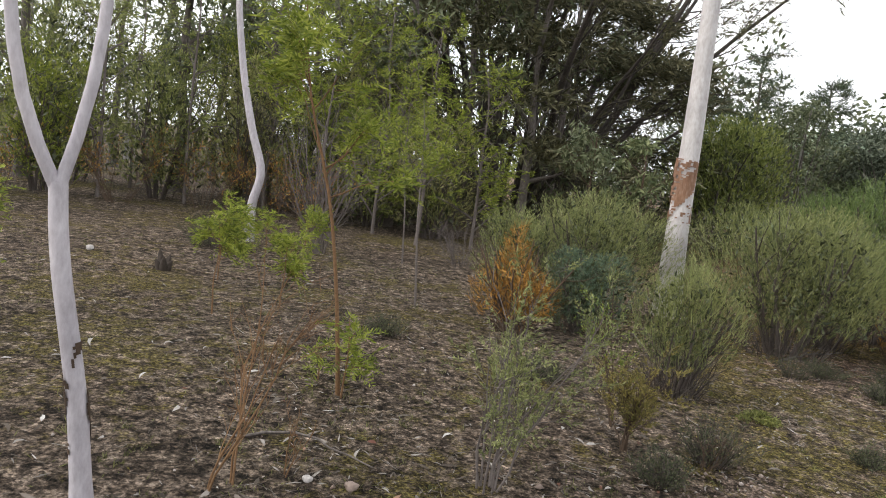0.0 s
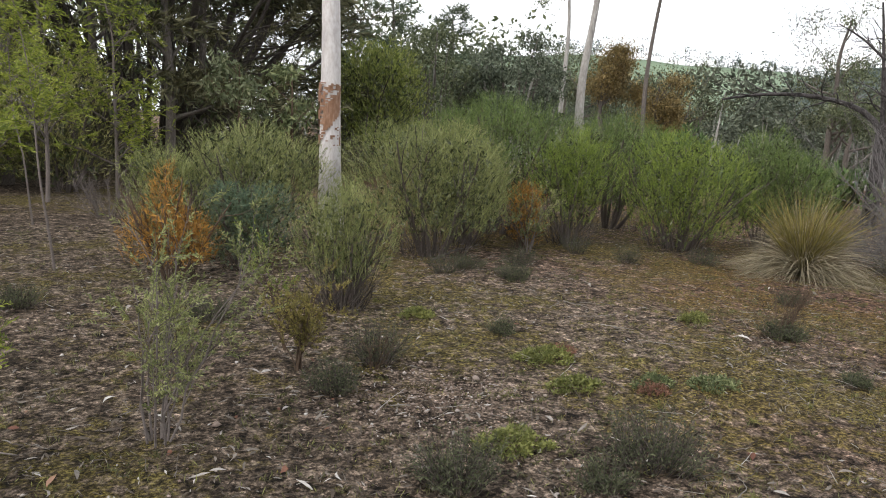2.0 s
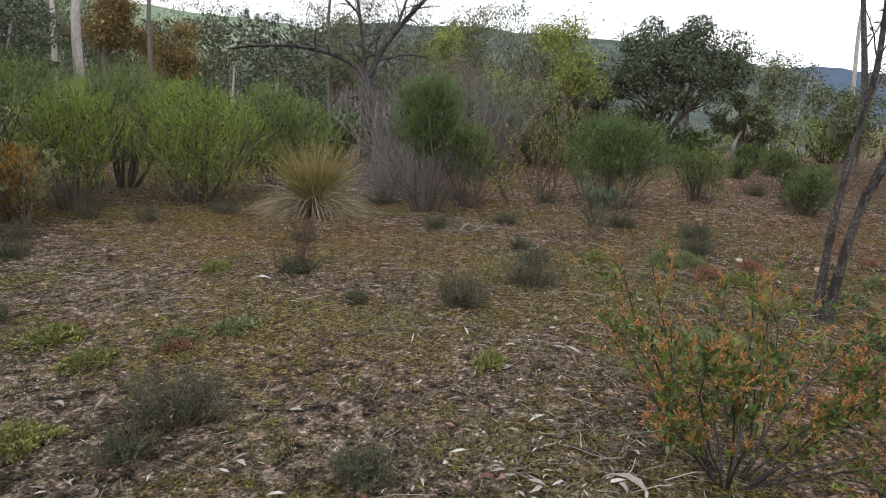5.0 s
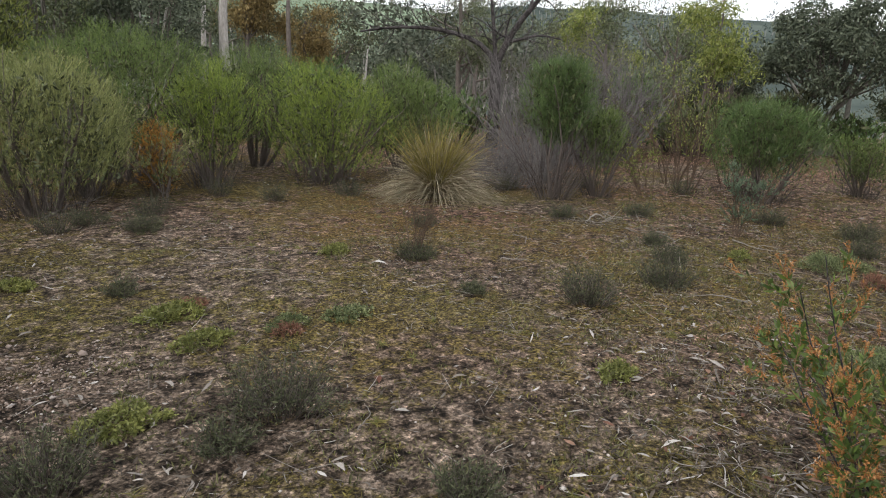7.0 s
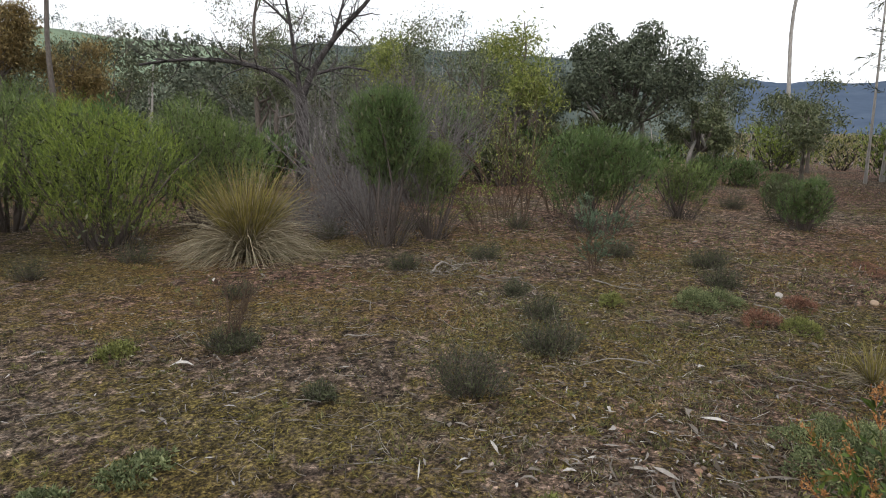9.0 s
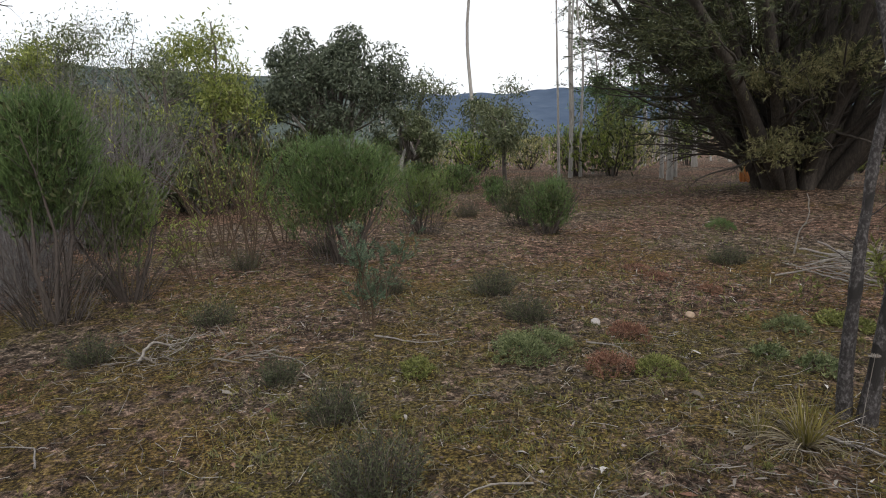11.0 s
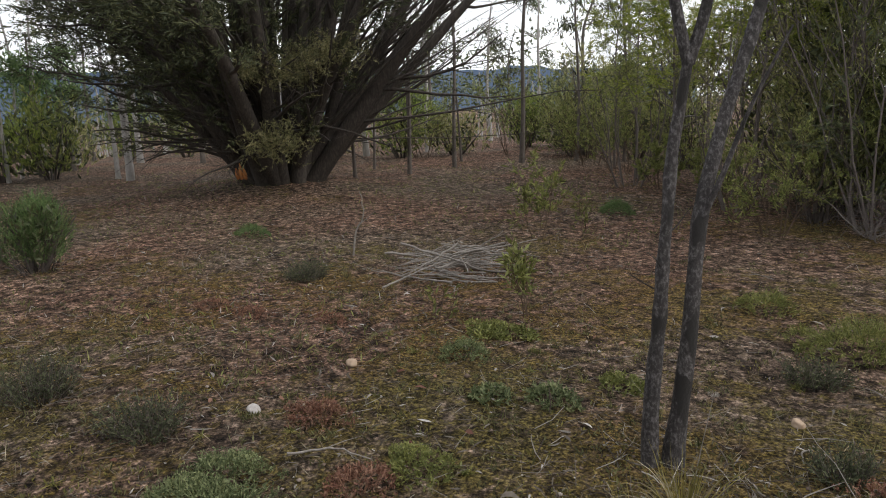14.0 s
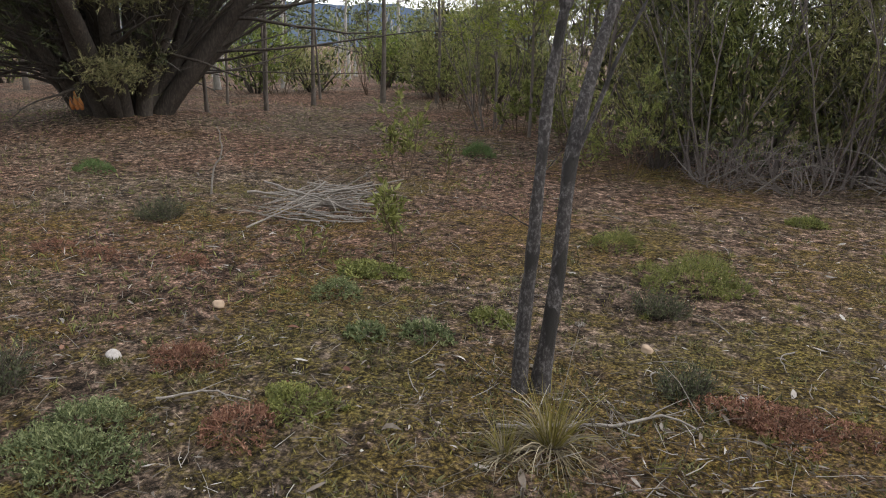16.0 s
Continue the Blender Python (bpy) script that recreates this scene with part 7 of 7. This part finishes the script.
# ---- far woods ----
def far_wood(name, label, yaw0, yaw1, r0, r1, count, h0, h1, leaf, per, z_of=None, leaf_size=0.10):
    a = np.radians(RNG.uniform(yaw0, yaw1, count))
    r = RNG.uniform(r0, r1, count)
    x, y = 3 - np.sin(a) * r, 1 + np.cos(a) * r
    z = ground_z(x, y) if z_of is None else z_of(a, r)
    h = RNG.uniform(h0, h1, count)
    d = rand_dirs(count * per)
    t = np.repeat(np.arange(count), per)
    hh = h[t][:, None]
    lump = np.repeat(RNG.normal(size=(count * 5, 3)) * 0.16, per // 5, axis=0)
    pos = np.stack([x, y, z], 1)[t] + np.array([0, 0, 0.62]) * hh + lump[:len(t)] * hh + d * hh * np.array([0.17, 0.17, 0.13]) * (RNG.uniform(0.2, 1, len(t)) ** 0.5)[:, None]
    tp, tr = grow(np.stack([x, y, z - 0.3], 1), np.tile(np.array([[0, 0, 1.0]]), (count, 1)), h * 0.7, h * 0.018, 5, 0.07)
    stuff(name + "_trunks", label + ", their pale trunks", "woods", [tubes(tp, tr, 4)], M_WHITE_BARK)
    return stuff(name, label, "woods", [blades(pos, rand_dirs(len(pos)), (h[t] * leaf_size) * RNG.uniform(0.6, 1.3, len(t)), h[t] * leaf_size * 0.45)], leaf)


far_wood("valley_woods", "grey-green gum woods across the valley", -115, -25, 85, 210, 300, 5, 7.5, L_FAR, 130, leaf_size=0.075)
far_wood("hedge_woods", "grey-green and olive gum woods behind the hedge", -74, -26, 42, 90, 200, 5.0, 8.0, L_FAR, 400, leaf_size=0.055)
far_wood("grove_woods", "olive gum woods beyond the grove", -165, -112, 38, 70, 100, 4, 7, L_OLIVE, 200, leaf_size=0.055)
far_wood("start_woods", "dark woods beyond the thicket", -30, 50, 40, 70, 90, 7, 12, L_OLIVE, 260, leaf_size=0.045)
far_wood("wooded_hill_trees", "far grey-green trees covering the wooded hill", -92, -50, 250, 375, 330, 9, 14, L_FAR_DARK, 45, lambda a, r: ((r - 180) / 200) ** 1.2 * (np.interp(np.degrees(a), [-92, -82, -72, -64, -56, -50], [20, 31, 36, 38, 36, 20]) + 9) - 10)
far_wood("hilltop_trees", "far dark trees along the hill's skyline", -58, -33, 405, 425, 90, 8, 13, L_FAR_DARK, 60, lambda a, r: np.interp(np.degrees(a), [-62, -55, -48, -42, -36], [31, 33, 37, 43, 44]))
far_wood("hillside_trees", "far dark trees scattered on the pasture", -58, -36, 330, 390, 26, 7, 12, L_FAR_DARK, 60, lambda a, r: (r - 230) / 190 * 34 - 6)
